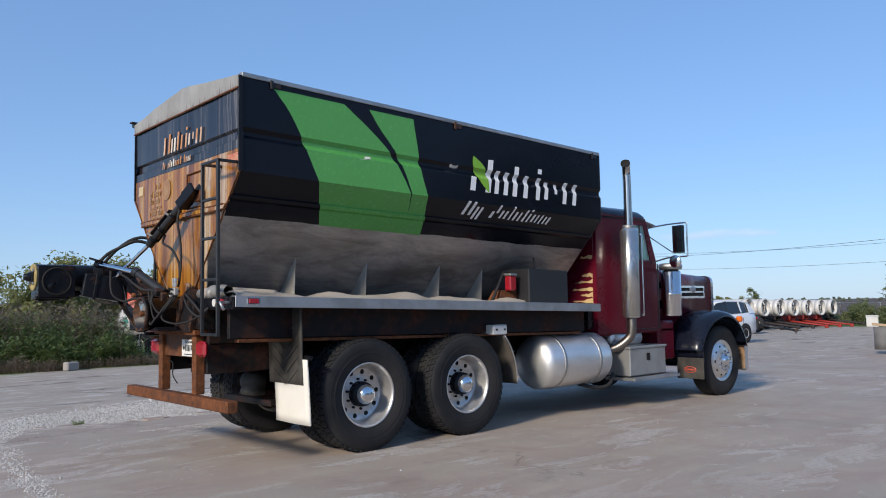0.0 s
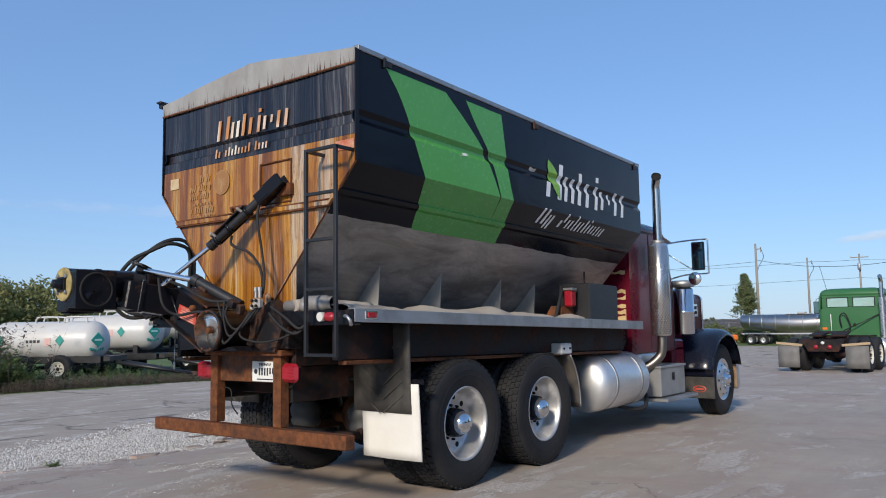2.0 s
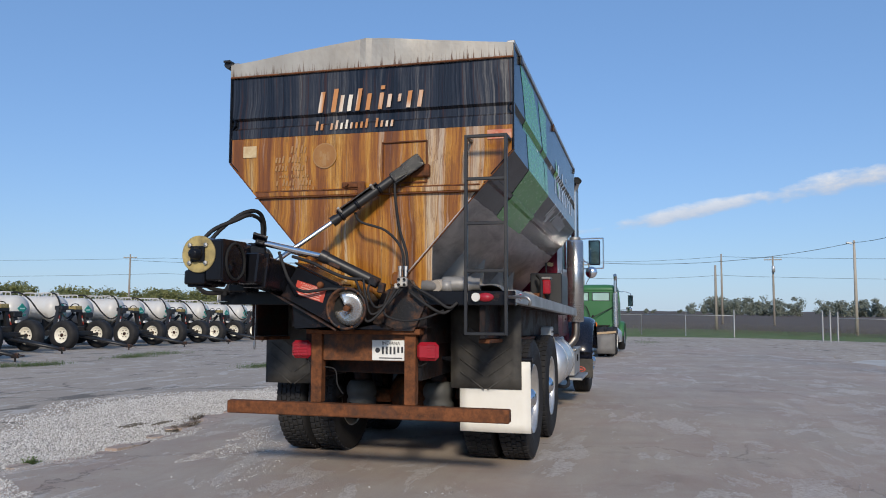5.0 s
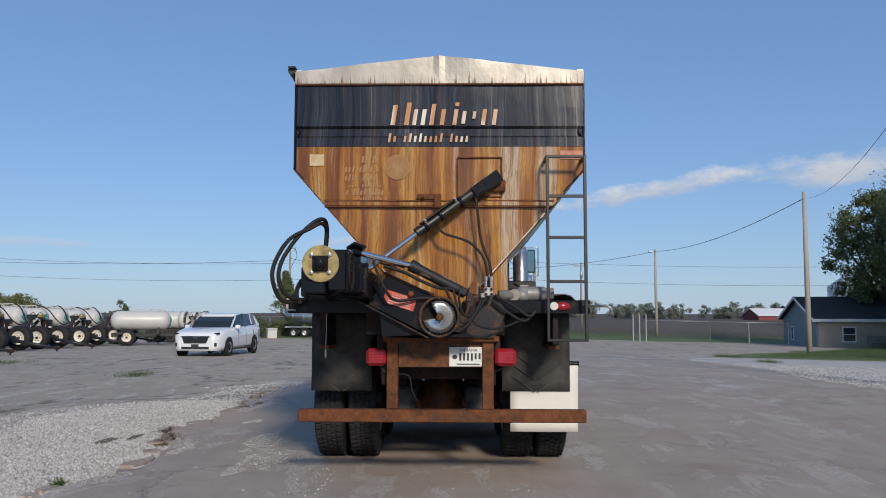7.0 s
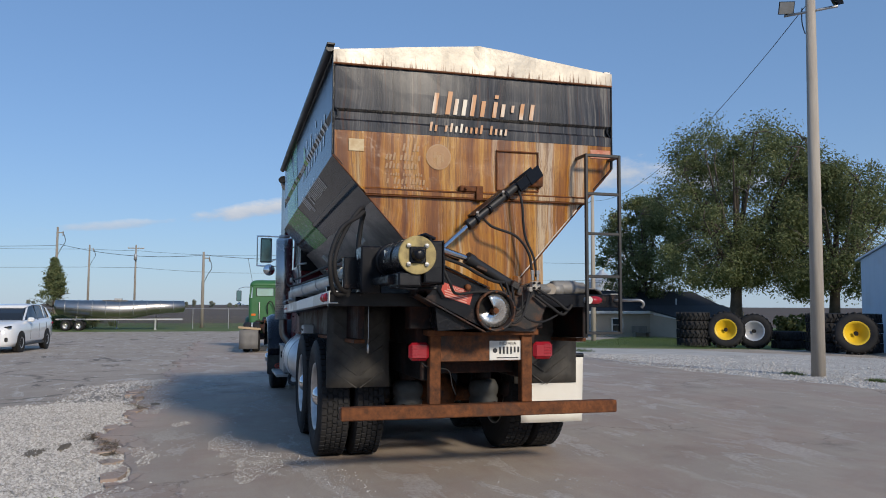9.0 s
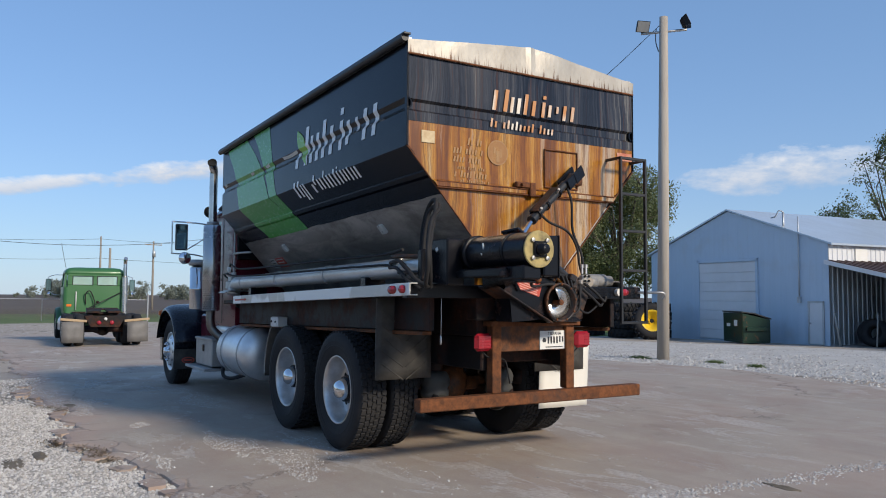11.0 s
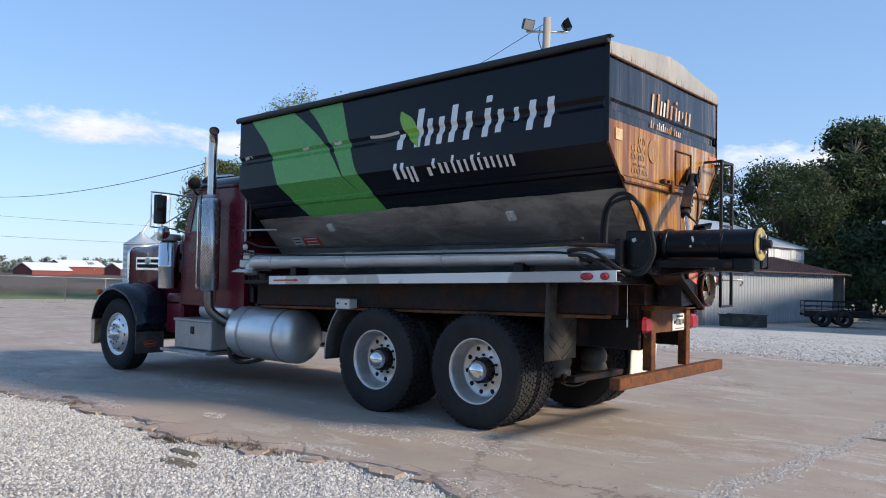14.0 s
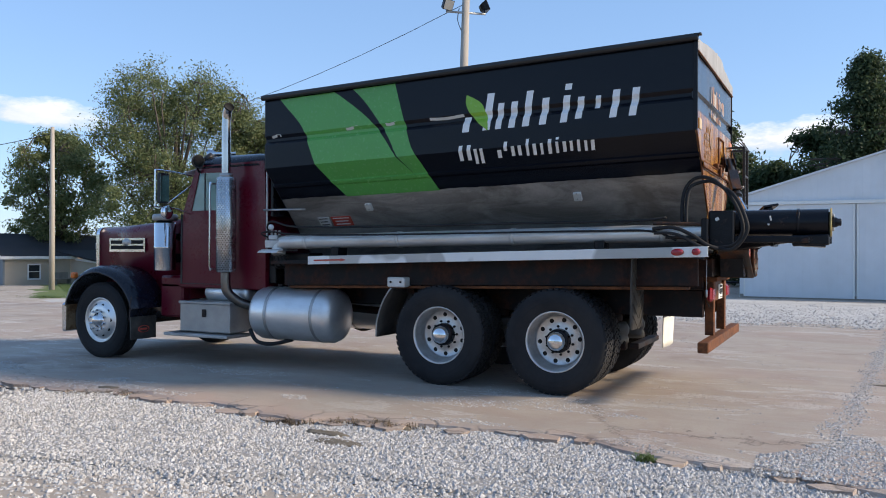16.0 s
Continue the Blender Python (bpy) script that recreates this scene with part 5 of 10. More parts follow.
part("air_reservoir", Geo().lathe([(0, 0), (0.02, 0.09), (0.05, 0.11), (0.55, 0.11), (0.58, 0.09), (0.6, 0)], (0.45, -0.20, 0.93), (0, 1, 0), 16).moved(pose(0, -0.1, 0)), M["chassis"], truck)

# ---- wheels ----


def tyre_mesh(r, w, lugs):
    h = w / 2
    g = Geo()
    g.lathe([(-h * 0.80, 0.305), (-h * 0.93, 0.34), (-h * 1.0, r * 0.80), (-h * 0.97, r * 0.90), (-h * 0.86, r * 0.965), (-h * 0.80, r * 0.975), (h * 0.80, r * 0.975),
             (h * 0.86, r * 0.965), (h * 0.97, r * 0.90), (h * 1.0, r * 0.80), (h * 0.93, 0.34), (h * 0.80, 0.305)], (0, 0, 0), (0, 1, 0), 56)
    for s in (-1, 1):
        for rad in (0.74 * r, 0.82 * r):
            g.lathe([(s * h * 0.985, rad), (s * h * 1.012, rad + 0.004), (s * h * 0.985, rad + 0.010)], (0, 0, 0), (0, 1, 0), 56)
    rows = ((-0.84, -0.52), (-0.46, -0.17), (-0.13, 0.13), (0.17, 0.46), (0.52, 0.84)) if lugs else ((-0.82, -0.5), (-0.44, -0.16), (-0.11, 0.11), (0.16, 0.44), (0.5, 0.82))
    n = 52 if lugs else 90
    for i, (a, b) in enumerate(rows):
        for k in range(n):
            t = 360.0 * (k + 0.5 * (i % 2)) / n
            wd = 2 * math.pi * r / n * (0.74 if lugs else 0.97)
            g.box(-wd / 2, wd / 2, h * a, h * b, r * 0.968, r, 0.003, pose(0, 0, 0, 0, t, 0) @ pose(0, 0, 0, 0, 0, (8 if i % 2 else -8) if lugs else 0))
    me = g.mesh("tyre")
    me.materials.append(M["rubber"])
    return me


TYRE_R, TYRE_F = tyre_mesh(0.545, 0.285, True), tyre_mesh(0.530, 0.290, False)


def rim_mesh(deep):
    """Ten-hole alloy disc wheel; deep: the outer wheel of a pair, with its disc far in."""
    g = Geo()
    h = 0.115
    if deep:
        g.lathe([(h, 0.318), (h + 0.012, 0.312), (h, 0.298), (h - 0.03, 0.292), (h - 0.09, 0.274), (h - 0.15, 0.264), (h - 0.165, 0.250), (h - 0.17, 0.17), (h - 0.15, 0.12), (h - 0.15, 0.10)], (0, 0, 0), (0, 1, 0), 48)
        g.lathe([(-h, 0.318), (-h, 0.29), (h - 0.2, 0.26), (h - 0.2, 0.1)], (0, 0, 0), (0, 1, 0), 40)
    else:
        g.lathe([(h, 0.318), (h + 0.012, 0.312), (h, 0.298), (h - 0.025, 0.288), (h - 0.02, 0.262), (h + 0.015, 0.235), (h + 0.035, 0.19), (h + 0.04, 0.12), (h + 0.04, 0.10)], (0, 0, 0), (0, 1, 0), 48)
        g.lathe([(-h, 0.318), (-h, 0.29), (-h, 0.1)], (0, 0, 0), (0, 1, 0), 40)
    me = g.mesh("rim")
    me.materials.append(M["rim_dull" if deep else "alloy"])
    return me


# no real hole: a dark disc laid on the rim for its shade
HOLE = Geo().lathe([(-0.004, 0.024), (0.0015, 0.024), (0.0015, 0.0)], (0, 0, 0), (0, 1, 0), 14, False).mesh("hand_hole")
HOLE.materials.append(M["dark_gap"])


NUT = {}
for deep in (True, False):
    NUT[deep] = Geo().lathe([(0, 0.014), (0.025, 0.014), (0.035, 0.010), (0.038, 0)] if deep else [(0, 0.018), (0.03, 0.018), (0.05, 0.012), (0.055, 0)], (0, 0, 0), (0, 1, 0), 6, False).mesh("lug_nut")
    NUT[deep].materials.append(M["chassis"] if deep else M["chrome"])


def hub_mesh(deep):
    g = Geo()
    if deep:
        g.lathe([(-0.055, 0.128), (0.02, 0.122), (0.05, 0.118), (0.055, 0.09)], (0, 0, 0), (0, 1, 0), 28)
    else:
        g.lathe([(0.15, 0.11), (0.165, 0.105), (0.17, 0.08), (0.205, 0.075), (0.225, 0.055), (0.232, 0)], (0, 0, 0), (0, 1, 0), 28)
    me = g.mesh("hub")
    me.materials.append(M["black_steel"] if deep else M["chrome"])
    return me


CAP = Geo().lathe([(0.05, 0.100), (0.08, 0.098), (0.115, 0.083), (0.14, 0.052), (0.148, 0)], (0, 0, 0), (0, 1, 0), 28).mesh("hub_cap")
CAP.materials.append(M["chrome"])
RIM = {d: (rim_mesh(d), hub_mesh(d)) for d in (True, False)}


def wheel(x, y, z, side, deep, tyre, cap, shown=True):
    w = new("wheel")
    w.parent = truck
    w.matrix_local = pose(x, y, z, 0, 37 * x, 0 if side > 0 else 180)
    part("tyre", tyre, None, w)
    for nm, me in zip(("rim", "hub"), RIM[deep]):
        part(nm, me, None, w)
    if shown:
        for k in range(10):
            a = math.radians(36 * k + 28)
            rr, yy = (0.146, -0.055) if deep else (0.14, 0.15)
            part("lug_nut", NUT[deep], None, w).matrix_local = pose(rr * math.cos(a), yy, rr * math.sin(a))
            a = math.radians(36 * k + 10)
            rr, yy = (0.218, 0.115 - 0.167) if deep else (0.215, 0.115 + 0.022)
            part("hand_hole", HOLE, None, w).matrix_local = pose(rr * math.cos(a), yy, rr * math.sin(a)) @ pose(0, 0, 0, 0 if deep else 14 * math.sin(a), 0, 0 if deep else -14 * math.cos(a))
    if cap:
        part("hub_cap", CAP, None, w, "chrome hub cap")
    return tagged(w, "polished alloy wheel with black lugged tyre" if deep else "polished alloy front wheel with ribbed tyre")


for x in (1.40, 2.735):
    for s in (1, -1):
        wheel(x, s * 1.055, 0.545, s, True, TYRE_R, True)
        wheel(x, s * 0.735, 0.545, -s, True, TYRE_R, False, False)
        part("brake_drum", Geo().cyl((x, s * 0.55, 0.545), (x, s * 0.80, 0.545), 0.2, seg=24), M["chassis"], truck)
for s in (1, -1):
    wheel(8.09, s * 1.07, 0.484, s, False, TYRE_F, False)
part("front_axle", Geo().box(8.03, 8.15, -0.95, 0.95, 0.38, 0.50, 0.02), M["chassis"], truck)

# quarter fenders before the drive wheels
for s in (1, -1):
    g = Geo()
    rows = []
    for k in range(10):
        a = math.radians(40 - 43 * k / 9)
        rows.append([(2.735 + 0.83 * math.cos(a), y, 0.53 + 0.80 * math.sin(a)) for y in (s * 0.62, s * 0.80, s * 1.0, s * 1.13)])
    g.sheet(rows, thick=0.012, normal=(0.7, 0, 0.7))
    qf = part("quarter_fender", g, M["fender_dark"], truck, "dirty dark quarter fender with a bright edge")
    part("fender_edge", Geo().tube([r[3] for r in rows], 0.010, 6, 2), M["steel_dull"], qf)
    g = Geo().box(3.20, 3.43, s * 0.72, s * 1.12, 1.055, 1.17, 0.012)
    fb = part("fender_bracket", g, M["pale_paint"], truck, "scuffed white steel bracket box")
    part("fender_strut", Geo().box(3.26, 3.36, s * 0.70, s * 0.78, 0.96, 1.06, 0.006).box(3.36, 3.40, s * 0.74, s * 1.0, 1.03, 1.06, 0.004), M["chassis"], fb)
    for x in (3.25, 3.38):
        part("bracket_bolt", Geo().cyl((x, s * 1.118, 1.115), (x, s * 1.130, 1.115), 0.012, seg=8), M["chassis"], fb)

# ---- fuel tanks, battery boxes ----
for s in (1, -1):
    x0, x1, y, z, r = 4.20 if s > 0 else 4.08, 5.50 if s > 0 else 5.42, s * 0.86, 0.675, 0.335
    g = Geo().lathe([(0, 0), (0.004, 0.12), (0.03, 0.24), (0.075, 0.31), (0.13, r), (x1 - x0 - 0.13, r), (x1 - x0 - 0.075, 0.31), (x1 - x0 - 0.03, 0.24), (x1 - x0, 0.12), (x1 - x0, 0)], (x0, y, z), (1, 0, 0), 40)
    tank = part("fuel_tank", g, M["tank_alloy"], truck, "round brushed aluminium fuel tank")
    for x in (x1 - 0.34, x1 - 1.04):
        part("tank_strap", Geo().lathe([(-0.02, r + 0.001), (-0.02, r + 0.006), (0.02, r + 0.006), (0.02, r + 0.001)], (x, y, z), (1, 0, 0), 40), M["steel_dull"], tank)
        part("tank_bracket", Geo().box(x - 0.05, x + 0.05, s * 0.48, s * 0.62, 0.5, 1.06, 0.01).box(x - 0.035, x + 0.035, y - 0.03, y + 0.03, 1.0, 1.05, 0.006), M["black_steel"], tank)
    part("filler_cap", Geo().cyl((x1 - 0.50, y, z + r), (x1 - 0.50, y, z + r + 0.06), 0.05, seg=16), M["black_steel"], tank)
    g = Geo().box(5.76, 6.62, s * 0.62, s * 1.15, 0.40, 0.775, 0.014)
    bx = part("battery_box", g, M["box_alloy"], truck, "plain aluminium tool box under the cab")
    part("box_lid", Geo().box(5.745, 6.635, s * 0.61, s * 1.165, 0.765, 0.80, 0.008), M["box_alloy"], bx)
    part("box_latch", Geo().box(6.15, 6.22, s * 1.150, s * 1.164, 0.60, 0.70, 0.004), M["black_steel"], bx)
    part("step", Geo().box(5.70, 6.80, s * 0.78, s * 1.26, 0.345, 0.385, 0.006), M["steel_dull"], truck, "aluminium step plate")
    part("air_tank", Geo().lathe([(0, 0), (0.02, 0.09), (0.05, 0.115), (0.72, 0.115), (0.75, 0.09), (0.77, 0)], (5.66, s * 0.82, 0.905), (1, 0, 0), 20), M["tank_alloy"], truck, "aluminium air tank")
    g = Geo().tube([(5.50, s * 1.05, 0.46), (5.35, s * 1.1, 0.33), (5.15, s * 1.05, 0.30), (4.9, s * 0.95, 0.36)], 0.025, 8, 6)
    part("fuel_hose", g, M["rubber"], truck)

# ---- cab and bonnet ----


def loft(g, sections, smooth=True):
    """Skins a row of closed loops."""
    V = [[g.bm.verts.new(p) for p in s] for s in sections]
    for a, b in zip(V, V[1:]):
        for k in range(len(a)):
            j = (k + 1) % len(a)
            g.bm.faces.new([a[k], a[j], b[j], b[k]]).smooth = smooth
    g.bm.faces.new(V[0][::-1])
    g.bm.faces.new(V[-1])
    return g


def hood_loop(x, w, top, low, r=0.13):
    pts = [(x, -w, low)]
    for k in range(7):
        a = math.radians(180 - 90 * k / 6)
        pts.append((x, -w + r + r * math.cos(a), top - r + r * math.sin(a)))
    pts.append((x, 0, top + 0.035))
    for k in range(7):
        a = math.radians(90 - 90 * k / 6)
        pts.append((x, w - r + r * math.cos(a), top - r + r * math.sin(a)))
    pts.append((x, w, low))
    return pts


g = Geo()
loft(g, [hood_loop(6.78, 0.80, 1.93, 0.80), hood_loop(7.3, 0.755, 1.895, 0.80), hood_loop(8.0, 0.70, 1.845, 0.92), hood_loop(8.76, 0.66, 1.80, 0.95, 0.11)])
bonnet = part("bonnet", g, M["maroon"], truck, "maroon long-nosed bonnet")
g = Geo()
loft(g, [hood_loop(8.762, 0.672, 1.812, 0.72, 0.11), hood_loop(8.83, 0.672, 1.812, 0.72, 0.11)], False)
part("grille_shell", g, M["chrome"], truck, "chrome grille shell")
for s in (1, -1):
    y = lambda x: s * (0.80 - (x - 6.78) * 0.071 + 0.004)
    g = Geo()
    for z0, z1 in ((1.612, 1.645), (1.535, 1.56), (1.445, 1.48)):
        g.prism([(7.72, y(7.72), z0), (8.52, y(8.52), z0), (8.52, y(8.52), z1), (7.72, y(7.72), z1)], (0, s * 0.012, 0))
    for xa in (7.72, 8.49):
        g.prism([(xa, y(xa), 1.48), (xa + 0.03, y(xa + 0.03), 1.48), (xa + 0.03, y(xa + 0.03), 1.612), (xa, y(xa), 1.612)], (0, s * 0.012, 0))
    trim = part("vent_trim", g, M["chrome"], truck, "chrome bars over the bonnet vent")
    # dark panel in place of the shaded vent opening
    g = Geo().prism([(7.74, y(7.74), 1.465), (8.50, y(8.50), 1.465), (8.50, y(8.50), 1.625), (7.74, y(7.74), 1.625)], (0, s * 0.006, 0))
    part("vent", g, M["dark_gap"], trim)
    g = Geo().lathe([(0, 0.06), (0.014, 0.055), (0.018, 0)], (0, 0, 0), (0, s, 0), 20).moved(Matrix.Translation((8.12, y(8.12), 1.585)) @ Matrix.Diagonal((1.7, 1, 1, 1)))
    part("badge", g, M["steel_dull"], trim, "plain oval badge")
    # fender over the front wheel
    g = Geo()
    rows = []
    for k in range(21):
        a = math.radians(12 + 158 * k / 20)
        rr = 0.70 + (0.10 * max(0, (a - 1.9)) if a > 1.9 else 0)
        cx, cz = 8.09 + rr * math.cos(a), 0.545 + rr * math.sin(a)
        crown = [(0.56, -0.12), (0.66, 0.0), (0.90, 0.012), (1.12, 0.008), (1.22, -0.01), (1.285, -0.05), (1.295, -0.085)]
        rows.append([(cx + d * math.cos(a), s * yy, cz + d * math.sin(a)) for yy, d in crown])
    g.sheet(rows, thick=0.012, normal=(0, 0, 1))
    fender = part("front_fender", g, M["navy_fender"], truck, "glossy near-black front fender")
    g = Geo()
    g.sheet([[(7.40 - 0.04 * f, s * yy, 0.50 + 0.34 * f) for yy in (0.66, 0.9, 1.15, 1.29)] for f in (0, 0.5, 1)], thick=0.02, normal=(-1, 0, 0))
    part("fender_skirt", g, M["navy_fender"], fender)
    g = Geo().box(7.365, 7.385, s * 0.86, s * 1.30, 0.25, 0.56, 0.004)
    fl = part("front_flap", g, M["rubber_flap"], truck, "black rubber flap behind the front wheel")
    g = Geo().lathe([(0, 0.05), (0.004, 0.048), (0.004, 0.040)], (0, 0, 0), (-1, 0, 0), 22).moved(Matrix.Translation((7.365, s * 1.08, 0.385)) @ Matrix.Diagonal((1, 2.0, 1, 1)))
    bd = part("badge", g, M["danger_red"], fl, "red oval ring badge")
    part("badge_bar", Geo().box(7.361, 7.364, s * 1.02, s * 1.14, 0.372, 0.398, 0.001), M["danger_red"], bd)
    part("turn_lamp", Geo().box(8.52, 8.60, s * 1.21, s * 1.30, 1.06, 1.15, 0.02), M["amber_lens"], fender, "amber turn lamp")
    # air cleaner
    g = Geo().lathe([(0, 0), (0, 0.14), (0.01, 0.145), (0.30, 0.145), (0.303, 0.148), (0.33, 0.148), (0.333, 0.145), (0.64, 0.145), (0.66, 0.13), (0.67, 0.10), (0.70, 0.10)], (7.03, s * 1.02, 1.19), (0, 0, 1), 28)
    ac = part("air_cleaner", g, M["chrome"], truck, "polished steel air cleaner canister")
    part("rain_cap", Geo().lathe([(0.68, 0.155), (0.70, 0.17), (0.745, 0.17), (0.77, 0.15), (0.775, 0)], (7.03, s * 1.02, 1.19), (0, 0, 1), 28), M["steel_dull"], ac)
    part("cleaner_bracket", Geo().box(6.98, 7.08, s * 0.70, s * 0.90, 1.30, 1.42, 0.01).box(6.98, 7.08, s * 0.70, s * 0.90, 1.60, 1.70, 0.01), M["black_steel"], ac)
    # muffler, stack, elbow
    x, y0 = 5.81, s * 1.165
    g = Geo().lathe([(0, 0.10), (0.012, 0.122), (1.20, 0.122), (1.215, 0.10), (1.22, 0.07)], (x, y0, 1.19), (0, 0, 1), 32)
    muf = part("muffler", g, M["guard_steel"], truck, "perforated bright steel muffler guard")
    # dark diamonds on the closed guard stand for its shaded holes
    g = Geo()
    for i in range(44):
        for k in range(22):
            a = math.radians(360 * (k + 0.5 * (i % 2)) / 22)
            r = 0.1235
            c, sn = math.cos(a), math.sin(a)
            zc = 1.225 + 0.0262 * i
            t1, t2 = Vector((-sn, c, 0)) * 0.0085, Vector((0, 0, 0.0095))
            p = Vector((x + r * c, y0 + r * sn, zc))
            g.face([p - t1, p - t2, p + t1, p + t2])
    part("perforation", g, M["dark_gap"], muf)
    g = Geo().tube([(x, y0, 2.38), (x, y0, 2.8), (x, y0, 3.08), (x - 0.008, y0, 3.17), (x - 0.035, y0 + s * 0.02, 3.24), (x - 0.09, y0 + s * 0.05, 3.285)], 0.057, 18, 5, closed_ends=False)
    st = part("exhaust_pipe", g, M["stack_chrome"], truck, "chrome exhaust pipe with curved tip")
    # dark disc set in the tip for the pipe's unlit inside
    g = Geo().lathe([(0, 0.0), (0, 0.058), (0.022, 0.0635), (0.0, 0.0645)], (x - 0.085, y0 + s * 0.047, 3.282), (-0.055, s * 0.03, 0.045), 18)
    part("stack_mouth", g, M["dark_gap"], st, "dark stack opening")
    part("clamp", Geo().lathe([(0, 0.07), (0, 0.082), (0.05, 0.082), (0.05, 0.07)], (x, y0, 2.40), (0, 0, 1), 20), M["steel_dull"], st)
    g = Geo().tube([(x, y0, 1.20), (x, y0, 1.05), (x - 0.01, y0 - s * 0.03, 0.93), (x - 0.10, y0 - s * 0.16, 0.80), (x - 0.22, y0 - s * 0.36, 0.73), (x - 0.30, y0 - s * 0.6, 0.72)], 0.06, 14, 5)
    part("exhaust_elbow", g, M["dark_pipe"], truck, "dull steel exhaust elbow")
    # grab rail before the muffler
    g = Geo().tube([(6.02, s * 1.02, 2.33), (6.04, s * 1.17, 2.33), (6.05, s * 1.20, 2.30), (6.05, s * 1.20, 1.75), (6.05, s * 1.20, 1.26), (6.04, s * 1.17, 1.23), (6.02, s * 0.98, 1.23)], 0.013, 8, 4)
    part("grab_rail", g, M["chrome"], truck, "chrome grab rail")
    # mirror
    g = Geo().tube([(6.62, s * 0.93, 2.47), (6.66, s * 1.2, 2.50), (6.67, s * 1.50, 2.505), (6.67, s * 1.53, 2.48), (6.67, s * 1.53, 2.25), (6.67, s * 1.53, 2.06), (6.67, s * 1.50, 2.03), (6.66, s * 1.2, 2.02), (6.64, s * 0.93, 1.95)], 0.011, 8, 4)
    g.tube([(6.62, s * 0.93, 2.36), (6.65, s * 1.15, 2.2), (6.66, s * 1.33, 2.08)], 0.009, 6, 2)
    arm = part("mirror_arm", g, M["chrome"], truck, "chrome mirror arms")
    part("mirror_body", Geo().box(6.655, 6.70, s * 1.30, s * 1.48, 2.08, 2.475, 0.012), M["navy_fender"], arm, "tall dark mirror housing")
    part("mirror_face", Geo().box(6.649, 6.654, s * 1.315, s * 1.465, 2.10, 2.455, 0.001), M["mirror"], arm)
    part("spot_mirror", Geo().lathe([(0, 0), (0.0, 0.085), (0.012, 0.092), (0.05, 0.08), (0.085, 0.04), (0.09, 0)], (6.64, s * 1.34, 1.965), (1, 0, 0), 20), M["chrome"], arm, "round convex mirror")

# round work lamp at the roof edge behind the left mirror
wl_ = part("work_lamp", Geo().lathe([(0, 0.075), (-0.012, 0.086), (0.03, 0.086), (0.09, 0.05), (0.10, 0)], (6.40, 1.05, 2.65), (0.92, -0.36, 0), 24), M["black_paint"], truck, "round black work lamp")
part("lamp_glass", Geo().lathe([(0, 0), (0, 0.074), (0.004, 0.074)], (6.40, 1.05, 2.65), (0.92, -0.36, 0), 24), M["dark_gap"], wl_)
part("lamp_stem", Geo().tube([(6.45, 1.03, 2.58), (6.46, 0.98, 2.52), (6.47, 0.88, 2.50)], 0.014, 6, 3), M["black_steel"], wl_)

# cab shell
W = 0.955
g = Geo()
loft(g, [[(x, s * w, z) for s, x, w in ((1, 5.34, W), (1, 6.84, W), (-1, 6.84, W), (-1, 5.34, W))] for z, _ in ((0.98, 0),)] +
     [[(5.34, W, 1.15), (6.80, W, 1.15), (6.80, -W, 1.15), (5.34, -W, 1.15)], [(5.34, W, 2.0), (6.76, W, 2.0), (6.76, -W, 2.0), (5.34, -W, 2.0)]], False)
cab = part("cab_body", g, M["maroon"], truck, "maroon cab with worn paint")
for s in (1, -1):
    g = Geo()
    # rear quarter, window posts and header round the door glass
    for poly in ([(5.34, 2.0), (6.10, 2.0), (6.10, 2.50), (5.36, 2.56)], [(6.62, 2.0), (6.76, 2.0), (6.56, 2.52), (6.48, 2.50)], [(5.36, 2.56), (6.10, 2.50), (6.48, 2.50), (6.56, 2.52), (6.52, 2.60), (5.38, 2.62)]):
        g.prism([(x, s * W, z) for x, z in poly], (0, -s * 0.05, 0))
    part("cab_pillar", g, M["maroon"], cab)
    g = Geo().prism([(6.10, s * (W - 0.015), 2.0), (6.62, s * (W - 0.015), 2.0), (6.48, s * (W - 0.015), 2.50), (6.10, s * (W - 0.015), 2.50)], (0, -s * 0.006, 0))
    pane = part("door_glass", g, M["glass_pane"], cab, "greenish side window glass")
    pane.visible_shadow = False
    part("window_bar", Geo().box(6.375, 6.39, s * (W - 0.018), s * (W - 0.002), 2.0, 2.50, 0.002), M["black_paint"], cab)
    g = Geo()
    for a, b in (((5.98, 1.02), (6.80, 1.02)), ((5.98, 1.02), (5.98, 2.54)), ((6.80, 1.02), (6.78, 1.95))):
        g.obox(((a[0] + b[0]) / 2, s * (W + 0.002), (a[1] + b[1]) / 2), (abs(a[0] - b[0]) + 0.012, 0.008, abs(a[1] - b[1]) + 0.012), c=0.002)
    part("door_seam", g, M["black_paint"], cab)
    part("door_handle", Geo().box(6.02, 6.16, s * W, s * (W + 0.03), 1.62, 1.65, 0.006), M["chrome"], cab, "chrome door handle")
    part("sill_panel", Geo().box(5.45, 7.20, s * 0.78, s * 0.93, 0.955, 1.02, 0.02), M["maroon"], cab)
    part("cowl_panel", Geo().box(6.80, 7.22, s * 0.72, s * 0.93, 0.55, 1.12, 0.03), M["maroon"], cab)
# rear wall with window, windshield, roof
g = Geo()
for b in ((-W + 0.05, -0.45, 2.0, 2.60), (0.45, W - 0.05, 2.0, 2.60), (-0.45, 0.45, 2.0, 2.12), (-0.45, 0.45, 2.48, 2.60)):
    g.box(5.342, 5.39, b[0], b[1], b[2], b[3], 0.004)
part("cab_back", g, M["maroon"], cab)
pane = part("rear_glass", Geo().box(5.36, 5.366, -0.45, 0.45, 2.12, 2.48, 0.001), M["glass_pane"], cab)
pane.visible_shadow = False
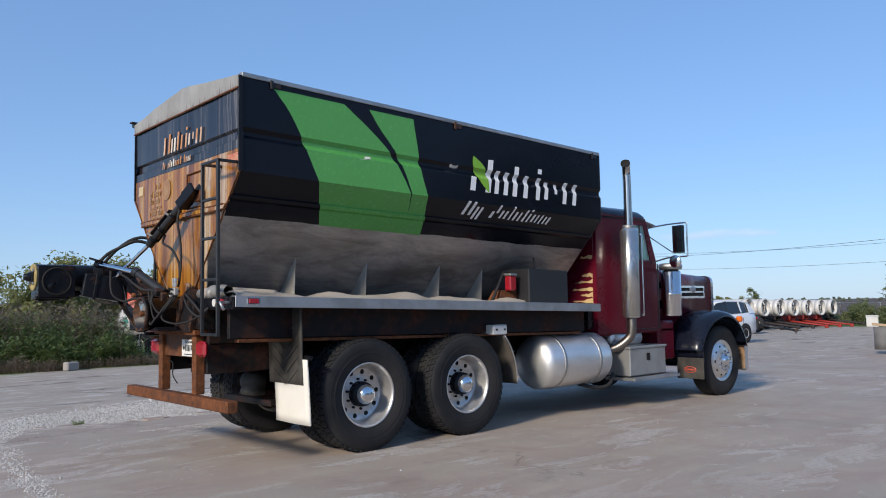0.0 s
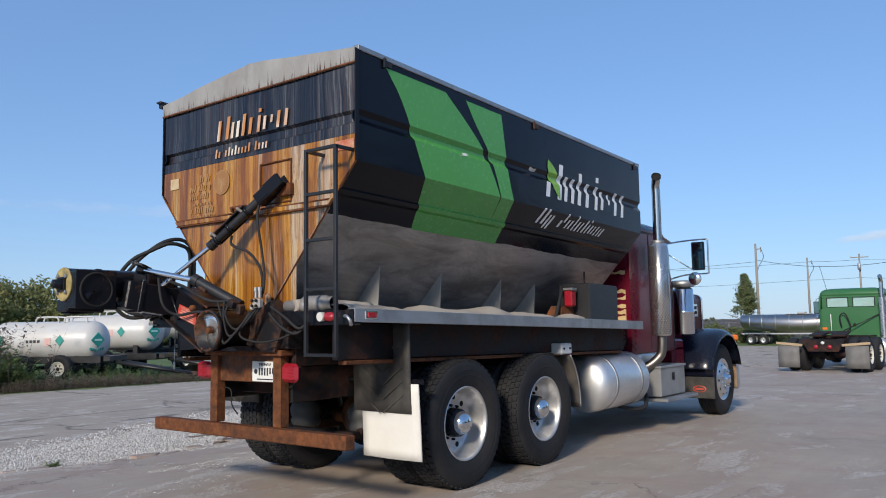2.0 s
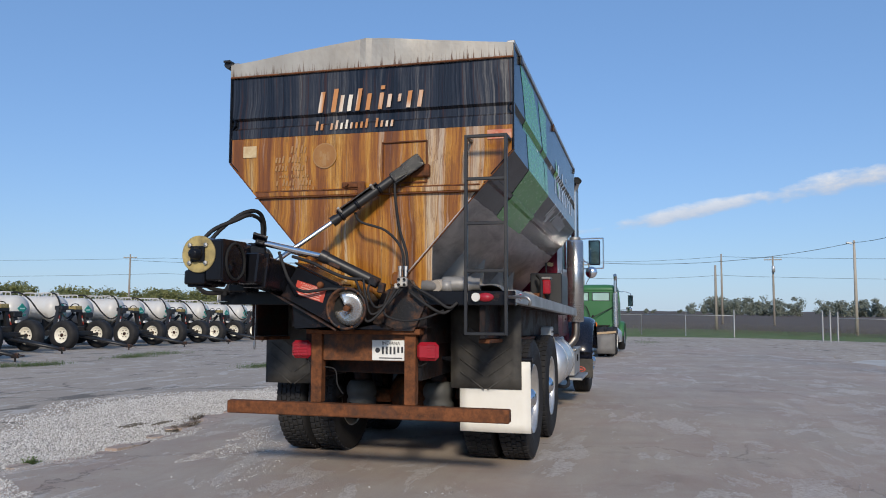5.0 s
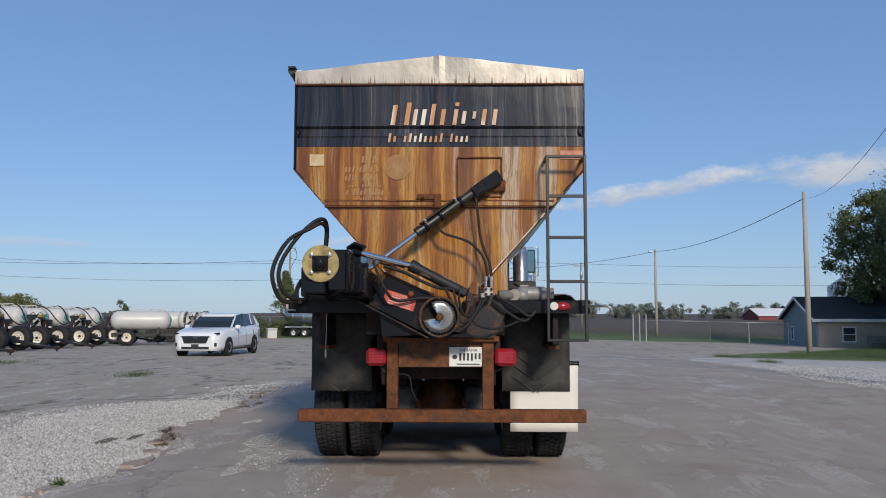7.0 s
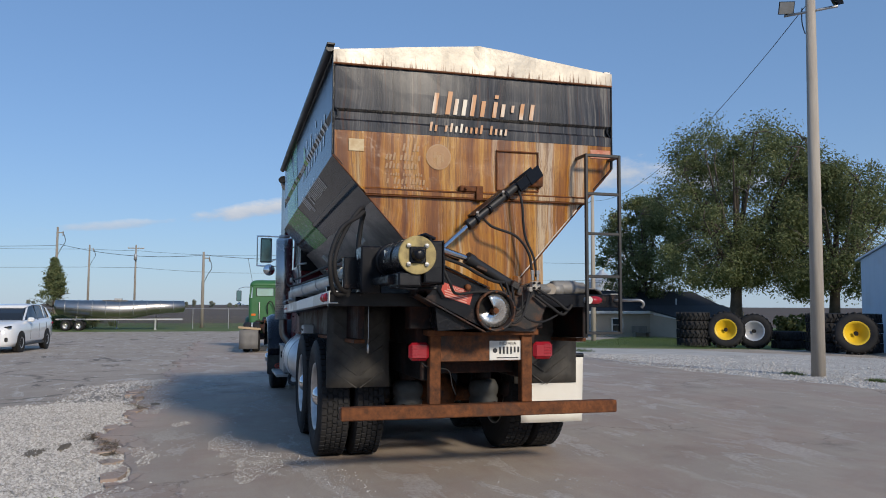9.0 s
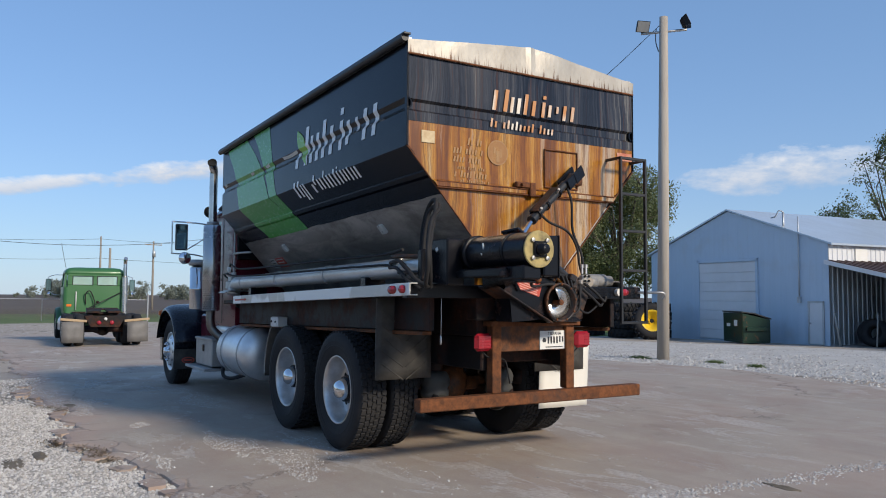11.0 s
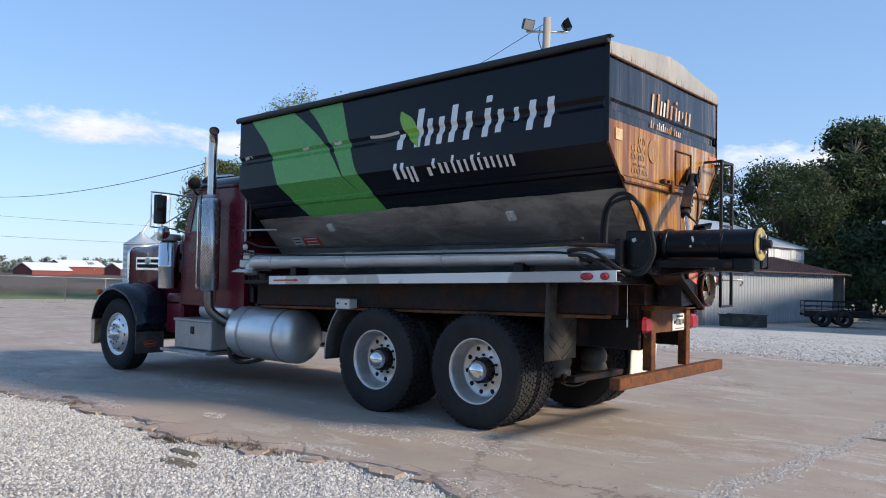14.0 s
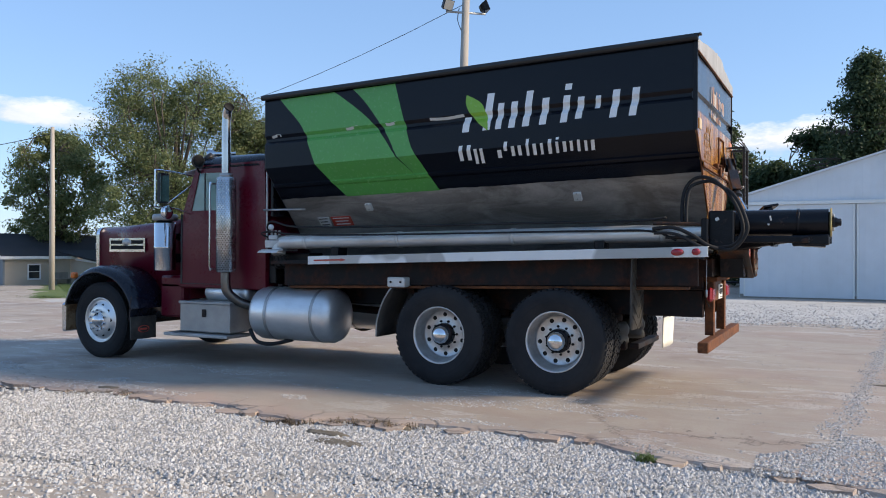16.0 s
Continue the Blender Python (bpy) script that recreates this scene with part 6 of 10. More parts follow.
g = Geo().prism([(6.76, -0.88, 2.0), (6.76, 0.88, 2.0), (6.56, 0.88, 2.52), (6.56, -0.88, 2.52)], (-0.006, 0, 0))
pane = part("windshield", g, M["glass_pane"], cab)
pane.visible_shadow = False
g = Geo()
g.prism([(6.755, -0.02, 2.0), (6.755, 0.02, 2.0), (6.56, 0.02, 2.52), (6.56, -0.02, 2.52)], (0.012, 0, 0))
part("windshield_post", g, M["black_paint"], cab)


def roof_loop(z, inset, xr=0.0):
    x0, x1, w, r = 5.335 + inset, 6.60 - inset * 1.4 - xr, W + 0.005 - inset, 0.12
    pts = []
    for cx, cy, a0 in ((x1 - r, w - r, 0), (x0 + r, w - r, 90), (x0 + r, -w + r, 180), (x1 - r, -w + r, 270)):
        for k in range(5):
            a = math.radians(a0 + 22.5 * k)
            pts.append((cx + r * math.cos(a), cy + r * math.sin(a), z))
    return pts


g = Geo()
loft(g, [roof_loop(2.56, 0.0), roof_loop(2.63, 0.012), roof_loop(2.69, 0.06), roof_loop(2.735, 0.16), roof_loop(2.755, 0.32)])
part("cab_roof", g, M["navy_fender"], cab, "dark glossy cab roof")
g = Geo()
g.sheet([[(6.52 + 0.30 * f, y, 2.585 - 0.06 * f - 0.02 * (y / 0.95) ** 2) for y in [-0.97 + 1.94 * k / 10 for k in range(11)]] for f in (0, 0.4, 0.8, 1)], thick=0.006)
part("sun_visor", g, M["steel_dull"], cab, "bright metal sun visor")
for y in (-0.45, 0.0, 0.45):
    part("roof_lamp", Geo().box(6.30, 6.42, y - 0.04, y + 0.04, 2.70, 2.765, 0.02), M["amber_lens"], cab)
part("horn", Geo().lathe([(0, 0), (0, 0.02), (0.3, 0.03), (0.42, 0.075), (0.42, 0.06), (0.36, 0)], (6.15, 0.62, 2.79), (1, 0.1, 0), 16), M["chrome"], cab, "roof air horn")
part("vent_cowl", Geo().lathe([(0, 0.05), (0.04, 0.08), (0.09, 0.075), (0.10, 0)], (6.42, 0.80, 2.68), (0.3, 0.5, 0.7), 16), M["black_paint"], cab)
# seats and wheel seen through the glass
for s in (1, -1):
    part("cab_seat", Geo().obox((5.80, s * 0.45, 2.0), (0.16, 0.5, 0.75), (0, -8, 0), 0.05), M["rubber"], cab)
part("steering_wheel", Geo().lathe([(0.01, 0.20), (0.02, 0.215), (0.0, 0.225), (-0.01, 0.21), (0.01, 0.20)], (6.35, 0.45, 2.02), (-0.7, 0, 0.7), 24), M["black_paint"], cab)
# torn flame decal on the right rear of the cab
random.seed(4)
for z0, l in ((1.32, 0.22), (1.42, 0.34), (1.50, 0.20), (1.58, 0.36), (1.68, 0.30), (1.77, 0.18), (2.02, 0.2)):
    n = 7
    up = [(5.345 + 0.0, -W + 0.06 + l * k / n, z0 + 0.035 * (1 - k / n) + random.uniform(-0.012, 0.015)) for k in range(n + 1)]
    dn = [(5.345, -W + 0.06 + l * k / n, z0 - 0.02 * (1 - k / n) + random.uniform(-0.014, 0.01)) for k in range(n, -1, -1)]
    g = Geo().prism([(5.338, y, z) for _, y, z in up + dn], (-0.004, 0, 0))
    part("flame_decal", g, M["brass_flame"], cab, "torn gold and cream flame decal")
# front bumper
g = Geo().box(8.86, 8.94, -1.19, 1.19, 0.28, 0.70, 0.03)
bumper = part("front_bumper", g, M["chrome"], truck, "chrome front bumper")
part("bumper_back", Geo().box(8.846, 8.858, -1.165, 1.165, 0.30, 0.68, 0.003), M["tan_rust"], bumper, "dusty tan rusted back of the bumper")
part("bumper_bracket", Geo().box(8.4, 8.87, 0.40, 0.48, 0.6, 0.78, 0.01).box(8.4, 8.87, -0.48, -0.40, 0.6, 0.78, 0.01), M["chassis"], truck)

# ---- valves and rails between cab and hopper, left ----
g = Geo().tube([(5.33, 1.0, 1.98), (5.0, 1.02, 1.98), (4.72, 0.95, 1.98)], 0.014, 8, 2)
g.tube([(5.28, 1.0, 2.62), (5.28, 1.0, 2.3), (5.28, 1.0, 1.98), (5.28, 1.0, 1.45)], 0.014, 8, 2)
part("guard_rail", g, M["steel_dull"], truck, "thin steel guard rail")
g = Geo().box(4.98, 5.20, 1.00, 1.14, 1.50, 1.60, 0.008).box(5.02, 5.16, 0.98, 1.12, 1.60, 1.66, 0.008)
for x in (5.03, 5.09, 5.15):
    g.cyl((x, 1.06, 1.66), (x, 1.06, 1.72), 0.016, seg=8)
g.box(4.90, 5.24, 0.86, 1.16, 1.46, 1.485, 0.004)
vb = part("valve_block", g, M["steel_dull"], truck, "hydraulic valve block with fittings")
part("gauge", Geo().lathe([(0, 0.035), (0.03, 0.035), (0.032, 0)], (5.12, 1.10, 1.76), (0, 1, 0), 14), M["pale_paint"], vb)
part("tag_plate", Geo().obox((5.10, 1.20, 1.455), (0.30, 0.005, 0.05), (60, 0, 0), 0.001), M["plate_white"], vb)
geos = []
for k in range(4):
    geos.append(Geo().tube([(5.02 + 0.05 * k, 1.02, 1.50), (4.98 + 0.05 * k, 1.0, 1.36 - 0.03 * k), (5.05 + 0.04 * k, 0.8, 1.25), (5.2, 0.55, 1.15 + 0.05 * k)], 0.014, 6, 5))
geos.append(Geo().tube([(5.1, 1.02, 1.62), (5.22, 1.06, 1.74), (5.12, 1.10, 1.83), (4.85, 1.10, 1.77), (4.4, 1.11, 1.75), (3.2, 1.11, 1.752), (1.8, 1.11, 1.765), (0.7, 1.10, 1.77), (0.30, 1.09, 1.80)], 0.013, 6, 6))
geos.append(Geo().tube([(5.1, 1.08, 1.60), (5.25, 1.14, 1.68), (5.05, 1.17, 1.70), (4.7, 1.165, 1.665), (3.6, 1.16, 1.655), (2.2, 1.16, 1.665), (1.0, 1.15, 1.675), (0.45, 1.13, 1.67), (0.20, 1.12, 1.58)], 0.012, 6, 6))
pieces("hydraulic_hose", geos, M["rubber"], truck, "black hydraulic hose")
part("cab_brace", Geo().box(4.70, 5.30, 0.6, 0.9, 1.26, 1.44, 0.01).box(5.22, 5.33, -0.9, 0.9, 1.05, 1.4, 0.01), M["black_steel"], truck)
part("back_plate", Geo().box(5.20, 5.24, 0.45, 0.98, 1.9, 2.42, 0.006), M["black_steel"], truck, "scuffed dark plate behind the cab")

# ---- augers, rams and hoses at the rear ----
M["tube_steel"] = worn("tube_steel", (0.70, 0.70, 0.69), (0.28, 0.26, 0.23), 0.7, 2.0, 0.36, 0.45, vec=(0.6, 3.0, 3.0))
g = Geo().cyl((-0.04, 1.04, 1.656), (4.86, 1.055, 1.575), 0.085, seg=28)
g.tube([(4.80, 1.055, 1.578), (4.95, 1.055, 1.57), (5.03, 1.06, 1.52), (5.03, 1.08, 1.42)], 0.085, 20, 4)
for x in (0.34, 1.9, 3.3, 4.6):
    g.lathe([(-0.02, 0.085), (-0.02, 0.093), (0.02, 0.093), (0.02, 0.085)], (x, 1.042 + 0.0033 * (x - 0.36), 1.650 - 0.0167 * (x - 0.36)), (1, 0.0033, -0.0167), 28)
conv = part("auger_tube", g, M["tube_steel"], truck, "long grimy silver auger tube along the left deck")
for x, z in ((0.9, 1.44), (4.1, 1.37)):
    part("tube_saddle", Geo().box(x, x + 0.1, 0.94, 1.14, z, z + 0.14, 0.006), M["black_steel"], conv)
# swivel box behind the tube
g = Geo().box(-0.31, -0.08, 0.88, 1.04, 1.50, 1.86, 0.012).box(-0.09, -0.03, 0.92, 1.14, 1.535, 1.785, 0.010)
sw = part("swivel_box", g, M["black_steel"], truck, "black steel swivel box")
part("swivel_rod", Geo().cyl((-0.05, 1.10, 1.73), (0.42, 1.12, 1.745), 0.018, seg=10), M["black_rust"], sw)
part("swivel_rod", Geo().cyl((-0.05, 1.12, 1.60), (0.30, 1.13, 1.61), 0.016, seg=10), M["black_rust"], sw)
part("swivel_hose", Geo().tube([(0.42, 1.14, 1.69), (0.22, 1.17, 1.70), (0.05, 1.19, 1.63), (-0.10, 1.17, 1.53), (-0.22, 1.12, 1.49)], 0.018, 8, 5), M["rubber"], sw)
part("swivel_hose", Geo().tube([(0.40, 1.16, 1.65), (0.20, 1.20, 1.64), (0.02, 1.21, 1.55), (-0.14, 1.17, 1.47)], 0.015, 8, 5), M["rubber"], sw)
part("paint_scar", Geo().obox((-0.16, 1.042, 1.78), (0.035, 0.004, 0.03), (0, 25, 0), 0.001), M["pale_paint"], sw)
# discharge head: motor drum with yellow flange
hx0, hx1, hy, hz = -1.13, -0.24, 0.80, 1.745
g = Geo().cyl((hx1, hy, hz), (hx0 + 0.03, hy, hz), 0.125, seg=28)
g.lathe([(0.0, 0.125), (0.0, 0.14), (0.05, 0.14), (0.05, 0.125)], (hx1 - 0.10, hy, hz), (-1, 0, 0), 28)
head = part("discharge_head", g, M["black_steel"], truck, "chipped black auger discharge head")
g = Geo().lathe([(0, 0.0), (0, 0.126), (0.004, 0.130), (0.014, 0.130), (0.018, 0.126), (0.018, 0.0)], (hx0 + 0.018, hy, hz), (-1, 0, 0), 32, False)
fl = part("end_flange", g, M["yellow_cap"], head, "grimy yellow end flange")
g = Geo().obox((hx0 - 0.010, hy, hz), (0.02, 0.11, 0.11), c=0.006).lathe([(0, 0.045), (0.02, 0.045), (0.03, 0.034), (0.055, 0.034), (0.06, 0.02), (0.06, 0)], (hx0 - 0.018, hy, hz), (-1, 0, 0), 16)
part("bearing", g, M["black_steel"], fl, "greasy flange bearing")
for dy in (-0.062, 0.062):
    for dz in (-0.062, 0.062):
        part("bolt", Geo().lathe([(0, 0.016), (0.016, 0.016), (0.02, 0)], (hx0, hy + dy, hz + dz), (-1, 0, 0), 6, False), M["steel_dull"], fl)
part("paint_scar", Geo().obox((-0.62, hy + 0.119, hz + 0.03), (0.016, 0.008, 0.07), (0, 12, 0), 0.003).obox((-0.60, hy + 0.121, hz - 0.01), (0.022, 0.006, 0.03), (0, 30, 0), 0.003), M["pale_paint"], head, "scraped patch of bare metal")
part("hanging_lip", Geo().obox((-0.955, hy + 0.045, hz - 0.165), (0.31, 0.16, 0.10), (0, 2, 0), 0.012).obox((-0.98, hy + 0.05, hz - 0.215), (0.20, 0.13, 0.02), (4, -3, 0), 0.006), M["black_steel"], head, "dark worn lip under the discharge end")
part("head_strap", Geo().lathe([(-0.012, 0.125), (-0.012, 0.132), (0.012, 0.132), (0.012, 0.125)], (hx0 + 0.28, hy, hz), (1, 0, 0), 28), M["black_steel"], head)
part("head_arm", Geo().box(-0.95, -0.10, hy + 0.05, hy + 0.16, hz - 0.19, hz - 0.125, 0.01), M["black_steel"], head)
# square spout with a round mouth on the head's right side
sy = hy - 0.19
g = Geo().box(-1.12, -0.80, sy + 0.01, hy - 0.05, hz - 0.185, hz + 0.10, 0.01)
sp = part("spout", g, M["black_steel"], head, "black square spout with a round mouth")
g = Geo().lathe([(0, 0.128), (0.012, 0.138), (0.022, 0.130), (0.022, 0.122), (-0.10, 0.118), (-0.10, 0)], (-0.96, sy + 0.01, hz - 0.045), (0, -1, 0), 28)
part("spout_mouth", g, M["dark_gap"], sp)
g = Geo()
rows = []
for k in range(13):
    a = math.radians(-40 + 23 * k)
    rows.append([(-0.96 + r * math.cos(a), sy + 0.09 - 0.0085 * k, hz - 0.045 + r * math.sin(a)) for r in (0.022, 0.06, 0.108)])
g.sheet(rows, thick=0.008, normal=(0, -1, 0)).cyl((-0.96, sy + 0.10, hz - 0.045), (-0.96, sy - 0.01, hz - 0.045), 0.022, seg=12)
part("flighting", g, M["black_steel"], sp, "worn steel auger flight")
part("spout_plate", Geo().box(-1.125, -0.795, sy + 0.002, sy + 0.012, hz - 0.195, hz + 0.105, 0.004), M["black_steel"], sp)
# inclined cross auger: a flat black housing across the tail, round at its lower end
RING_Y, RING_Z, FACE = -0.012, 1.372, -0.362
outline = [(0.405, 1.705), (0.545, 1.470), (0.10, 1.232)]
outline += [(RING_Y + 0.162 * math.cos(math.radians(a)), RING_Z + 0.162 * math.sin(math.radians(a))) for a in range(-60, 100, 20)]
outline = outline[:2] + [(0.06, 1.227)] + outline[3:]
g = Geo().prism([(FACE, y, z) for y, z in outline], (0.24, 0, 0))
beam = part("cross_auger", g, M["black_steel"], truck, "black inclined auger housing, rust along the bottom")
for nm, a, b in (("bottom_flange", (0.62, 1.495), (0.07, 1.205)), ("top_flange", (0.42, 1.722), (0.06, 1.555))):
    d = Vector((0, b[0] - a[0], b[1] - a[1]))
    tilt = math.degrees(math.atan2(d.z, d.y))
    g = Geo().obox((FACE + 0.11, (a[0] + b[0]) / 2, (a[1] + b[1]) / 2), (0.28, d.length, 0.014), (tilt, 0, 0), 0.004)
    part(nm, g, M["black_rust" if nm == "bottom_flange" else "black_steel"], beam)
g = Geo().obox((FACE - 0.008, 0.478, 1.588), (0.02, 0.03, 0.285), (-31, 0, 0), 0.004)
part("edge_bar", g, M["black_steel"], beam)
# square throat up to the spout
A, B = Vector((-0.84, 0.66, 1.69)), Vector((-0.22, 0.57, 1.59))
ax = (B - A).normalized()
side_v = ax.cross(Vector((0, 0, 1))).normalized()
basis = Matrix((ax, side_v, side_v.cross(ax).normalized())).transposed().to_4x4()
mid = Matrix.Translation((A + B) / 2) @ basis
ln = (B - A).length
g = Geo().box(-ln / 2 + 0.12, ln / 2, -0.085, 0.085, -0.115, 0.115, 0.012, mid)
part("auger_throat", g, M["black_steel"], beam)
part("throat_band", Geo().box(-ln / 2 + 0.22, -ln / 2 + 0.25, -0.10, 0.10, -0.13, 0.13, 0.004, mid), M["black_steel"], beam)
# round inspection end with a bright disc set back in a rusty rim
pe = Vector((FACE, RING_Y, RING_Z))
g = Geo().lathe([(-0.30, 0.0), (-0.30, 0.152), (0.012, 0.152), (0.012, 0.162), (0.040, 0.162), (0.044, 0.154), (0.040, 0.143), (-0.075, 0.138), (-0.078, 0.0)], pe, (-1, 0, 0), 40)
pump = part("auger_end", g, M["black_rust"], truck, "rust-rimmed round auger end")
# dark disc deepens the recess with painted shade
part("end_back", Geo().lathe([(-0.06, 0.0), (-0.06, 0.137)], pe, (-1, 0, 0), 32), M["dark_gap"], pump)
g = Geo()
rows = []
for k in range(25):
    a = math.radians(60 + 12 * k)
    rows.append([(pe.x - 0.030 + 0.0034 * k, pe.y + r * math.cos(a), pe.z + r * math.sin(a)) for r in (0.02, 0.05, 0.09, 0.13)])
g.sheet(rows, thick=0.006, normal=(-1, 0, 0))
part("end_flight", g, M["guard_steel"], pump, "bright worn auger flight")
part("end_shaft", Geo().cyl(pe + Vector((0.055, 0, 0)), pe + Vector((-0.02, 0, 0)), 0.022, seg=14), M["rust"], pump)
part("end_nut", Geo().lathe([(0, 0.024), (0.02, 0.024), (0.026, 0)], pe + Vector((-0.018, 0, 0)), (-1, 0, 0), 8, False), M["rust"], pump)
for k in range(9):
    a = math.radians(40 * k + 10)
    part("bolt", Geo().lathe([(0, 0.010), (0.008, 0.010), (0.011, 0)], (FACE - 0.040, RING_Y + 0.152 * math.cos(a), RING_Z + 0.148 * math.sin(a)), (-1, 0, 0), 6, False), M["rust"], pump)
# danger sign on the housing
sg_m = pose(FACE - 0.003, 0.300, 1.502, 90, 0, -90) @ pose(0, 0, 0, 0, 0, -17)
g = Geo().box(-0.127, 0.127, -0.053, 0.053, -0.0015, 0.0015, 0.001, sg_m)
dsign = part("danger_sign", g, M["danger_red"], beam, "red danger sign, scuffed")
part("danger_word", text_mesh("! DANGER", 0.032, sg_m @ pose(-0.02, 0.034, 0.0022)), M["danger_pale"], dsign)
for k, w in enumerate((0.17, 0.20, 0.18, 0.20)):
    part("sign_bar", Geo().box(-w / 2, w / 2, 0.008 - 0.018 * k, 0.016 - 0.018 * k, 0.0016, 0.0026, 0.0003, sg_m), M["danger_pale"], dsign)
part("knob", Geo().lathe([(0, 0.026), (0.015, 0.028), (0.035, 0.02), (0.04, 0)], (FACE, 0.212, 1.548), (-1, 0, 0.2), 12), M["rust"], beam, "rusty knob")
# rams
top, knee = Vector((-0.07, -0.455, 2.53)), Vector((-0.24, 0.16, 2.06))
tail = Vector((-0.46, 0.60, 1.70))
d = (knee - top).normalized()
g = Geo().cyl(top + d * 0.06, top + d * 0.24, 0.026, seg=10).cyl(top + d * 0.22, knee, 0.035, seg=20).cyl(knee - d * 0.03, knee + d * 0.02, 0.042, seg=20)
ram = part("lift_ram", g, M["black_paint"], truck, "black hydraulic lift ram")
g = Geo()
g.cyl(knee, tail, 0.019, seg=14)
part("ram_rod", g, M["chrome"], ram, "chrome ram rod")
n_up = Vector((0, -d.z, d.y)).normalized()
g = Geo()
mm = Matrix.Translation(top + d * 0.09) @ d.to_track_quat("Z", "X").to_matrix().to_4x4()
g.box(-0.04, 0.04, -0.055, -0.042, -0.14, 0.14, 0.004, mm).box(-0.04, 0.04, 0.042, 0.055, -0.14, 0.14, 0.004, mm).box(-0.055, -0.04, -0.055, 0.055, -0.14, 0.14, 0.004, mm)
part("ram_cradle", g, M["black_steel"], ram)
part("ram_mount", Geo().box(-0.05, 0.0, -0.56, -0.40, 2.42, 2.52, 0.008), M["rust"], ram)
part("mount_plate", Geo().box(-0.055, 0.045, -0.060, -0.056, -0.13, 0.02, 0.001, mm).box(-0.060, -0.055, -0.060, 0.05, -0.13, 0.02, 0.001, mm), M["black_steel"], ram, "flat black angle plate")
ch = Matrix.Translation(top + d * 0.52) @ d.to_track_quat("Z", "X").to_matrix().to_4x4()
part("ram_channel", Geo().box(0.040, 0.052, -0.045, 0.045, -0.17, 0.22, 0.003, ch).box(-0.03, 0.052, 0.040, 0.050, -0.17, 0.22, 0.003, ch), M["black_rust"], ram, "rusty steel channel along the ram")
for k in (-0.16, 0.05, 0.20):
    part("ram_band", Geo().lathe([(-0.012, 0.040), (-0.012, 0.047), (0.012, 0.047), (0.012, 0.040)], top + d * (0.52 + k), d, 18), M["black_steel"], ram)
for p in (top + d * 0.40, knee - d * 0.08):
    part("ram_port", Geo().cyl(p + Vector((-0.03, 0, 0.02)), p + Vector((-0.07, 0.01, 0.045)), 0.012, seg=8), M["fitting_white"], ram)
p0, p1, p2 = Vector((-0.58, 0.62, 1.87)), Vector((-0.36, 0.20, 1.773)), Vector((-0.24, -0.215, 1.563))
g = Geo().cyl(p1, p2, 0.043, seg=18).cyl(p1 - (p2 - p1).normalized() * 0.02, p1 + (p2 - p1).normalized() * 0.04, 0.05, seg=18)
ram2 = part("swing_ram", g, M["black_paint"], truck, "second black hydraulic ram over the auger")
part("ram_rod", Geo().cyl(p0, p1, 0.024, seg=14), M["chrome"], ram2)
part("ram_lug", Geo().obox(p0 + Vector((0, 0, 0.035)), (0.15, 0.11, 0.022), (16, 10, 30), 0.004).obox(p0, (0.06, 0.07, 0.06), (10, 20, 30), 0.008).obox(p0 + Vector((0.02, 0.03, -0.09)), (0.05, 0.12, 0.14), (0, 0, 30), 0.01), M["black_steel"], ram2)
# pivot bracket to the frame
part("pivot_bracket", Geo().prism([(-0.11, -0.46, 1.20), (-0.11, -0.56, 1.42), (-0.11, -0.42, 1.60), (-0.11, -0.20, 1.50), (-0.11, -0.10, 1.20)], (0.10, 0, 0)), M["black_rust"], truck, "rusty pivot bracket")
part("pivot_plate", Geo().prism([(-0.33, 0.44, 1.215), (-0.33, -0.30, 1.215), (-0.33, -0.22, 1.25), (-0.33, 0.05, 1.20), (-0.33, 0.46, 1.40)], (0.22, 0, 0)), M["black_steel"], truck, "rust-edged black steel gusset below the auger")
part("frame_filler", Geo().box(-0.06, 0.10, -0.55, 0.60, 1.22, 1.45, 0.01), M["chassis"], truck)
mf = part("hose_manifold", Geo().obox((-0.23, -0.405, 1.575), (0.05, 0.075, 0.07), (0, 0, 8), 0.008).obox((-0.24, -0.36, 1.545), (0.04, 0.04, 0.04), (0, 0, 20), 0.008), M["fitting_white"], truck, "small grimy white hose manifold")
for y, z in ((-0.43, 1.595), (-0.385, 1.595), (-0.43, 1.555), (-0.385, 1.555)):
    part("port_plug", Geo().lathe([(0, 0.011), (0.014, 0.011), (0.018, 0)], (-0.262, y, z), (-1, 0, 0), 6, False), M["dark_gap"], mf)
for y in (-0.43, -0.385):
    part("hose_fitting", Geo().lathe([(0, 0.012), (0.05, 0.012), (0.052, 0.017), (0.08, 0.017), (0.085, 0)], (-0.23, y, 1.617), (0, 0, 1), 8, False), M["steel_dull"], mf)
part("outlet_pipe", Geo().lathe([(0, 0.03), (0.0, 0.045), (0.16, 0.045), (0.18, 0.055), (0.24, 0.055), (0.24, 0.03)], (-0.02, -0.50, 1.55), (0.1, -1, 0), 18), M["pipe_grime"], truck, "grimy grey outlet pipe")
# hoses
geos = []
for o in (0.0, 0.04):
    geos.append(Geo().tube([(0.17 - o, 1.0, 1.72), (0.17 - o, 0.98, 1.95), (0.14 - o, 0.965, 2.09), (0.06 - o, 0.965, 2.175 - o), (-0.05 - o, 0.99, 2.185 - o), (-0.16 - o, 1.05, 2.13 - o), (-0.29 - o, 1.15 + o, 1.99), (-0.39 - o, 1.24 + o, 1.80), (-0.41 - o, 1.25 + o, 1.65), (-0.33, 1.20 + o, 1.54 - o), (-0.16, 1.11, 1.51), (0.02, 1.07, 1.56)], 0.017, 8, 6))
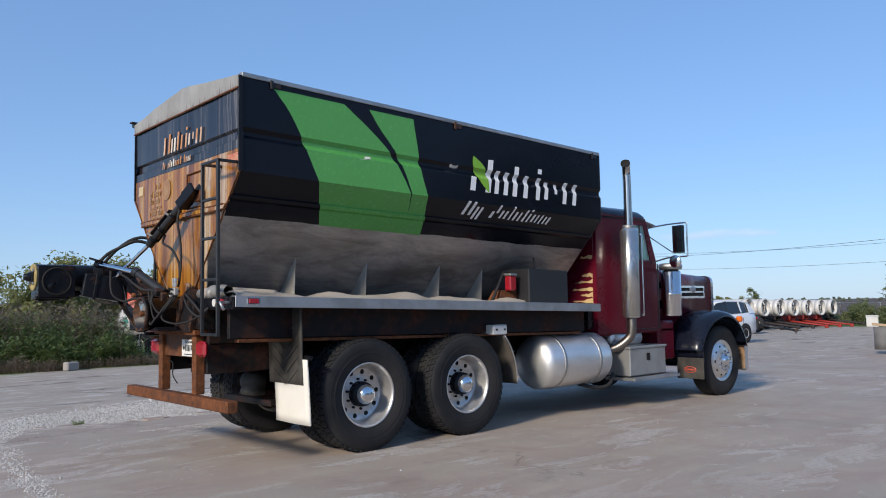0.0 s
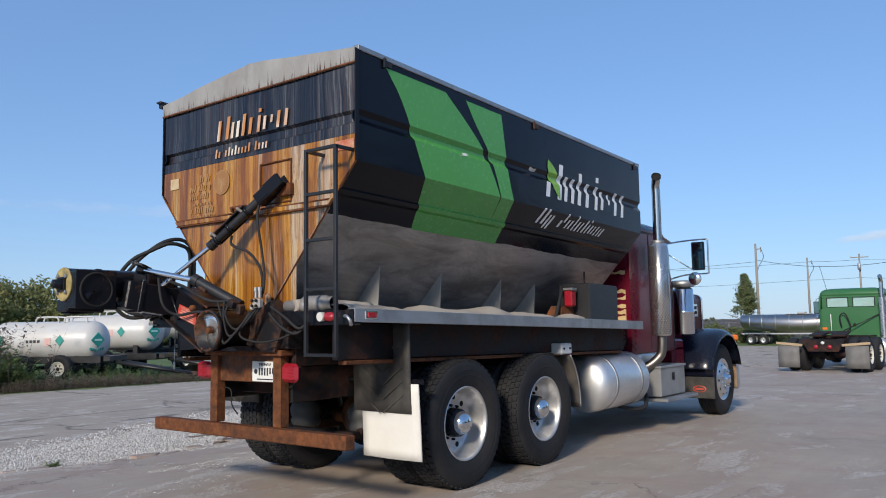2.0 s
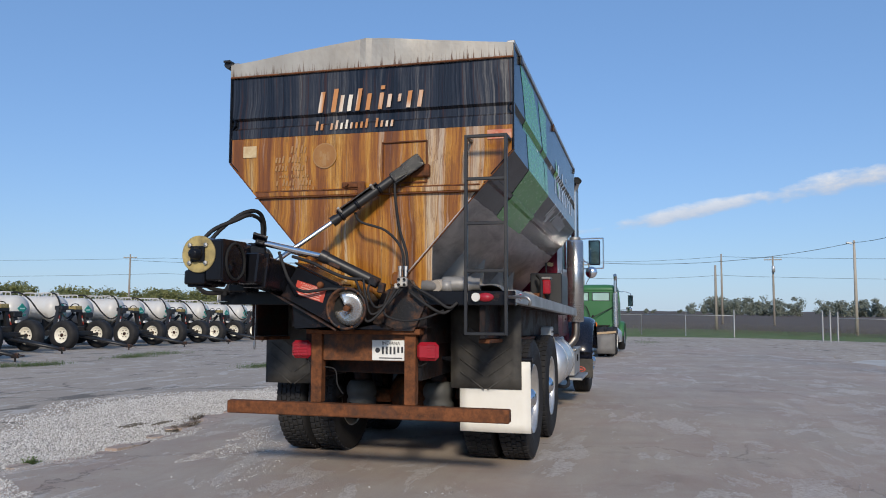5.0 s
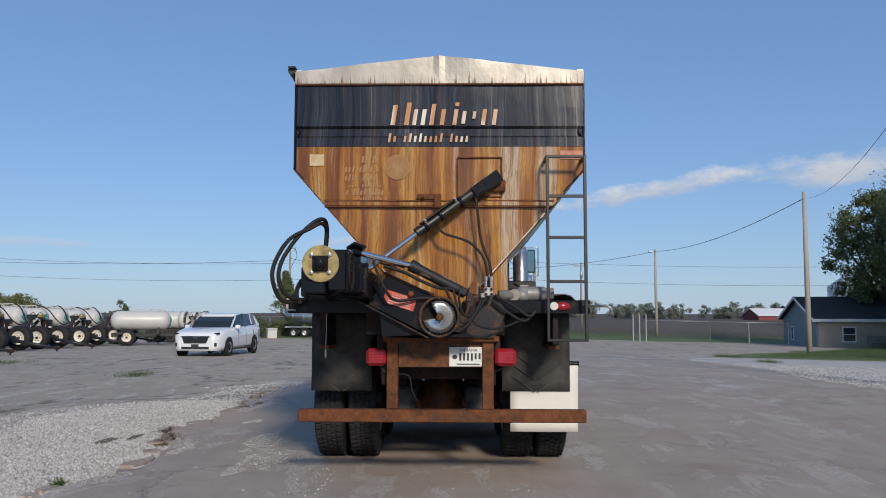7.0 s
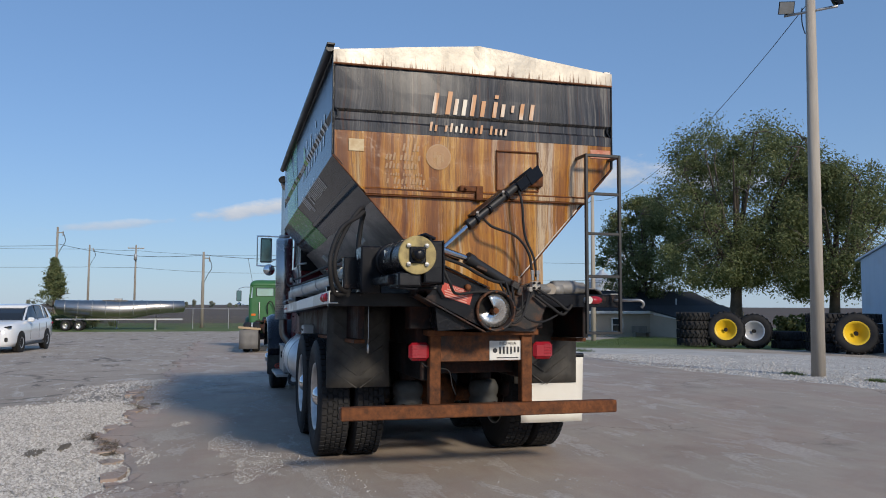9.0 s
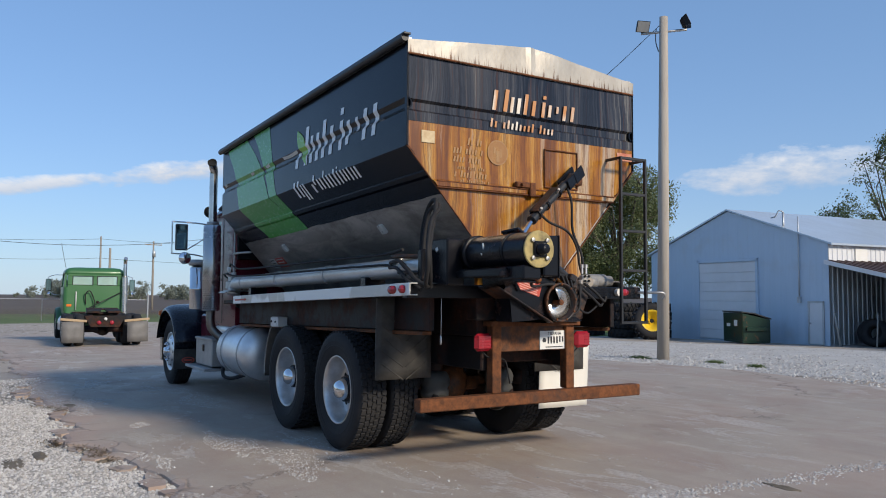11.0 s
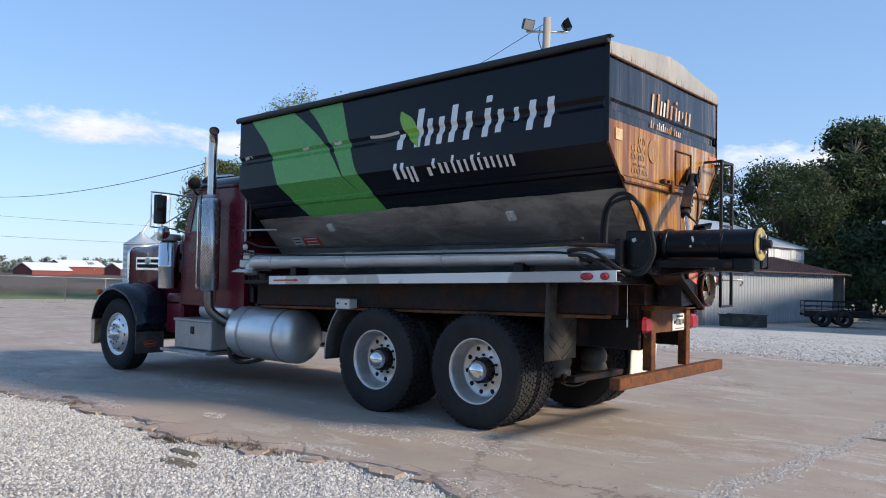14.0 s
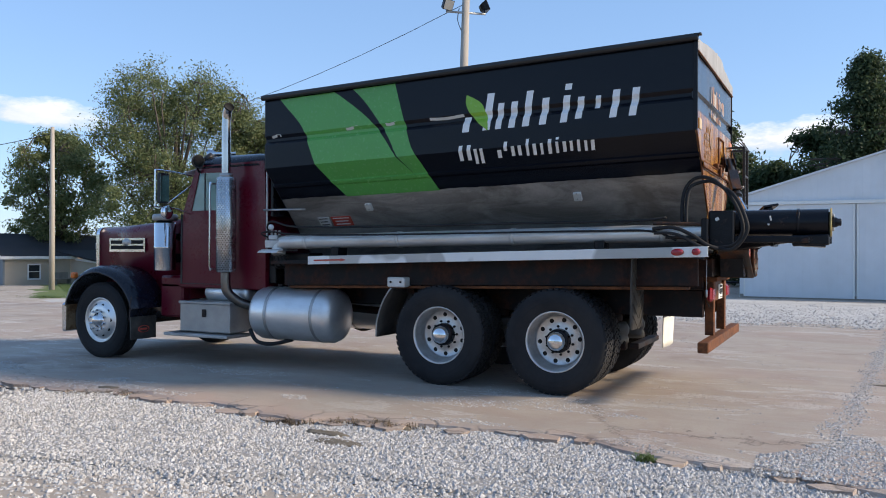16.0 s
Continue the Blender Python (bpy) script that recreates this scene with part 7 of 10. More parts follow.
pieces("hose_loop", geos, M["rubber"], truck, "thick black hydraulic hose loop")
geos = []
geos.append(Geo().tube([(-0.15, 0.02, 2.13), (-0.2, -0.05, 2.05), (-0.2, -0.25, 1.98), (-0.18, -0.37, 1.85), (-0.18, -0.40, 1.70), (-0.2, -0.41, 1.62)], 0.011, 6, 6))
geos.append(Geo().tube([(-0.12, -0.30, 2.40), (-0.17, -0.32, 2.25), (-0.15, -0.35, 2.0), (-0.18, -0.42, 1.8), (-0.2, -0.43, 1.65)], 0.011, 6, 6))
for k in range(3):
    geos.append(Geo().tube([(-0.20, -0.44 + 0.03 * k, 1.58), (-0.24 - 0.05 * k, -0.34 + 0.04 * k, 1.46 - 0.06 * k), (-0.30 - 0.03 * k, -0.22 + 0.03 * k, 1.38 - 0.05 * k), (-0.35, -0.17 + 0.02 * k, 1.50 - 0.03 * k), (-0.30 - 0.02 * k, -0.18 + 0.06 * k, 1.60)], 0.010, 6, 6))
geos.append(Geo().tube([(-0.26, -0.20, 1.60), (-0.36, -0.02, 1.60), (-0.40, 0.14, 1.66), (-0.42, 0.26, 1.72), (-0.44, 0.42, 1.77)], 0.013, 6, 6))
geos.append(Geo().tube([(-0.22, -0.30, 1.52), (-0.30, -0.28, 1.34), (-0.24, -0.42, 1.28), (-0.16, -0.56, 1.30), (-0.1, -0.7, 1.36)], 0.009, 6, 6))
geos.append(Geo().tube([(-0.15, -0.46, 1.55), (-0.14, -0.62, 1.46), (-0.12, -0.74, 1.38), (-0.08, -0.80, 1.42)], 0.012, 6, 6))
geos.append(Geo().tube([(-0.15, -0.44, 1.50), (-0.16, -0.58, 1.40), (-0.12, -0.70, 1.34), (-0.08, -0.78, 1.40)], 0.012, 6, 6))
geos.append(Geo().tube([(-0.50, 0.50, 1.80), (-0.52, 0.40, 1.58), (-0.44, 0.32, 1.50), (-0.40, 0.12, 1.52), (-0.36, -0.10, 1.50)], 0.012, 6, 6))
pieces("hydraulic_hose", geos, M["rubber"], truck, "thin black hydraulic hose")
g = Geo().cyl((0.02, -0.62, 1.565), (0.14, -0.60, 1.56), 0.028, seg=14).lathe([(0, 0.028), (0.0, 0.058), (0.03, 0.062), (0.22, 0.062), (0.24, 0.05), (0.30, 0.05)], (0.02, -0.66, 1.565), (0.05, -1, 0), 20)
part("coupling", g, M["pipe_grime"], truck, "grimy grey pipe coupling")
part("hook", Geo().tube([(-0.07, -1.20, 1.462), (-0.2, -1.30, 1.462), (-0.24, -1.36, 1.46), (-0.24, -1.39, 1.43), (-0.22, -1.38, 1.40)], 0.012, 8, 4), M["steel_dull"], truck, "bent steel hook")
for x, y, z, sx, sy, sz, rx in ((-0.30, -0.20, 1.575, 0.08, 0.07, 0.06, 25), (-0.27, -0.25, 1.53, 0.06, 0.05, 0.08, 10), (-0.36, 0.10, 1.70, 0.05, 0.10, 0.03, 22), (-0.31, 0.33, 1.79, 0.05, 0.14, 0.02, 22), (-0.30, 0.45, 1.80, 0.12, 0.16, 0.015, 15)):
    part("lug", Geo().obox((x, y, z), (sx, sy, sz), (rx, 0, 0), 0.008), M["black_rust"], beam)
part("seam_weld", Geo().tube([(FACE - 0.004, 0.40, 1.700), (FACE - 0.004, 0.22, 1.622), (FACE - 0.004, 0.10, 1.575), (FACE - 0.004, 0.03, 1.55)], 0.009, 6, 4), M["rust"], beam)
part("rust_scab", Geo().obox((-0.06, -0.30, 1.60), (0.05, 0.09, 0.12), (10, 0, 0), 0.02).obox((-0.05, -0.33, 1.53), (0.05, 0.12, 0.06), (0, 0, 0), 0.02), M["rear_rust"], truck, "flaking amber rust lump")

# ---- plants ----


def leaf_material(name, dark, light, dry):
    """Leaves: colour by leaf and by drift, part of the light shining through."""
    m = Nodes(name)
    r = m.island()
    c = m.ramp(r, (0.0, dark), (0.55, light), (0.92, light), (1.0, dry))
    c = m.mix(m.math("MULTIPLY", m.noise(0.45, 3), 0.5), c, dark)
    m.done(c, 0.6, 0.0, 0.0, 0.3)
    tr = m.n.new("ShaderNodeBsdfTranslucent")
    m.link(c, tr.inputs["Color"])
    mx = m.n.new("ShaderNodeMixShader")
    mx.inputs[0].default_value = 0.45
    m.link(m.bsdf.outputs[0], mx.inputs[1])
    m.link(tr.outputs[0], mx.inputs[2])
    m.link(mx.outputs[0], m.n["Material Output"].inputs["Surface"])
    return m.mat


M["leaf_mid"] = leaf_material("leaf_mid", (0.10, 0.13, 0.058), (0.21, 0.24, 0.105), (0.40, 0.37, 0.19))
M["leaf_dark"] = leaf_material("leaf_dark", (0.030, 0.054, 0.028), (0.075, 0.108, 0.050), (0.12, 0.14, 0.065))
M["leaf_far"] = leaf_material("leaf_far", (0.15, 0.17, 0.075), (0.28, 0.285, 0.11), (0.40, 0.34, 0.14))
# greyed and paled: the distance haze is put into the leaf colour
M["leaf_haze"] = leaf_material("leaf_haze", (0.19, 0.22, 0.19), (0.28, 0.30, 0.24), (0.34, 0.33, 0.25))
M["weed"] = leaf_material("weed", (0.10, 0.15, 0.055), (0.21, 0.275, 0.105), (0.34, 0.30, 0.18))
M["dry_weed"] = leaf_material("dry_weed", (0.15, 0.115, 0.085), (0.27, 0.215, 0.155), (0.34, 0.285, 0.20))
M["bark"] = worn("bark", (0.11, 0.09, 0.075), (0.045, 0.037, 0.03), 0.8, 3.0, 0.9, bump=0.8)


def leaves_mesh(name, clumps, per, size, mat, rng, flat=0.75, up=0.3):
    """Clusters of small folded leaves: clumps are (centre, radius) pairs."""
    n = [max(6, int(per * rng.uniform(0.6, 1.3))) for _ in clumps]
    c = np.repeat(np.array([p for p, _ in clumps], float), n, axis=0)
    rad = np.repeat(np.array([r for _, r in clumps], float), n)
    k = len(c)

    def unit(a):
        return a / (np.linalg.norm(a, axis=1)[:, None] + 1e-9)
    d = unit(rng.normal(size=(k, 3)))
    p = c + d * (rad * rng.uniform(0.05, 1.0, k) ** 0.75)[:, None] * np.array((1, 1, flat))
    nrm = unit(d + rng.normal(size=(k, 3)) * 0.8 + np.array((0, 0, up)))
    a = unit(np.cross(nrm, rng.normal(size=(k, 3))))
    b = np.cross(nrm, a)
    s = (size * rng.uniform(0.6, 1.3, k))[:, None]
    v = np.stack([p - a * s, p + b * s * 0.48, p + a * s, p - b * s * 0.48], axis=1).reshape(-1, 3)
    me = bpy.data.meshes.new(name)
    me.from_pydata(v.tolist(), [], np.arange(4 * k).reshape(-1, 4).tolist())
    me.materials.append(mat)
    return me


def tree(label, at, height, width, seed, mat, trunk=0.35, limbs=9, per=70, leaf=0.2, low=0.22, conifer=False, bare=False, clumps_n=150):
    """Tapered trunk, forking limbs, crown of many small leaves in uneven clumps."""
    rng = np.random.default_rng(seed)
    th = thing("tree", label, "tree", at)
    g = Geo()
    lean = rng.normal(size=2) * 0.02 * height
    top = Vector((lean[0], lean[1], height * (0.95 if conifer else 0.70)))
    spine = [Vector((lean[0] * f, lean[1] * f, top.z * f)) for f in (0, 0.25, 0.5, 0.75, 1.0)]
    g.tube([(0, 0, -0.3)] + spine[1:], trunk, 9, 4, [trunk * 1.25, trunk * 0.9, trunk * 0.7, trunk * 0.45, trunk * 0.15])
    tips = []
    for k in range(limbs):
        f = rng.uniform(low, 0.85) if conifer else rng.uniform(max(low - 0.05, 0.1), 0.5)
        a = 2.4 * k + rng.uniform(-0.4, 0.4)
        base = Vector((lean[0] * f, lean[1] * f, height * f))
        if conifer:
            reach = 0.5 * width * (1.02 - f) * rng.uniform(0.7, 1.1)
            end = base + Vector((math.cos(a) * reach, math.sin(a) * reach, reach * rng.uniform(0.05, 0.45)))
        else:
            reach = 0.5 * width * rng.uniform(0.35, 0.8)
            end = Vector((math.cos(a) * reach, math.sin(a) * reach, height * rng.uniform(max(low + 0.15, 0.45), 0.88)))
        mid = base.lerp(end, 0.5) + Vector((0, 0, (0.01 if conifer else -0.05) * height))
        g.tube([base, mid, end], 0.1, 6, 4, [trunk * 0.45, trunk * 0.28, trunk * 0.07])
        tips += [base.lerp(mid, 0.7), mid, mid.lerp(end, 0.5), end]
    clumps = []
    off = rng.uniform(0, 50)
    for j in range(clumps_n * 3):
        if len(clumps) >= clumps_n:
            break
        f = low + (1.0 - low) * rng.uniform()
        u = (f - low) / (1.0 - low)
        env = (1.0 - u) ** 0.85 * (0.35 + 0.65 * min(1, u * 6)) if conifer else math.sin(math.pi * min(1.0, 0.12 + 0.86 * u ** 0.8)) ** 0.6
        a = rng.uniform(0, 6.283)
        env *= 0.5 * width * ((0.72 if conifer else 0.86) + (0.75 if conifer else 0.34) * noise.noise((math.cos(a) * 1.3 + off, math.sin(a) * 1.3, 3.5 * f)))
        r = env * rng.uniform() ** (0.55 if conifer else 0.42)
        p = Vector((lean[0] * f + r * math.cos(a), lean[1] * f + r * math.sin(a), height * (0.97 * f + 0.01)))
        if noise.noise((p.x * 0.35 + off, p.y * 0.35, p.z * 0.35)) < (-0.05 if bare else -0.12):
            continue
        cr = width * rng.uniform(0.055, 0.125) * (1.2 - 0.5 * u if conifer else 1.0)
        clumps.append((tuple(p), cr))
        near = min(tips, key=lambda q: (q - p).length_squared)
        if (near - p).length < 0.45 * width and j % 2 == 0:
            g.tube([near, near.lerp(p, 0.5) + Vector((0, 0, 0.02 * height)), p], 0.03, 4, 2, [trunk * 0.13, trunk * 0.08, trunk * 0.03])
    part("trunk", g, M["bark"], th)
    part("crown", leaves_mesh("crown", clumps, per, leaf, mat, rng, flat=0.6 if conifer else 0.8, up=0.3), None, th)
    return th


def at_land(x, y, d=0.0):
    return (x, y, land(x, y) + d - 0.045)


tree("tall broad green shade tree behind the stacked tyres", at_land(46.5, -26.5), 17.0, 15.0, 3, M["leaf_mid"], 0.45, 22, 190, 0.10, 0.24, clumps_n=480)
tree("broad green shade tree beside a shed", at_land(42.5, -31.5), 14.0, 12.0, 5, M["leaf_mid"], 0.4, 18, 180, 0.10, 0.25, clumps_n=340)
tree("green leafy tree behind the dark-roofed house", at_land(60.0, -27.0), 13.0, 9.5, 7, M["leaf_mid"], 0.33, 12, 130, 0.13, 0.27, clumps_n=260)
tree("thin half-bare tree behind the metal shed roof", at_land(27.3, -44.0), 14.2, 9.0, 12, M["leaf_mid"], 0.28, 16, 46, 0.09, 0.35, bare=True, clumps_n=240)
tree("thin half-bare tree behind the metal shed roof", at_land(31.0, -43.0), 10.0, 8.0, 13, M["leaf_mid"], 0.2, 12, 46, 0.09, 0.3, bare=True, clumps_n=180)
tree("dark pointed evergreen tree behind the shed", at_land(23.0, -46.0), 14.0, 11.0, 14, M["leaf_dark"], 0.3, 44, 44, 0.12, 0.08, conifer=True, clumps_n=420)
tree("dark leafy tree behind the shed", at_land(18.5, -48.0), 12.5, 12.0, 15, M["leaf_dark"], 0.3, 30, 60, 0.13, 0.06, clumps_n=420)
tree("huge dark round-crowned tree behind the sheds", at_land(14.5, -57.0), 15.2, 16.0, 17, M["leaf_dark"], 0.55, 18, 180, 0.19, 0.06, clumps_n=520)
tree("dark leafy tree behind the white shed", at_land(4.5, -53.0), 12.0, 13.0, 19, M["leaf_dark"], 0.45, 15, 170, 0.19, 0.05, clumps_n=380)
tree("dark pointed evergreen tree behind the white shed", at_land(0.6, -46.0), 16.2, 16.5, 21, M["leaf_dark"], 0.4, 40, 100, 0.14, 0.05, conifer=True, clumps_n=440)
tree("bushy young tree beside the silver tank trailer", at_land(72.0, 23.7), 6.2, 5.4, 23, M["leaf_mid"], 0.1, 34, 32, 0.10, 0.05, conifer=True, bare=True, clumps_n=260)

tree("lone small leafy tree at the field edge", at_land(107.0, 54.6), 3.6, 4.0, 29, M["leaf_mid"], 0.06, 8, 40, 0.12, 0.1, clumps_n=60)


def thicket(name, label, lines, mat, seed, per=60, leaf=0.5):
    """Uneven belts of shrub or far wood: (x0, y0, x1, y1, count, height, spread)."""
    rng = np.random.default_rng(seed)
    clumps = []
    for x0, y0, x1, y1, n, h, sp in lines:
        for _ in range(n):
            t = rng.uniform()
            x, y = x0 + (x1 - x0) * t + rng.normal() * sp, y0 + (y1 - y0) * t + rng.normal() * sp
            top = h * (0.55 + 0.6 * rng.uniform() ** 2)
            for f in (0.22, 0.5, 0.78):
                clumps.append(((x + rng.normal() * 0.12 * h, y + rng.normal() * 0.12 * h, land(x, y) + top * f), h * rng.uniform(0.18, 0.34)))
    ob = new(name, leaves_mesh(name, clumps, per, leaf, mat, rng))
    return tagged(ob, label, "trees", "", "stuff")


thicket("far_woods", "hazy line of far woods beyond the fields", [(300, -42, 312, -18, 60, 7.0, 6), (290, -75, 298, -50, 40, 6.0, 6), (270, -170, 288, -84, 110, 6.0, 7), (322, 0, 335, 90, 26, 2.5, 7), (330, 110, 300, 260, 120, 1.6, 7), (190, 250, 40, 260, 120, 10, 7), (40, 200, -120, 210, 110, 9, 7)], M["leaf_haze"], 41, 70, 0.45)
thicket("wood_edge", "yellowing wood edge behind the white tanks", [(78, 88, 20, 80, 250, 6.9, 2.2), (20, 78, -40, 70, 110, 2.8, 3), (78, 86, 150, 94, 270, 5.3, 2.4), (150, 94, 176, 98, 40, 2.6, 4)], M["leaf_far"], 43, 190, 0.22)
thicket("shrubs", "dark undergrowth below the trees behind the sheds", [(27, -44, -16, -42, 34, 6.5, 2.5)], M["leaf_dark"], 45, 330, 0.19)
thicket("shrubs", "low bushes along the yard edge", [(71, 20, 68, 27.4, 40, 1.9, 0.9)], M["leaf_mid"], 47, 190, 0.085)
thicket("shrubs", "low green growth beneath the shade trees", [(50, -30, 38, -38, 16, 2.4, 2.0)], M["leaf_mid"], 48, 80, 0.25)

# rank weeds where the tanks are parked: stalks with leaves, and drier stuff at their foot


def weeds(name, label, count, place, mat, seed, hmin, hmax, blades):
    rng = np.random.default_rng(seed)
    verts, faces = [], []
    for _ in range(count):
        x, y, hs = place(rng)
        z = land(x, y) - 0.05
        h = rng.uniform(hmin, hmax) * hs
        lx, ly = rng.normal(size=2) * 0.22 * h
        k = len(verts)
        w = 0.006 + 0.004 * rng.uniform()
        verts += [(x - w, y, z), (x + w, y, z), (x + lx, y + ly, z + h)]
        faces.append((k, k + 1, k + 2))
        for _ in range(blades):
            t = rng.uniform(0.12, 1.0)
            a, l = rng.uniform(0, 6.283), min(h, 0.75) * rng.uniform(0.10, 0.22) + 0.03
            bx, by, bz = x + lx * t * t, y + ly * t * t, z + h * t
            dx, dy, dz = math.cos(a) * l, math.sin(a) * l, l * rng.uniform(-0.3, 0.7)
            px, py = -math.sin(a) * l * 0.17, math.cos(a) * l * 0.17
            k = len(verts)
            verts += [(bx, by, bz), (bx + dx * 0.5 + px, by + dy * 0.5 + py, bz + dz * 0.6), (bx + dx, by + dy, bz + dz), (bx + dx * 0.5 - px, by + dy * 0.5 - py, bz + dz * 0.6)]
            faces.append((k, k + 1, k + 2, k + 3))
    me = bpy.data.meshes.new(name)
    me.from_pydata(verts, [], faces)
    me.materials.append(mat)
    return tagged(new(name, me), label, "weeds", "", "stuff")


def bank(rng):
    x = rng.uniform(-14, 8.4) if rng.uniform() < 0.93 else rng.uniform(8, 12.5)
    y = 21.5 + abs(rng.normal()) * 2.6 + 0.4 * noise.noise((0.7 * x, 0, 0))
    return x, y, min(1.0, 0.38 + (y - 21.3) * 0.24) * (0.75 + 0.5 * abs(noise.noise((0.6 * x, 0.6 * y, 0)))) * (1.0 if x < 8.2 else 0.35)


def foot(rng):
    x = rng.uniform(-14, 13.2)
    return x, 21.1 + abs(rng.normal()) * (0.5 if x < 8.5 else 0.9) + 0.35 * noise.noise((0.8 * x, 0, 0)), 0.6 + 0.8 * abs(noise.noise((1.1 * x, 4, 0)))


def stalks(rng):
    x = rng.uniform(-14, 8.5)
    return x, 24.5 + rng.normal() * 1.0, 1.0


weeds("tall_weeds", "rank green weeds round the parked tanks", 9500, bank, M["weed"], 51, 0.7, 1.6, 22)
weeds("dry_stalks", "tall dry brown weed stalks behind the green ones", 2400, stalks, M["dry_weed"], 52, 1.3, 1.8, 18)
weeds("dry_grass", "dead brown grass at the foot of the weeds", 9000, foot, M["dry_weed"], 53, 0.15, 0.42, 5)
TUFTS = ((13.4, 21.2, 0.5), (14.6, 20.8, 0.5), (19.3, 21.4, 0.5), (21.5, 21.8, 0.7), (16.0, 15.2, 0.4), (30.0, -4.0, 0.5), (24.5, -3.6, 0.4), (12.0, -2.9, 0.15), (46, 5.5, 0.9), (10.0, -3.2, 0.12), (8.6, -2.8, 0.1), (62, 9.5, 0.8))


def tuft(rng):
    x, y, r = TUFTS[rng.integers(len(TUFTS))]
    return x + rng.normal() * r, y + rng.normal() * r * 0.5, 0.5 + r * 0.6


weeds("grass_tufts", "green grass tufts growing through the yard paving", 4200, tuft, M["weed"], 55, 0.04, 0.16, 3)


def lawn(rng):
    x = rng.uniform(30, 60)
    return x, rng.uniform(16.5 - 0.72 * x - 9, 16.5 - 0.72 * x), 1.0


weeds("lawn", "short green lawn before the house", 14000, lawn, M["weed"], 57, 0.06, 0.18, 2)


def verge(rng):
    return rng.uniform(69, 84), rng.uniform(-25, 45), 1.0


weeds("verge", "rough grass along the fence", 9000, verge, M["dry_weed"], 59, 0.4, 1.0, 3)


def edge_growth(rng):
    x = (5.45, 5.75, 5.3, 8.6, 9.0, 6.2)[rng.integers(6)] + rng.normal() * 0.12
    return x, slab_edge(x) + 0.06 + abs(rng.normal()) * 0.07, 1.0


weeds("edge_grass", "small dead grass growing along the broken slab edge", 420, edge_growth, M["dry_weed"], 61, 0.02, 0.07, 3)

weeds("edge_tuft", "small fresh green tuft at the slab edge", 60, lambda rng: (3.2 + rng.normal() * 0.035, slab_edge(3.2) + 0.10 + rng.normal() * 0.02, 1.0), M["weed"], 62, 0.03, 0.08, 3)

# ---- buildings ----
m = Nodes("blue_sheet")
rib = m.noise(1.0, 3, 0.5, m.scaled((6, 6, 0.3)))
c = m.mix(m.math("MULTIPLY", rib, 0.35), (0.47, 0.58, 0.70), (0.36, 0.46, 0.58))
c = m.mix(m.ramp(m.noise(0.8, 5), (0.55, 0.0), (0.8, 0.5)), c, (0.40, 0.42, 0.44))
M["blue_sheet"] = m.done(c, 0.5)
M["white_sheet"] = worn("white_sheet", (0.68, 0.70, 0.73), (0.46, 0.46, 0.46), 0.35, 0.8, 0.45)
M["silver_sheet"] = worn("silver_sheet", (0.50, 0.53, 0.56), (0.33, 0.34, 0.35), 0.6, 1.2, 0.42, 0.5)
M["roof_sheet"] = worn("roof_sheet", (0.48, 0.56, 0.65), (0.38, 0.42, 0.46), 0.4, 0.6, 0.35, 0.3)
M["brown_roof"] = worn("brown_roof", (0.085, 0.045, 0.04), (0.14, 0.09, 0.075), 0.5, 0.8, 0.5)
M["shingle"] = worn("shingle", (0.018, 0.02, 0.025), (0.05, 0.05, 0.055), 0.6, 1.5, 0.85)
M["tan_siding"] = worn("tan_siding", (0.46, 0.39, 0.305), (0.36, 0.30, 0.24), 0.4, 1.2, 0.7)
M["blue_siding"] = worn("blue_siding", (0.21, 0.235, 0.26), (0.165, 0.19, 0.21), 0.4, 1.2, 0.7)
M["white_trim"] = worn("white_trim", (0.75, 0.75, 0.73), (0.55, 0.54, 0.5), 0.3, 2.0, 0.5)
M["window_dark"] = worn("window_dark", (0.02, 0.025, 0.03), (0.05, 0.055, 0.06), 0.4, 2.0, 0.08)
M["old_timber"] = worn("old_timber", (0.30, 0.27, 0.23), (0.17, 0.15, 0.13), 0.7, 2.0, 0.85, bump=0.5, vec=(3, 3, 0.3))
M["pole_pale"] = worn("pole_pale", (0.42, 0.38, 0.33), (0.26, 0.23, 0.20), 0.7, 2.5, 0.85, bump=0.5, vec=(4, 4, 0.35))
M["dumpster_green"] = rusty("dumpster_green", (0.012, 0.035, 0.022), cover=0.12, scale=3.0, rough=0.6)
M["bin_steel"] = worn("bin_steel", (0.55, 0.58, 0.61), (0.42, 0.44, 0.46), 0.4, 0.3, 0.4, 0.6)
M["barn_red"] = worn("barn_red", (0.20, 0.04, 0.035), (0.15, 0.05, 0.045), 0.4, 0.5, 0.7)
M["cable"] = worn("cable", (0.03, 0.03, 0.032), (0.06, 0.06, 0.06), 0.4, 3.0, 0.7)


def ribbed(g, p0, p1, z0, z1a, z1b, pitch=0.3, depth=0.03, out=(0, 0)):
    """A ribbed sheet wall from p0 to p1, its top running from z1a to z1b."""
    p0, p1 = Vector((*p0, 0)), Vector((*p1, 0))
    L = (p1 - p0).length
    n = max(2, int(L / pitch))
    o = Vector((*out, 0)) * depth
    rows = []
    for k in range(n + 1):
        for f, s in ((0.0, 0), (0.62, 0), (0.72, 1), (0.9, 1)):
            t = min(1.0, (k + f) / n)
            p = p0.lerp(p1, t) + o * s
            rows.append([(p.x, p.y, z0), (p.x, p.y, z1a + (z1b - z1a) * t)])
            if k == n:
                break
    return g.sheet(rows, smooth=False)


SHED_AT, SHED_TURN = at_land(17.0, -18.8, 0.045), -5.7
shed = thing("metal_shed", "long pale blue metal shed with an open lean-to", "shed", SHED_AT, SHED_TURN)
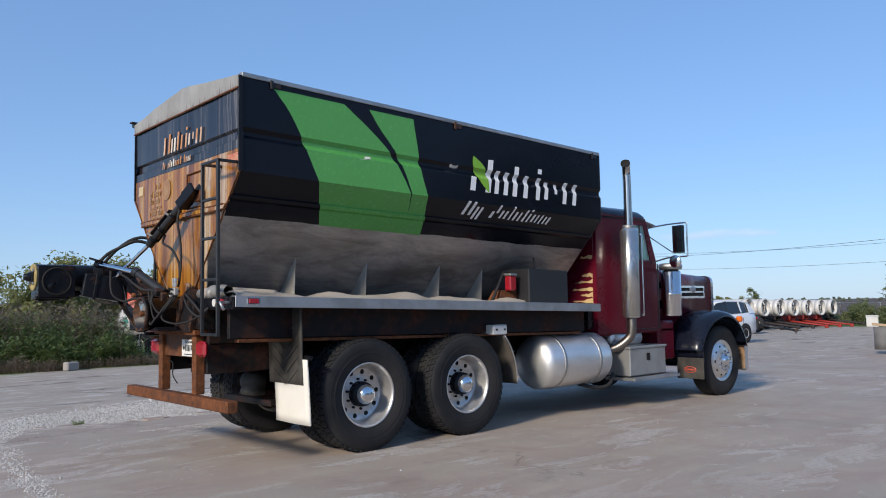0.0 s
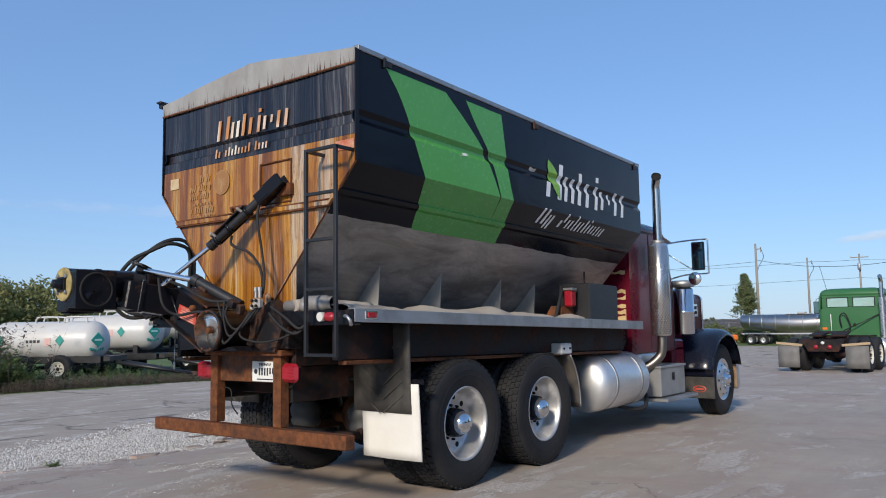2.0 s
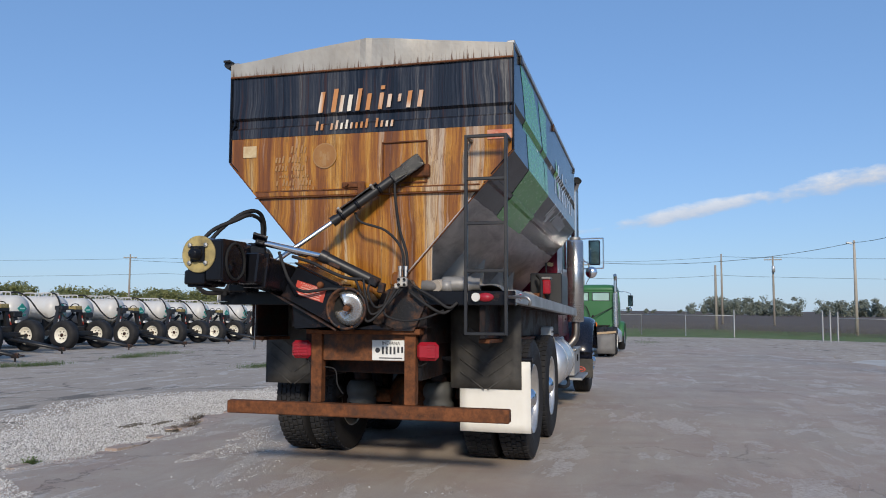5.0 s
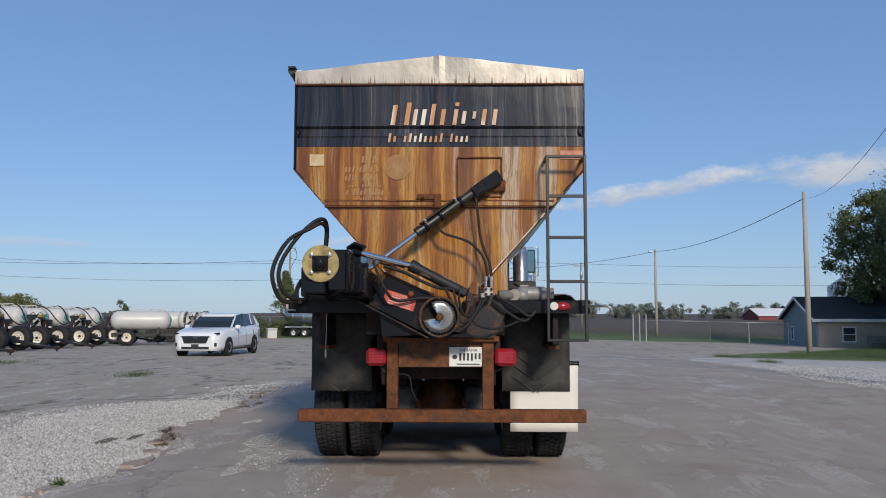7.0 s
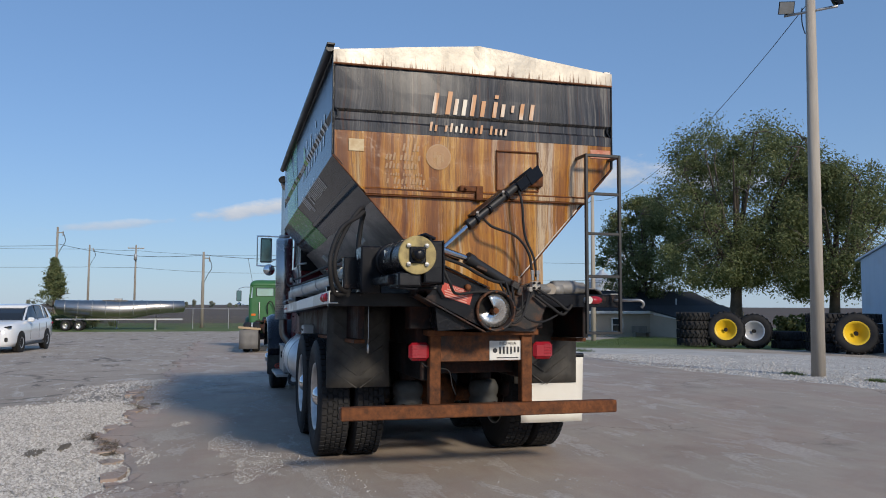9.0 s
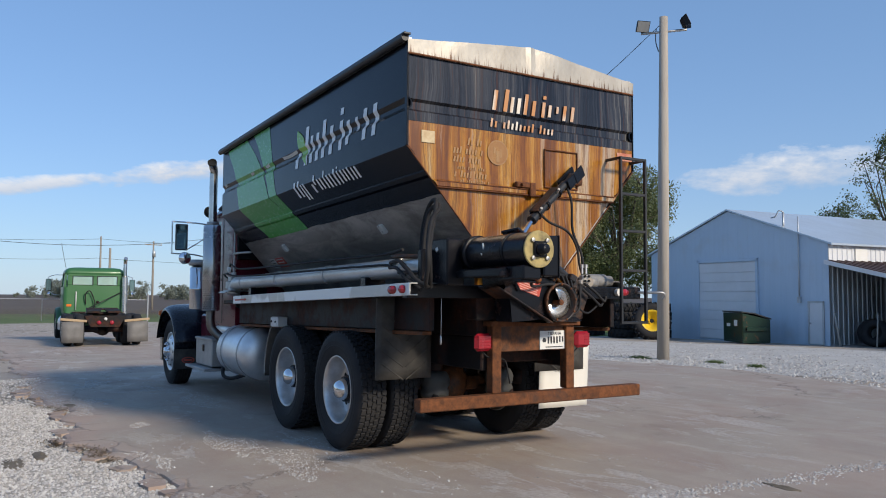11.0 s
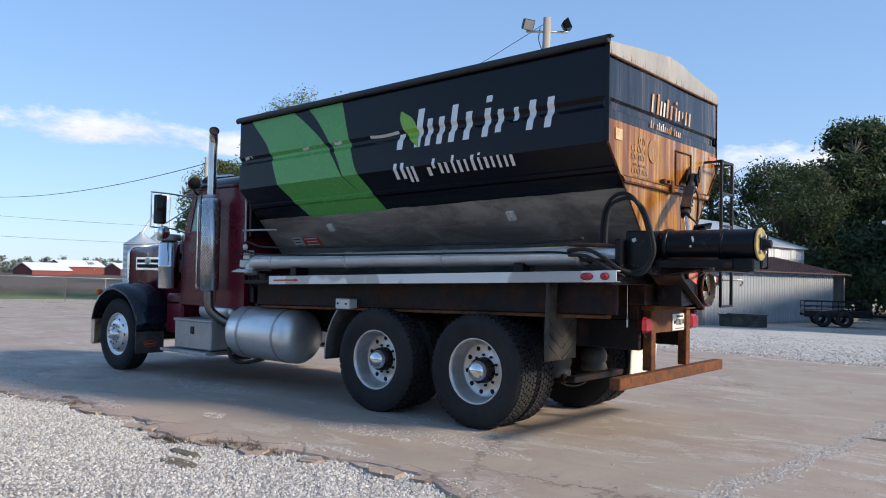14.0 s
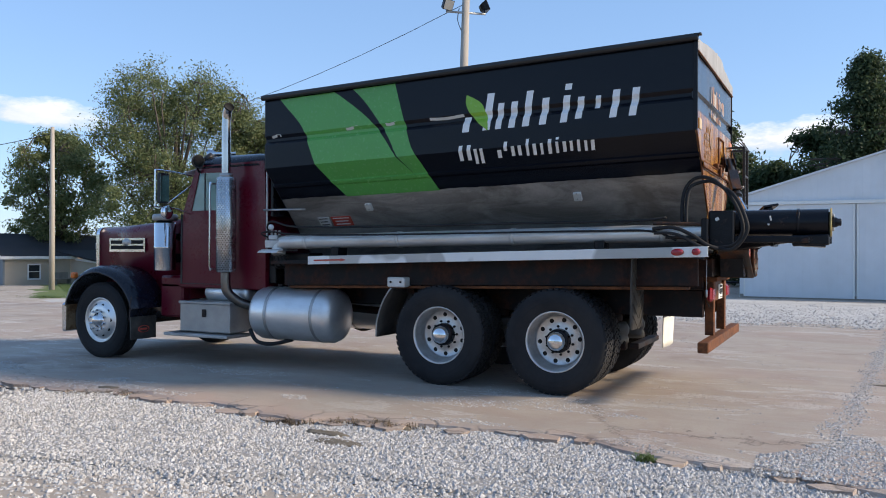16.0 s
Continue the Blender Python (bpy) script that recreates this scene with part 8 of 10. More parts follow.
# own space: x along the gable, -y along its length
W_S, E_S, P_S, L_S = 10.8, 4.15, 6.0, 22.0
g = Geo()
rows = []
for k in range(37):
    x = W_S * k / 36
    for f in (0, 0.02):
        top = E_S + (P_S - E_S) * (1 - abs(2 * x / W_S - 1))
        rows.append([(x + 0.1 * f, 0.02 * (k % 2), -0.6), (x, 0.02 * (k % 2), top)])
g.sheet(rows, smooth=False)
gable = part("gable_wall", g, M["blue_sheet"], shed, "pale blue ribbed gable wall")
part("side_wall", ribbed(Geo(), (0, 0), (0, -L_S), -0.6, E_S - 0.75, E_S - 0.75, out=(-1, 0)), M["silver_sheet"], shed)
part("clerestory", ribbed(Geo(), (-0.01, 0), (-0.01, -L_S), E_S - 0.75, E_S, E_S, out=(-1, 0)), M["white_sheet"], shed, "white strip under the eave")
for k in range(8):
    y = -1.6 - 2.6 * k
    part("skylight", Geo().box(-0.06, -0.035, y - 0.75, y, E_S - 0.68, E_S - 0.12, 0.005), M["white_trim"], shed, "pale translucent panel")
part("far_wall", Geo().box(0, W_S, -L_S - 0.05, -L_S, -0.6, E_S, 0.01), M["white_sheet"], shed)
part("east_wall", Geo().box(W_S - 0.05, W_S, -L_S, 0, -0.6, E_S, 0.01), M["blue_sheet"], shed)
for s in (0, 1):
    g = Geo()
    xs = (-0.25, W_S / 2) if s == 0 else (W_S + 0.25, W_S / 2)
    g.prism([(xs[0], 0.12, E_S - 0.06), (xs[1], 0.12, P_S + 0.03), (xs[1], 0.12, P_S + 0.10), (xs[0], 0.12, E_S + 0.02)], (0, -L_S - 0.3, 0))
    part("roof_slope", g, M["roof_sheet"], shed, "pale blue metal roof")
roll_door = part("roll_door", Geo().box(3.75, 7.25, 0.0, 0.028, -0.05, 3.57, 0.004), M["white_sheet"], shed, "closed white panelled roll-up door")
pieces("door_panel", [Geo().box(3.76, 7.24, 0.03, 0.06, -0.05 + 0.45 * k, 0.385 + 0.45 * k, 0.008) for k in range(8)], M["white_sheet"], roll_door)
part("door_trim", Geo().box(3.62, 3.75, 0.0, 0.09, -0.05, 3.72, 0.01).box(7.25, 7.38, 0.0, 0.09, -0.05, 3.72, 0.01).box(3.62, 7.38, 0.0, 0.09, 3.58, 3.72, 0.01), M["blue_sheet"], shed)
md = part("side_door", Geo().box(0.30, 0.92, 0.03, 0.07, -0.02, 1.70, 0.01), M["white_sheet"], shed, "white steel side door")
part("door_surround", Geo().box(0.22, 0.30, 0.02, 0.09, -0.02, 1.78, 0.01).box(0.92, 1.0, 0.02, 0.09, -0.02, 1.78, 0.01).box(0.22, 1.0, 0.02, 0.09, 1.70, 1.78, 0.01), M["silver_sheet"], md)
part("door_knob", Geo().lathe([(0, 0.03), (0.05, 0.04), (0.07, 0)], (0.85, 0.07, 0.85), (0, 1, 0), 10), M["chrome"], md)
part("conduit", Geo().tube([(1.40, 0.08, 1.85), (1.40, 0.08, 3.2), (1.40, 0.08, 4.7), (1.40, 0.08, 5.4)], 0.03, 8, 1).box(1.33, 1.47, 0.03, 0.16, 1.70, 1.95, 0.01), M["silver_sheet"], shed)
part("service_mast", Geo().tube([(2.35, -0.15, 4.6), (2.35, -0.15, 5.7)], 0.05, 8, 1).tube([(2.35, -0.15, 5.7), (2.45, 0.0, 5.75), (2.55, 0.1, 5.5), (2.75, 0.15, 5.45)], 0.03, 6, 4), M["silver_sheet"], shed)
# lean-to on the near side
LW, LL, LZ, LT = 4.0, 17.5, 2.42, 3.45
ribs = []
for k in range(36):
    y = -LL * k / 36
    ribs.append(Geo().prism([(0.0, y, LT + 0.012), (-LW - 0.35, y, LZ + 0.012), (-LW - 0.35, y - 0.10, LZ + 0.012), (0.0, y - 0.10, LT + 0.012)], (0, 0, 0.038)))
g = Geo().prism([(0.0, 0.25, LT - 0.03), (-LW - 0.4, 0.25, LZ - 0.03), (-LW - 0.4, -LL, LZ - 0.03), (0.0, -LL, LT - 0.03)], (0, 0, 0.04))
lean_to = part("lean_to_roof", g, M["brown_roof"], shed, "dark brown ribbed lean-to roof")
pieces("roof_rib", ribs, M["brown_roof"], lean_to)
part("verge_board", Geo().prism([(0, 0.27, LT - 0.14), (-LW - 0.4, 0.27, LZ - 0.14), (-LW - 0.4, 0.27, LZ + 0.03), (0, 0.27, LT + 0.03)], (0, 0.03, 0)), M["white_sheet"], shed, "pale verge board")
part("lean_to_wall", ribbed(Geo(), (-LW, -0.1), (-LW, -LL + 1.8), -0.6, LZ, LZ, out=(-1, 0)), M["silver_sheet"], shed, "silver ribbed lean-to wall")
part("lean_to_post", Geo().box(-LW - 0.12, -LW + 0.12, -0.18, 0.06, -0.6, LZ - 0.02, 0.01), M["old_timber"], shed)
part("lean_to_post", Geo().box(-LW - 0.08, -LW + 0.08, -LL + 0.1, -LL + 0.26, -0.6, LZ - 0.02, 0.01), M["old_timber"], shed)
part("lean_to_back", Geo().box(-LW, 0, -LL - 0.04, -LL, -0.6, LZ, 0.01), M["silver_sheet"], shed)
part("shed_floor", Geo().box(-LW, W_S, -L_S, 0, -0.6, -0.03, 0.01), M["gravel_bed"], shed)


def shed_spot(x, y, z=0.0):
    p = pose(*SHED_AT, 0, 0, SHED_TURN) @ Vector((x, y, z))
    return (p.x, p.y, p.z)


# dumpster
dm = thing("dumpster", "dark green steel dumpster with a black lid", "dumpster", shed_spot(2.8, 1.7), -28)
part("bin_body", Geo().prism([(-0.95, -0.6, 0.08), (0.95, -0.6, 0.08), (0.95, -0.6, 0.98), (-0.95, -0.6, 0.98)], (0, 0.05, 0)).prism([(-0.95, -0.6, 0.08), (-0.95, 0.6, 0.08), (-0.95, 0.6, 1.25), (-0.95, -0.6, 0.98)], (0.04, 0, 0)).prism([(0.95, -0.6, 0.08), (0.95, 0.6, 0.08), (0.95, 0.6, 1.25), (0.95, -0.6, 0.98)], (-0.04, 0, 0)).box(-0.95, 0.95, 0.55, 0.6, 0.08, 1.25, 0.01).box(-0.95, 0.95, -0.6, 0.6, 0.0, 0.08, 0.01), M["dumpster_green"], dm)
part("bin_lid", Geo().prism([(-0.98, -0.64, 0.99), (0.98, -0.64, 0.99), (0.98, 0.1, 1.22), (0.98, 0.64, 1.28), (-0.98, 0.64, 1.28), (-0.98, 0.1, 1.22)], (0, 0, 0.05)), M["black_paint"], dm)
pieces("fork_pocket", [Geo().box(x, x + 0.1, -0.45, 0.45, 0.5, 0.66, 0.01) for x in (0.95, -1.05)], M["dumpster_green"], dm)
part("notice", Geo().box(-0.45, -0.15, 0.60, 0.612, 0.7, 0.95, 0.002).box(0.25, 0.6, 0.60, 0.612, 0.66, 0.80, 0.002), M["plate_white"], dm)
# things under the lean-to
for x, y, tilt in ((-1.4, -0.9, 74), (-1.0, -1.2, 78)):
    ty = thing("tractor_tyre", "worn black tractor tyre leaning in the lean-to", "tyre", shed_spot(x, y, 0.52), SHED_TURN + 15, "loose tractor tyres")
    part("casing", Geo().lathe([(-0.17, 0.26), (-0.2, 0.35), (-0.2, 0.46), (-0.12, 0.54), (0.12, 0.54), (0.2, 0.46), (0.2, 0.35), (0.17, 0.26), (-0.17, 0.26)], (0, 0, 0), (0, 1, 0.2), 28), M["rubber"], ty)
pl = thing("pallet_stack", "stack of grey timber pallets", "pallets", shed_spot(-2.9, -1.5, 0), SHED_TURN)
for k in range(4):
    for j in range(5):
        part("board", Geo().box(-0.6 + 0.26 * j, -0.42 + 0.26 * j, -0.5, 0.5, 0.12 + 0.14 * k, 0.14 + 0.14 * k, 0.004), M["old_timber"], pl)
    for y in (-0.5, 0.42):
        part("bearer", Geo().box(-0.6, 0.62, y, y + 0.08, 0.03 + 0.14 * k, 0.12 + 0.14 * k, 0.004), M["old_timber"], pl)
solid("timber_prop", Geo().tube([shed_spot(-0.7, 0.3, -0.02), shed_spot(-0.3, 0.1, 1.35)], 0.04, 8, 1), M["pole_pale"], "pale timber prop leaning by the lean-to", "timber")
solid("timber_prop", Geo().tube([shed_spot(-1.9, -0.2, -0.02), shed_spot(-1.7, -0.6, 1.3)], 0.03, 8, 1), M["pole_pale"], "pale timber prop leaning on a tyre", "timber")
tub = thing("stock_tank", "dark grey plastic stock tank on the gravel", "tank", shed_spot(-5.6, -0.6, 0.03), SHED_TURN)
part("tub_wall", Geo().box(-0.85, 0.85, -0.42, -0.36, 0, 0.5, 0.03).box(-0.85, 0.85, 0.36, 0.42, 0, 0.5, 0.03).box(-0.85, -0.79, -0.36, 0.36, 0, 0.5, 0.02).box(0.79, 0.85, -0.36, 0.36, 0, 0.5, 0.02).box(-0.8, 0.8, -0.37, 0.37, 0.0, 0.05, 0.01), M["rubber_flap"], tub)
part("tub_rim", Geo().box(-0.89, 0.89, -0.46, -0.38, 0.47, 0.52, 0.015).box(-0.89, 0.89, 0.38, 0.46, 0.47, 0.52, 0.015), M["rubber_flap"], tub)

# white shed
WS_AT = at_land(5.9, -18.6, 0.045)
wsd = thing("white_shed", "white metal shed with wide sliding doors", "shed", WS_AT, 2.0)
W_W, E_W, P_W = 16.0, 4.15, 6.6
g = Geo()
rows = []
for k in range(61):
    x = -W_W * k / 60
    top = E_W + (P_W - E_W) * (1 - abs(2 * x / W_W + 1))
    rows.append([(x, 0.015 * (k % 2), -0.6), (x, 0.015 * (k % 2), top)])
g.sheet(rows, smooth=False)
part("gable_wall", g, M["white_sheet"], wsd)
part("side_wall", ribbed(Geo(), (0, 0), (0, -20), -0.6, E_W, E_W, out=(1, 0)), M["white_sheet"], wsd)
part("far_wall", Geo().box(-W_W, 0, -20.05, -20, -0.6, E_W, 0.01).box(-W_W - 0.05, -W_W, -20, 0, -0.6, E_W, 0.01), M["white_sheet"], wsd)
for s in (0, 1):
    xs = 0.22 if s == 0 else -W_W - 0.22
    part("roof_slope", Geo().prism([(xs, 0.15, E_W - 0.08), (-W_W / 2, 0.15, P_W + 0.02), (-W_W / 2, 0.15, P_W + 0.09), (xs, 0.15, E_W + 0.0)], (0, -20.4, 0)), M["white_sheet"], wsd, "white metal roof")
for x0, x1 in ((-4.25, -0.15), (-8.6, -4.32), (-12.9, -8.67)):
    g = Geo()
    n = int((x1 - x0) / 0.3)
    g.sheet([[(x0 + (x1 - x0) * k / n, 0.07 + 0.012 * (k % 2), 0.02), (x0 + (x1 - x0) * k / n, 0.07 + 0.012 * (k % 2), 3.78)] for k in range(n + 1)], smooth=False)
    dr = part("sliding_door", g, M["white_sheet"], wsd, "closed white sheet-metal sliding door")
    part("door_edge", Geo().box(x1 - 0.06, x1, 0.05, 0.11, 0.02, 3.78, 0.006).box(x0, x0 + 0.06, 0.05, 0.11, 0.02, 3.78, 0.006), M["white_trim"], dr)
part("door_track", Geo().box(-13, -0.05, 0.04, 0.16, 3.79, 3.93, 0.01), M["white_trim"], wsd)
part("base_board", Geo().box(-W_W, 0, 0.03, 0.06, -0.4, 0.12, 0.01), M["old_timber"], wsd)

# utility trailer between the sheds
ut = thing("utility_trailer", "black steel flatbed trailer with side rails", "trailer", at_land(8.9, -23.5, 0.045), 200)
part("trailer_deck", Geo().box(-1.35, 1.35, -0.9, 0.9, 0.55, 0.68, 0.01), M["black_steel"], ut)
part("side_frame", Geo().box(-1.35, 1.35, -0.93, -0.90, 0.42, 0.70, 0.005).box(-1.35, 1.35, 0.90, 0.93, 0.42, 0.70, 0.005), M["black_steel"], ut)
for s in (-1, 1):
    for z in (0.85, 1.08):
        part("rail", Geo().box(-1.35, 1.35, s * 0.91 - 0.015, s * 0.91 + 0.015, z, z + 0.035, 0.004), M["black_steel"], ut)
    for x in (-1.33, -0.65, 0.0, 0.65, 1.30):
        part("rail_post", Geo().box(x, x + 0.03, s * 0.91 - 0.015, s * 0.91 + 0.015, 0.68, 1.1, 0.004), M["black_steel"], ut)
    for x in (-0.6, 0.25):
        part("trailer_wheel", Geo().lathe([(-0.1, 0.18), (-0.11, 0.27), (-0.07, 0.345), (0.07, 0.345), (0.11, 0.27), (0.1, 0.18), (-0.1, 0.18)], (x, s * 1.03, 0.345), (0, 1, 0), 20), M["rubber"], ut)
part("tongue", Geo().tube([(1.35, -0.5, 0.5), (3.0, 0, 0.5)], 0.05, 6, 1).tube([(1.35, 0.5, 0.5), (3.0, 0, 0.5)], 0.05, 6, 1), M["black_steel"], ut)

# house
HS = thing("house", "low tan and blue house with a dark shingle roof", "house", at_land(56.8, -20.0, 0.0), -5)
hz0, hz1 = -0.6, 2.12
part("gable_wall", Geo().prism([(0, 0, hz0), (7.6, 0, hz0), (7.6, 0, hz1), (3.8, 0, 3.68), (0, 0, hz1)], (0, -0.15, 0)), M["blue_siding"], HS, "blue-grey siding gable")
part("front_wall", Geo().box(0, 0.15, -5.3, -0.15, hz0, hz1, 0.01), M["tan_siding"], HS, "tan siding wall")
part("wing_wall", Geo().box(-2.6, -2.45, -12.4, -6.6, hz0, 1.62, 0.01).prism([(-2.6, -6.6, hz0), (0, -5.3, hz0), (0, -5.3, 1.95), (-2.6, -6.6, 1.62)], (0, -0.1, 0)), M["tan_siding"], HS)
part("rear_wall", Geo().box(7.45, 7.6, -12.4, 0, hz0, hz1, 0.01).box(-2.5, 7.6, -12.5, -12.4, hz0, hz1, 0.01), M["tan_siding"], HS)
part("roof_slope", Geo().prism([(-0.35, 0.35, hz1 - 0.12), (3.8, 0.35, 3.76), (3.8, -11.2, 3.76), (-0.35, -12.8, hz1 - 0.12)], (0, 0, 0.12)), M["shingle"], HS, "dark shingle roof")
part("roof_slope", Geo().prism([(7.95, 0.35, hz1 - 0.12), (3.8, 0.35, 3.76), (3.8, -11.2, 3.76), (7.95, -12.8, hz1 - 0.12)], (0, 0, 0.12)), M["shingle"], HS)
part("wing_roof", Geo().prism([(-2.95, -6.3, 1.52), (1.0, -4.2, 2.52), (1.0, -12.6, 2.52), (-2.95, -12.8, 1.52)], (0, 0, 0.14)), M["shingle"], HS)
part("fascia", Geo().box(-0.42, -0.34, -5.6, 0.36, hz1 - 0.22, hz1 + 0.0, 0.01).prism([(-2.98, -6.3, 1.47), (-0.42, -5.4, 1.80), (-0.42, -5.4, 1.98), (-2.98, -6.3, 1.66)], (0, -0.06, 0)).box(-3.0, -2.92, -12.8, -6.3, 1.47, 1.66, 0.01), M["white_trim"], HS)
part("barge_board", Geo().prism([(-0.4, 0.36, hz1 - 0.2), (3.8, 0.36, 3.70), (3.8, 0.36, 3.90), (-0.4, 0.36, hz1 + 0.02)], (0, 0.04, 0)).prism([(8.0, 0.36, hz1 - 0.2), (3.8, 0.36, 3.70), (3.8, 0.36, 3.90), (8.0, 0.36, hz1 + 0.02)], (0, 0.04, 0)), M["white_trim"], HS)
for y in (-2.35,):
    w = part("window", Geo().box(-0.03, 0.0, y - 0.42, y + 0.42, 0.45, 1.45, 0.005), M["window_dark"], HS)
    part("window_frame", Geo().box(-0.07, -0.01, y - 0.52, y - 0.42, 0.35, 1.55, 0.01).box(-0.07, -0.01, y + 0.42, y + 0.52, 0.35, 1.55, 0.01).box(-0.07, -0.01, y - 0.42, y + 0.42, 1.45, 1.55, 0.01).box(-0.07, -0.01, y - 0.42, y + 0.42, 0.35, 0.45, 0.01).box(-0.06, -0.015, y - 0.42, y + 0.42, 0.93, 0.98, 0.004), M["white_trim"], w, "white window frame")
for x in (1.75, 5.3):
    w = part("window", Geo().box(x - 0.25, x + 0.25, 0.0, 0.03, 0.42, 1.42, 0.005), M["window_dark"], HS)
    part("window_frame", Geo().box(x - 0.34, x - 0.25, 0.0, 0.06, 0.34, 1.50, 0.01).box(x + 0.25, x + 0.34, 0.0, 0.06, 0.34, 1.50, 0.01).box(x - 0.25, x + 0.25, 0.0, 0.06, 1.42, 1.50, 0.01).box(x - 0.25, x + 0.25, 0.0, 0.06, 0.34, 0.42, 0.01).box(x - 0.25, x + 0.25, 0.0, 0.05, 0.90, 0.95, 0.004), M["white_trim"], w, "white window frame")
part("vent_pipe", Geo().cyl((1.0, -8.2, 2.3), (1.0, -8.2, 3.2), 0.07, seg=10), M["silver_sheet"], HS)
bn = thing("garden_bench", "small grey bench before the house wall", "bench", at_land(55.6, -24.0, 0.0), 0)
part("bench_seat", Geo().box(-0.3, 0.3, -0.7, 0.7, 0.4, 0.46, 0.01), M["old_timber"], bn)
part("bench_back", Geo().box(0.25, 0.31, -0.7, 0.7, 0.46, 0.95, 0.01), M["old_timber"], bn)
for y in (-0.6, 0.6):
    part("leg", Geo().box(-0.25, 0.25, y - 0.03, y + 0.03, -0.05, 0.4, 0.01), M["old_timber"], bn)

# ---- farm tyres ----


def farm_tyre(at, r, w, turn, tip, rim, group, label):
    """A lugged tractor tyre, standing or lying."""
    t = new("tractor_tyre")
    t.matrix_world = pose(*at, tip, 0, turn)
    tagged(t, label, "tyre", group)
    ri = r * 0.56
    part("casing", Geo().lathe([(-w * 0.42, ri), (-w * 0.5, ri * 1.25), (-w * 0.48, r * 0.86), (-w * 0.36, r * 0.94), (w * 0.36, r * 0.94), (w * 0.48, r * 0.86), (w * 0.5, ri * 1.25), (w * 0.42, ri)], (0, 0, 0), (0, 1, 0), 36), M["rubber"], t)
    g = Geo()
    for k in range(22):
        for s in (-1, 1):
            a = 360 * (k + (0.5 if s > 0 else 0)) / 22
            g.box(-0.035, 0.035, 0.0 if s > 0 else -w * 0.48, w * 0.48 if s > 0 else 0.0, r * 0.92, r, 0.006, pose(0, 0, 0, 0, a, 0) @ pose(0, 0, 0, 0, 0, 24 * s))
    part("lug", g, M["rubber"], t)
    if rim:
        part("rim", Geo().lathe([(-w * 0.45, ri * 1.02), (-w * 0.45, ri * 0.9), (-w * 0.25, ri * 0.8), (-w * 0.2, ri * 0.3), (-w * 0.2, 0.06), (-w * 0.1, 0.06), (w * 0.2, ri * 0.8), (w * 0.45, ri * 0.9), (w * 0.45, ri * 1.02)], (0, 0, 0), (0, 1, 0), 32), M[rim], t, "painted steel wheel disc")
        # dark discs painted on for the shade in the bore
        part("hub_bore", Geo().lathe([(0, 0), (0, 0.10), (0.004, 0.10), (0.004, 0)], (0, -w * 0.205, 0), (0, -1, 0), 16, False).lathe([(0, 0), (0, 0.10), (0.004, 0.10), (0.004, 0)], (0, w * 0.205, 0), (0, 1, 0), 16, False), M["dark_gap"], t)
    return t


M["deere_yellow"] = worn("deere_yellow", (0.75, 0.50, 0.015), (0.5, 0.32, 0.05), 0.3, 3.0, 0.45)
M["rim_silver"] = worn("rim_silver", (0.55, 0.57, 0.6), (0.4, 0.4, 0.42), 0.3, 3.0, 0.4, 0.5)
GT = "farm tyres stacked by the shed"
for x, y, rr, ww, rim, lab in ((30.8, -14.5, 0.92, 0.5, "deere_yellow", "tall black tractor tyre on a yellow wheel"), (30.5, -15.9, 0.88, 0.48, "rim_silver", "tall black tractor tyre on a silver wheel"), (24.4, -16.3, 0.90, 0.55, "deere_yellow", "black tractor tyre on a yellow wheel beside a shed")):
    farm_tyre((x, y, land(x, y) + rr * 0.97 - 0.05), rr, ww, 54, 9, rim, GT, lab)
for x, y, n, rr in ((31.9, -13.4, 4, 0.82), (26.6, -16.7, 4, 0.80), (25.7, -17.9, 4, 0.80), (30.1, -17.6, 2, 0.8)):
    for k in range(n):
        farm_tyre((x + 0.06 * math.sin(3 * k), y, land(x, y) + 0.21 + 0.43 * k), rr, 0.43, 30 * k, 90, None, GT, "worn black tractor tyre lying in a stack")

# ---- poles, wires, fence ----


def wire(a, b, sag, r=0.012, name="overhead_wire"):
    pts = [Vector(a).lerp(Vector(b), k / 14) - Vector((0, 0, 4 * sag * (k / 14) * (1 - k / 14))) for k in range(15)]
    return solid(name, Geo().tube(pts, r, 5, 1), M["cable"], "thin dark overhead wire between poles", "wire")


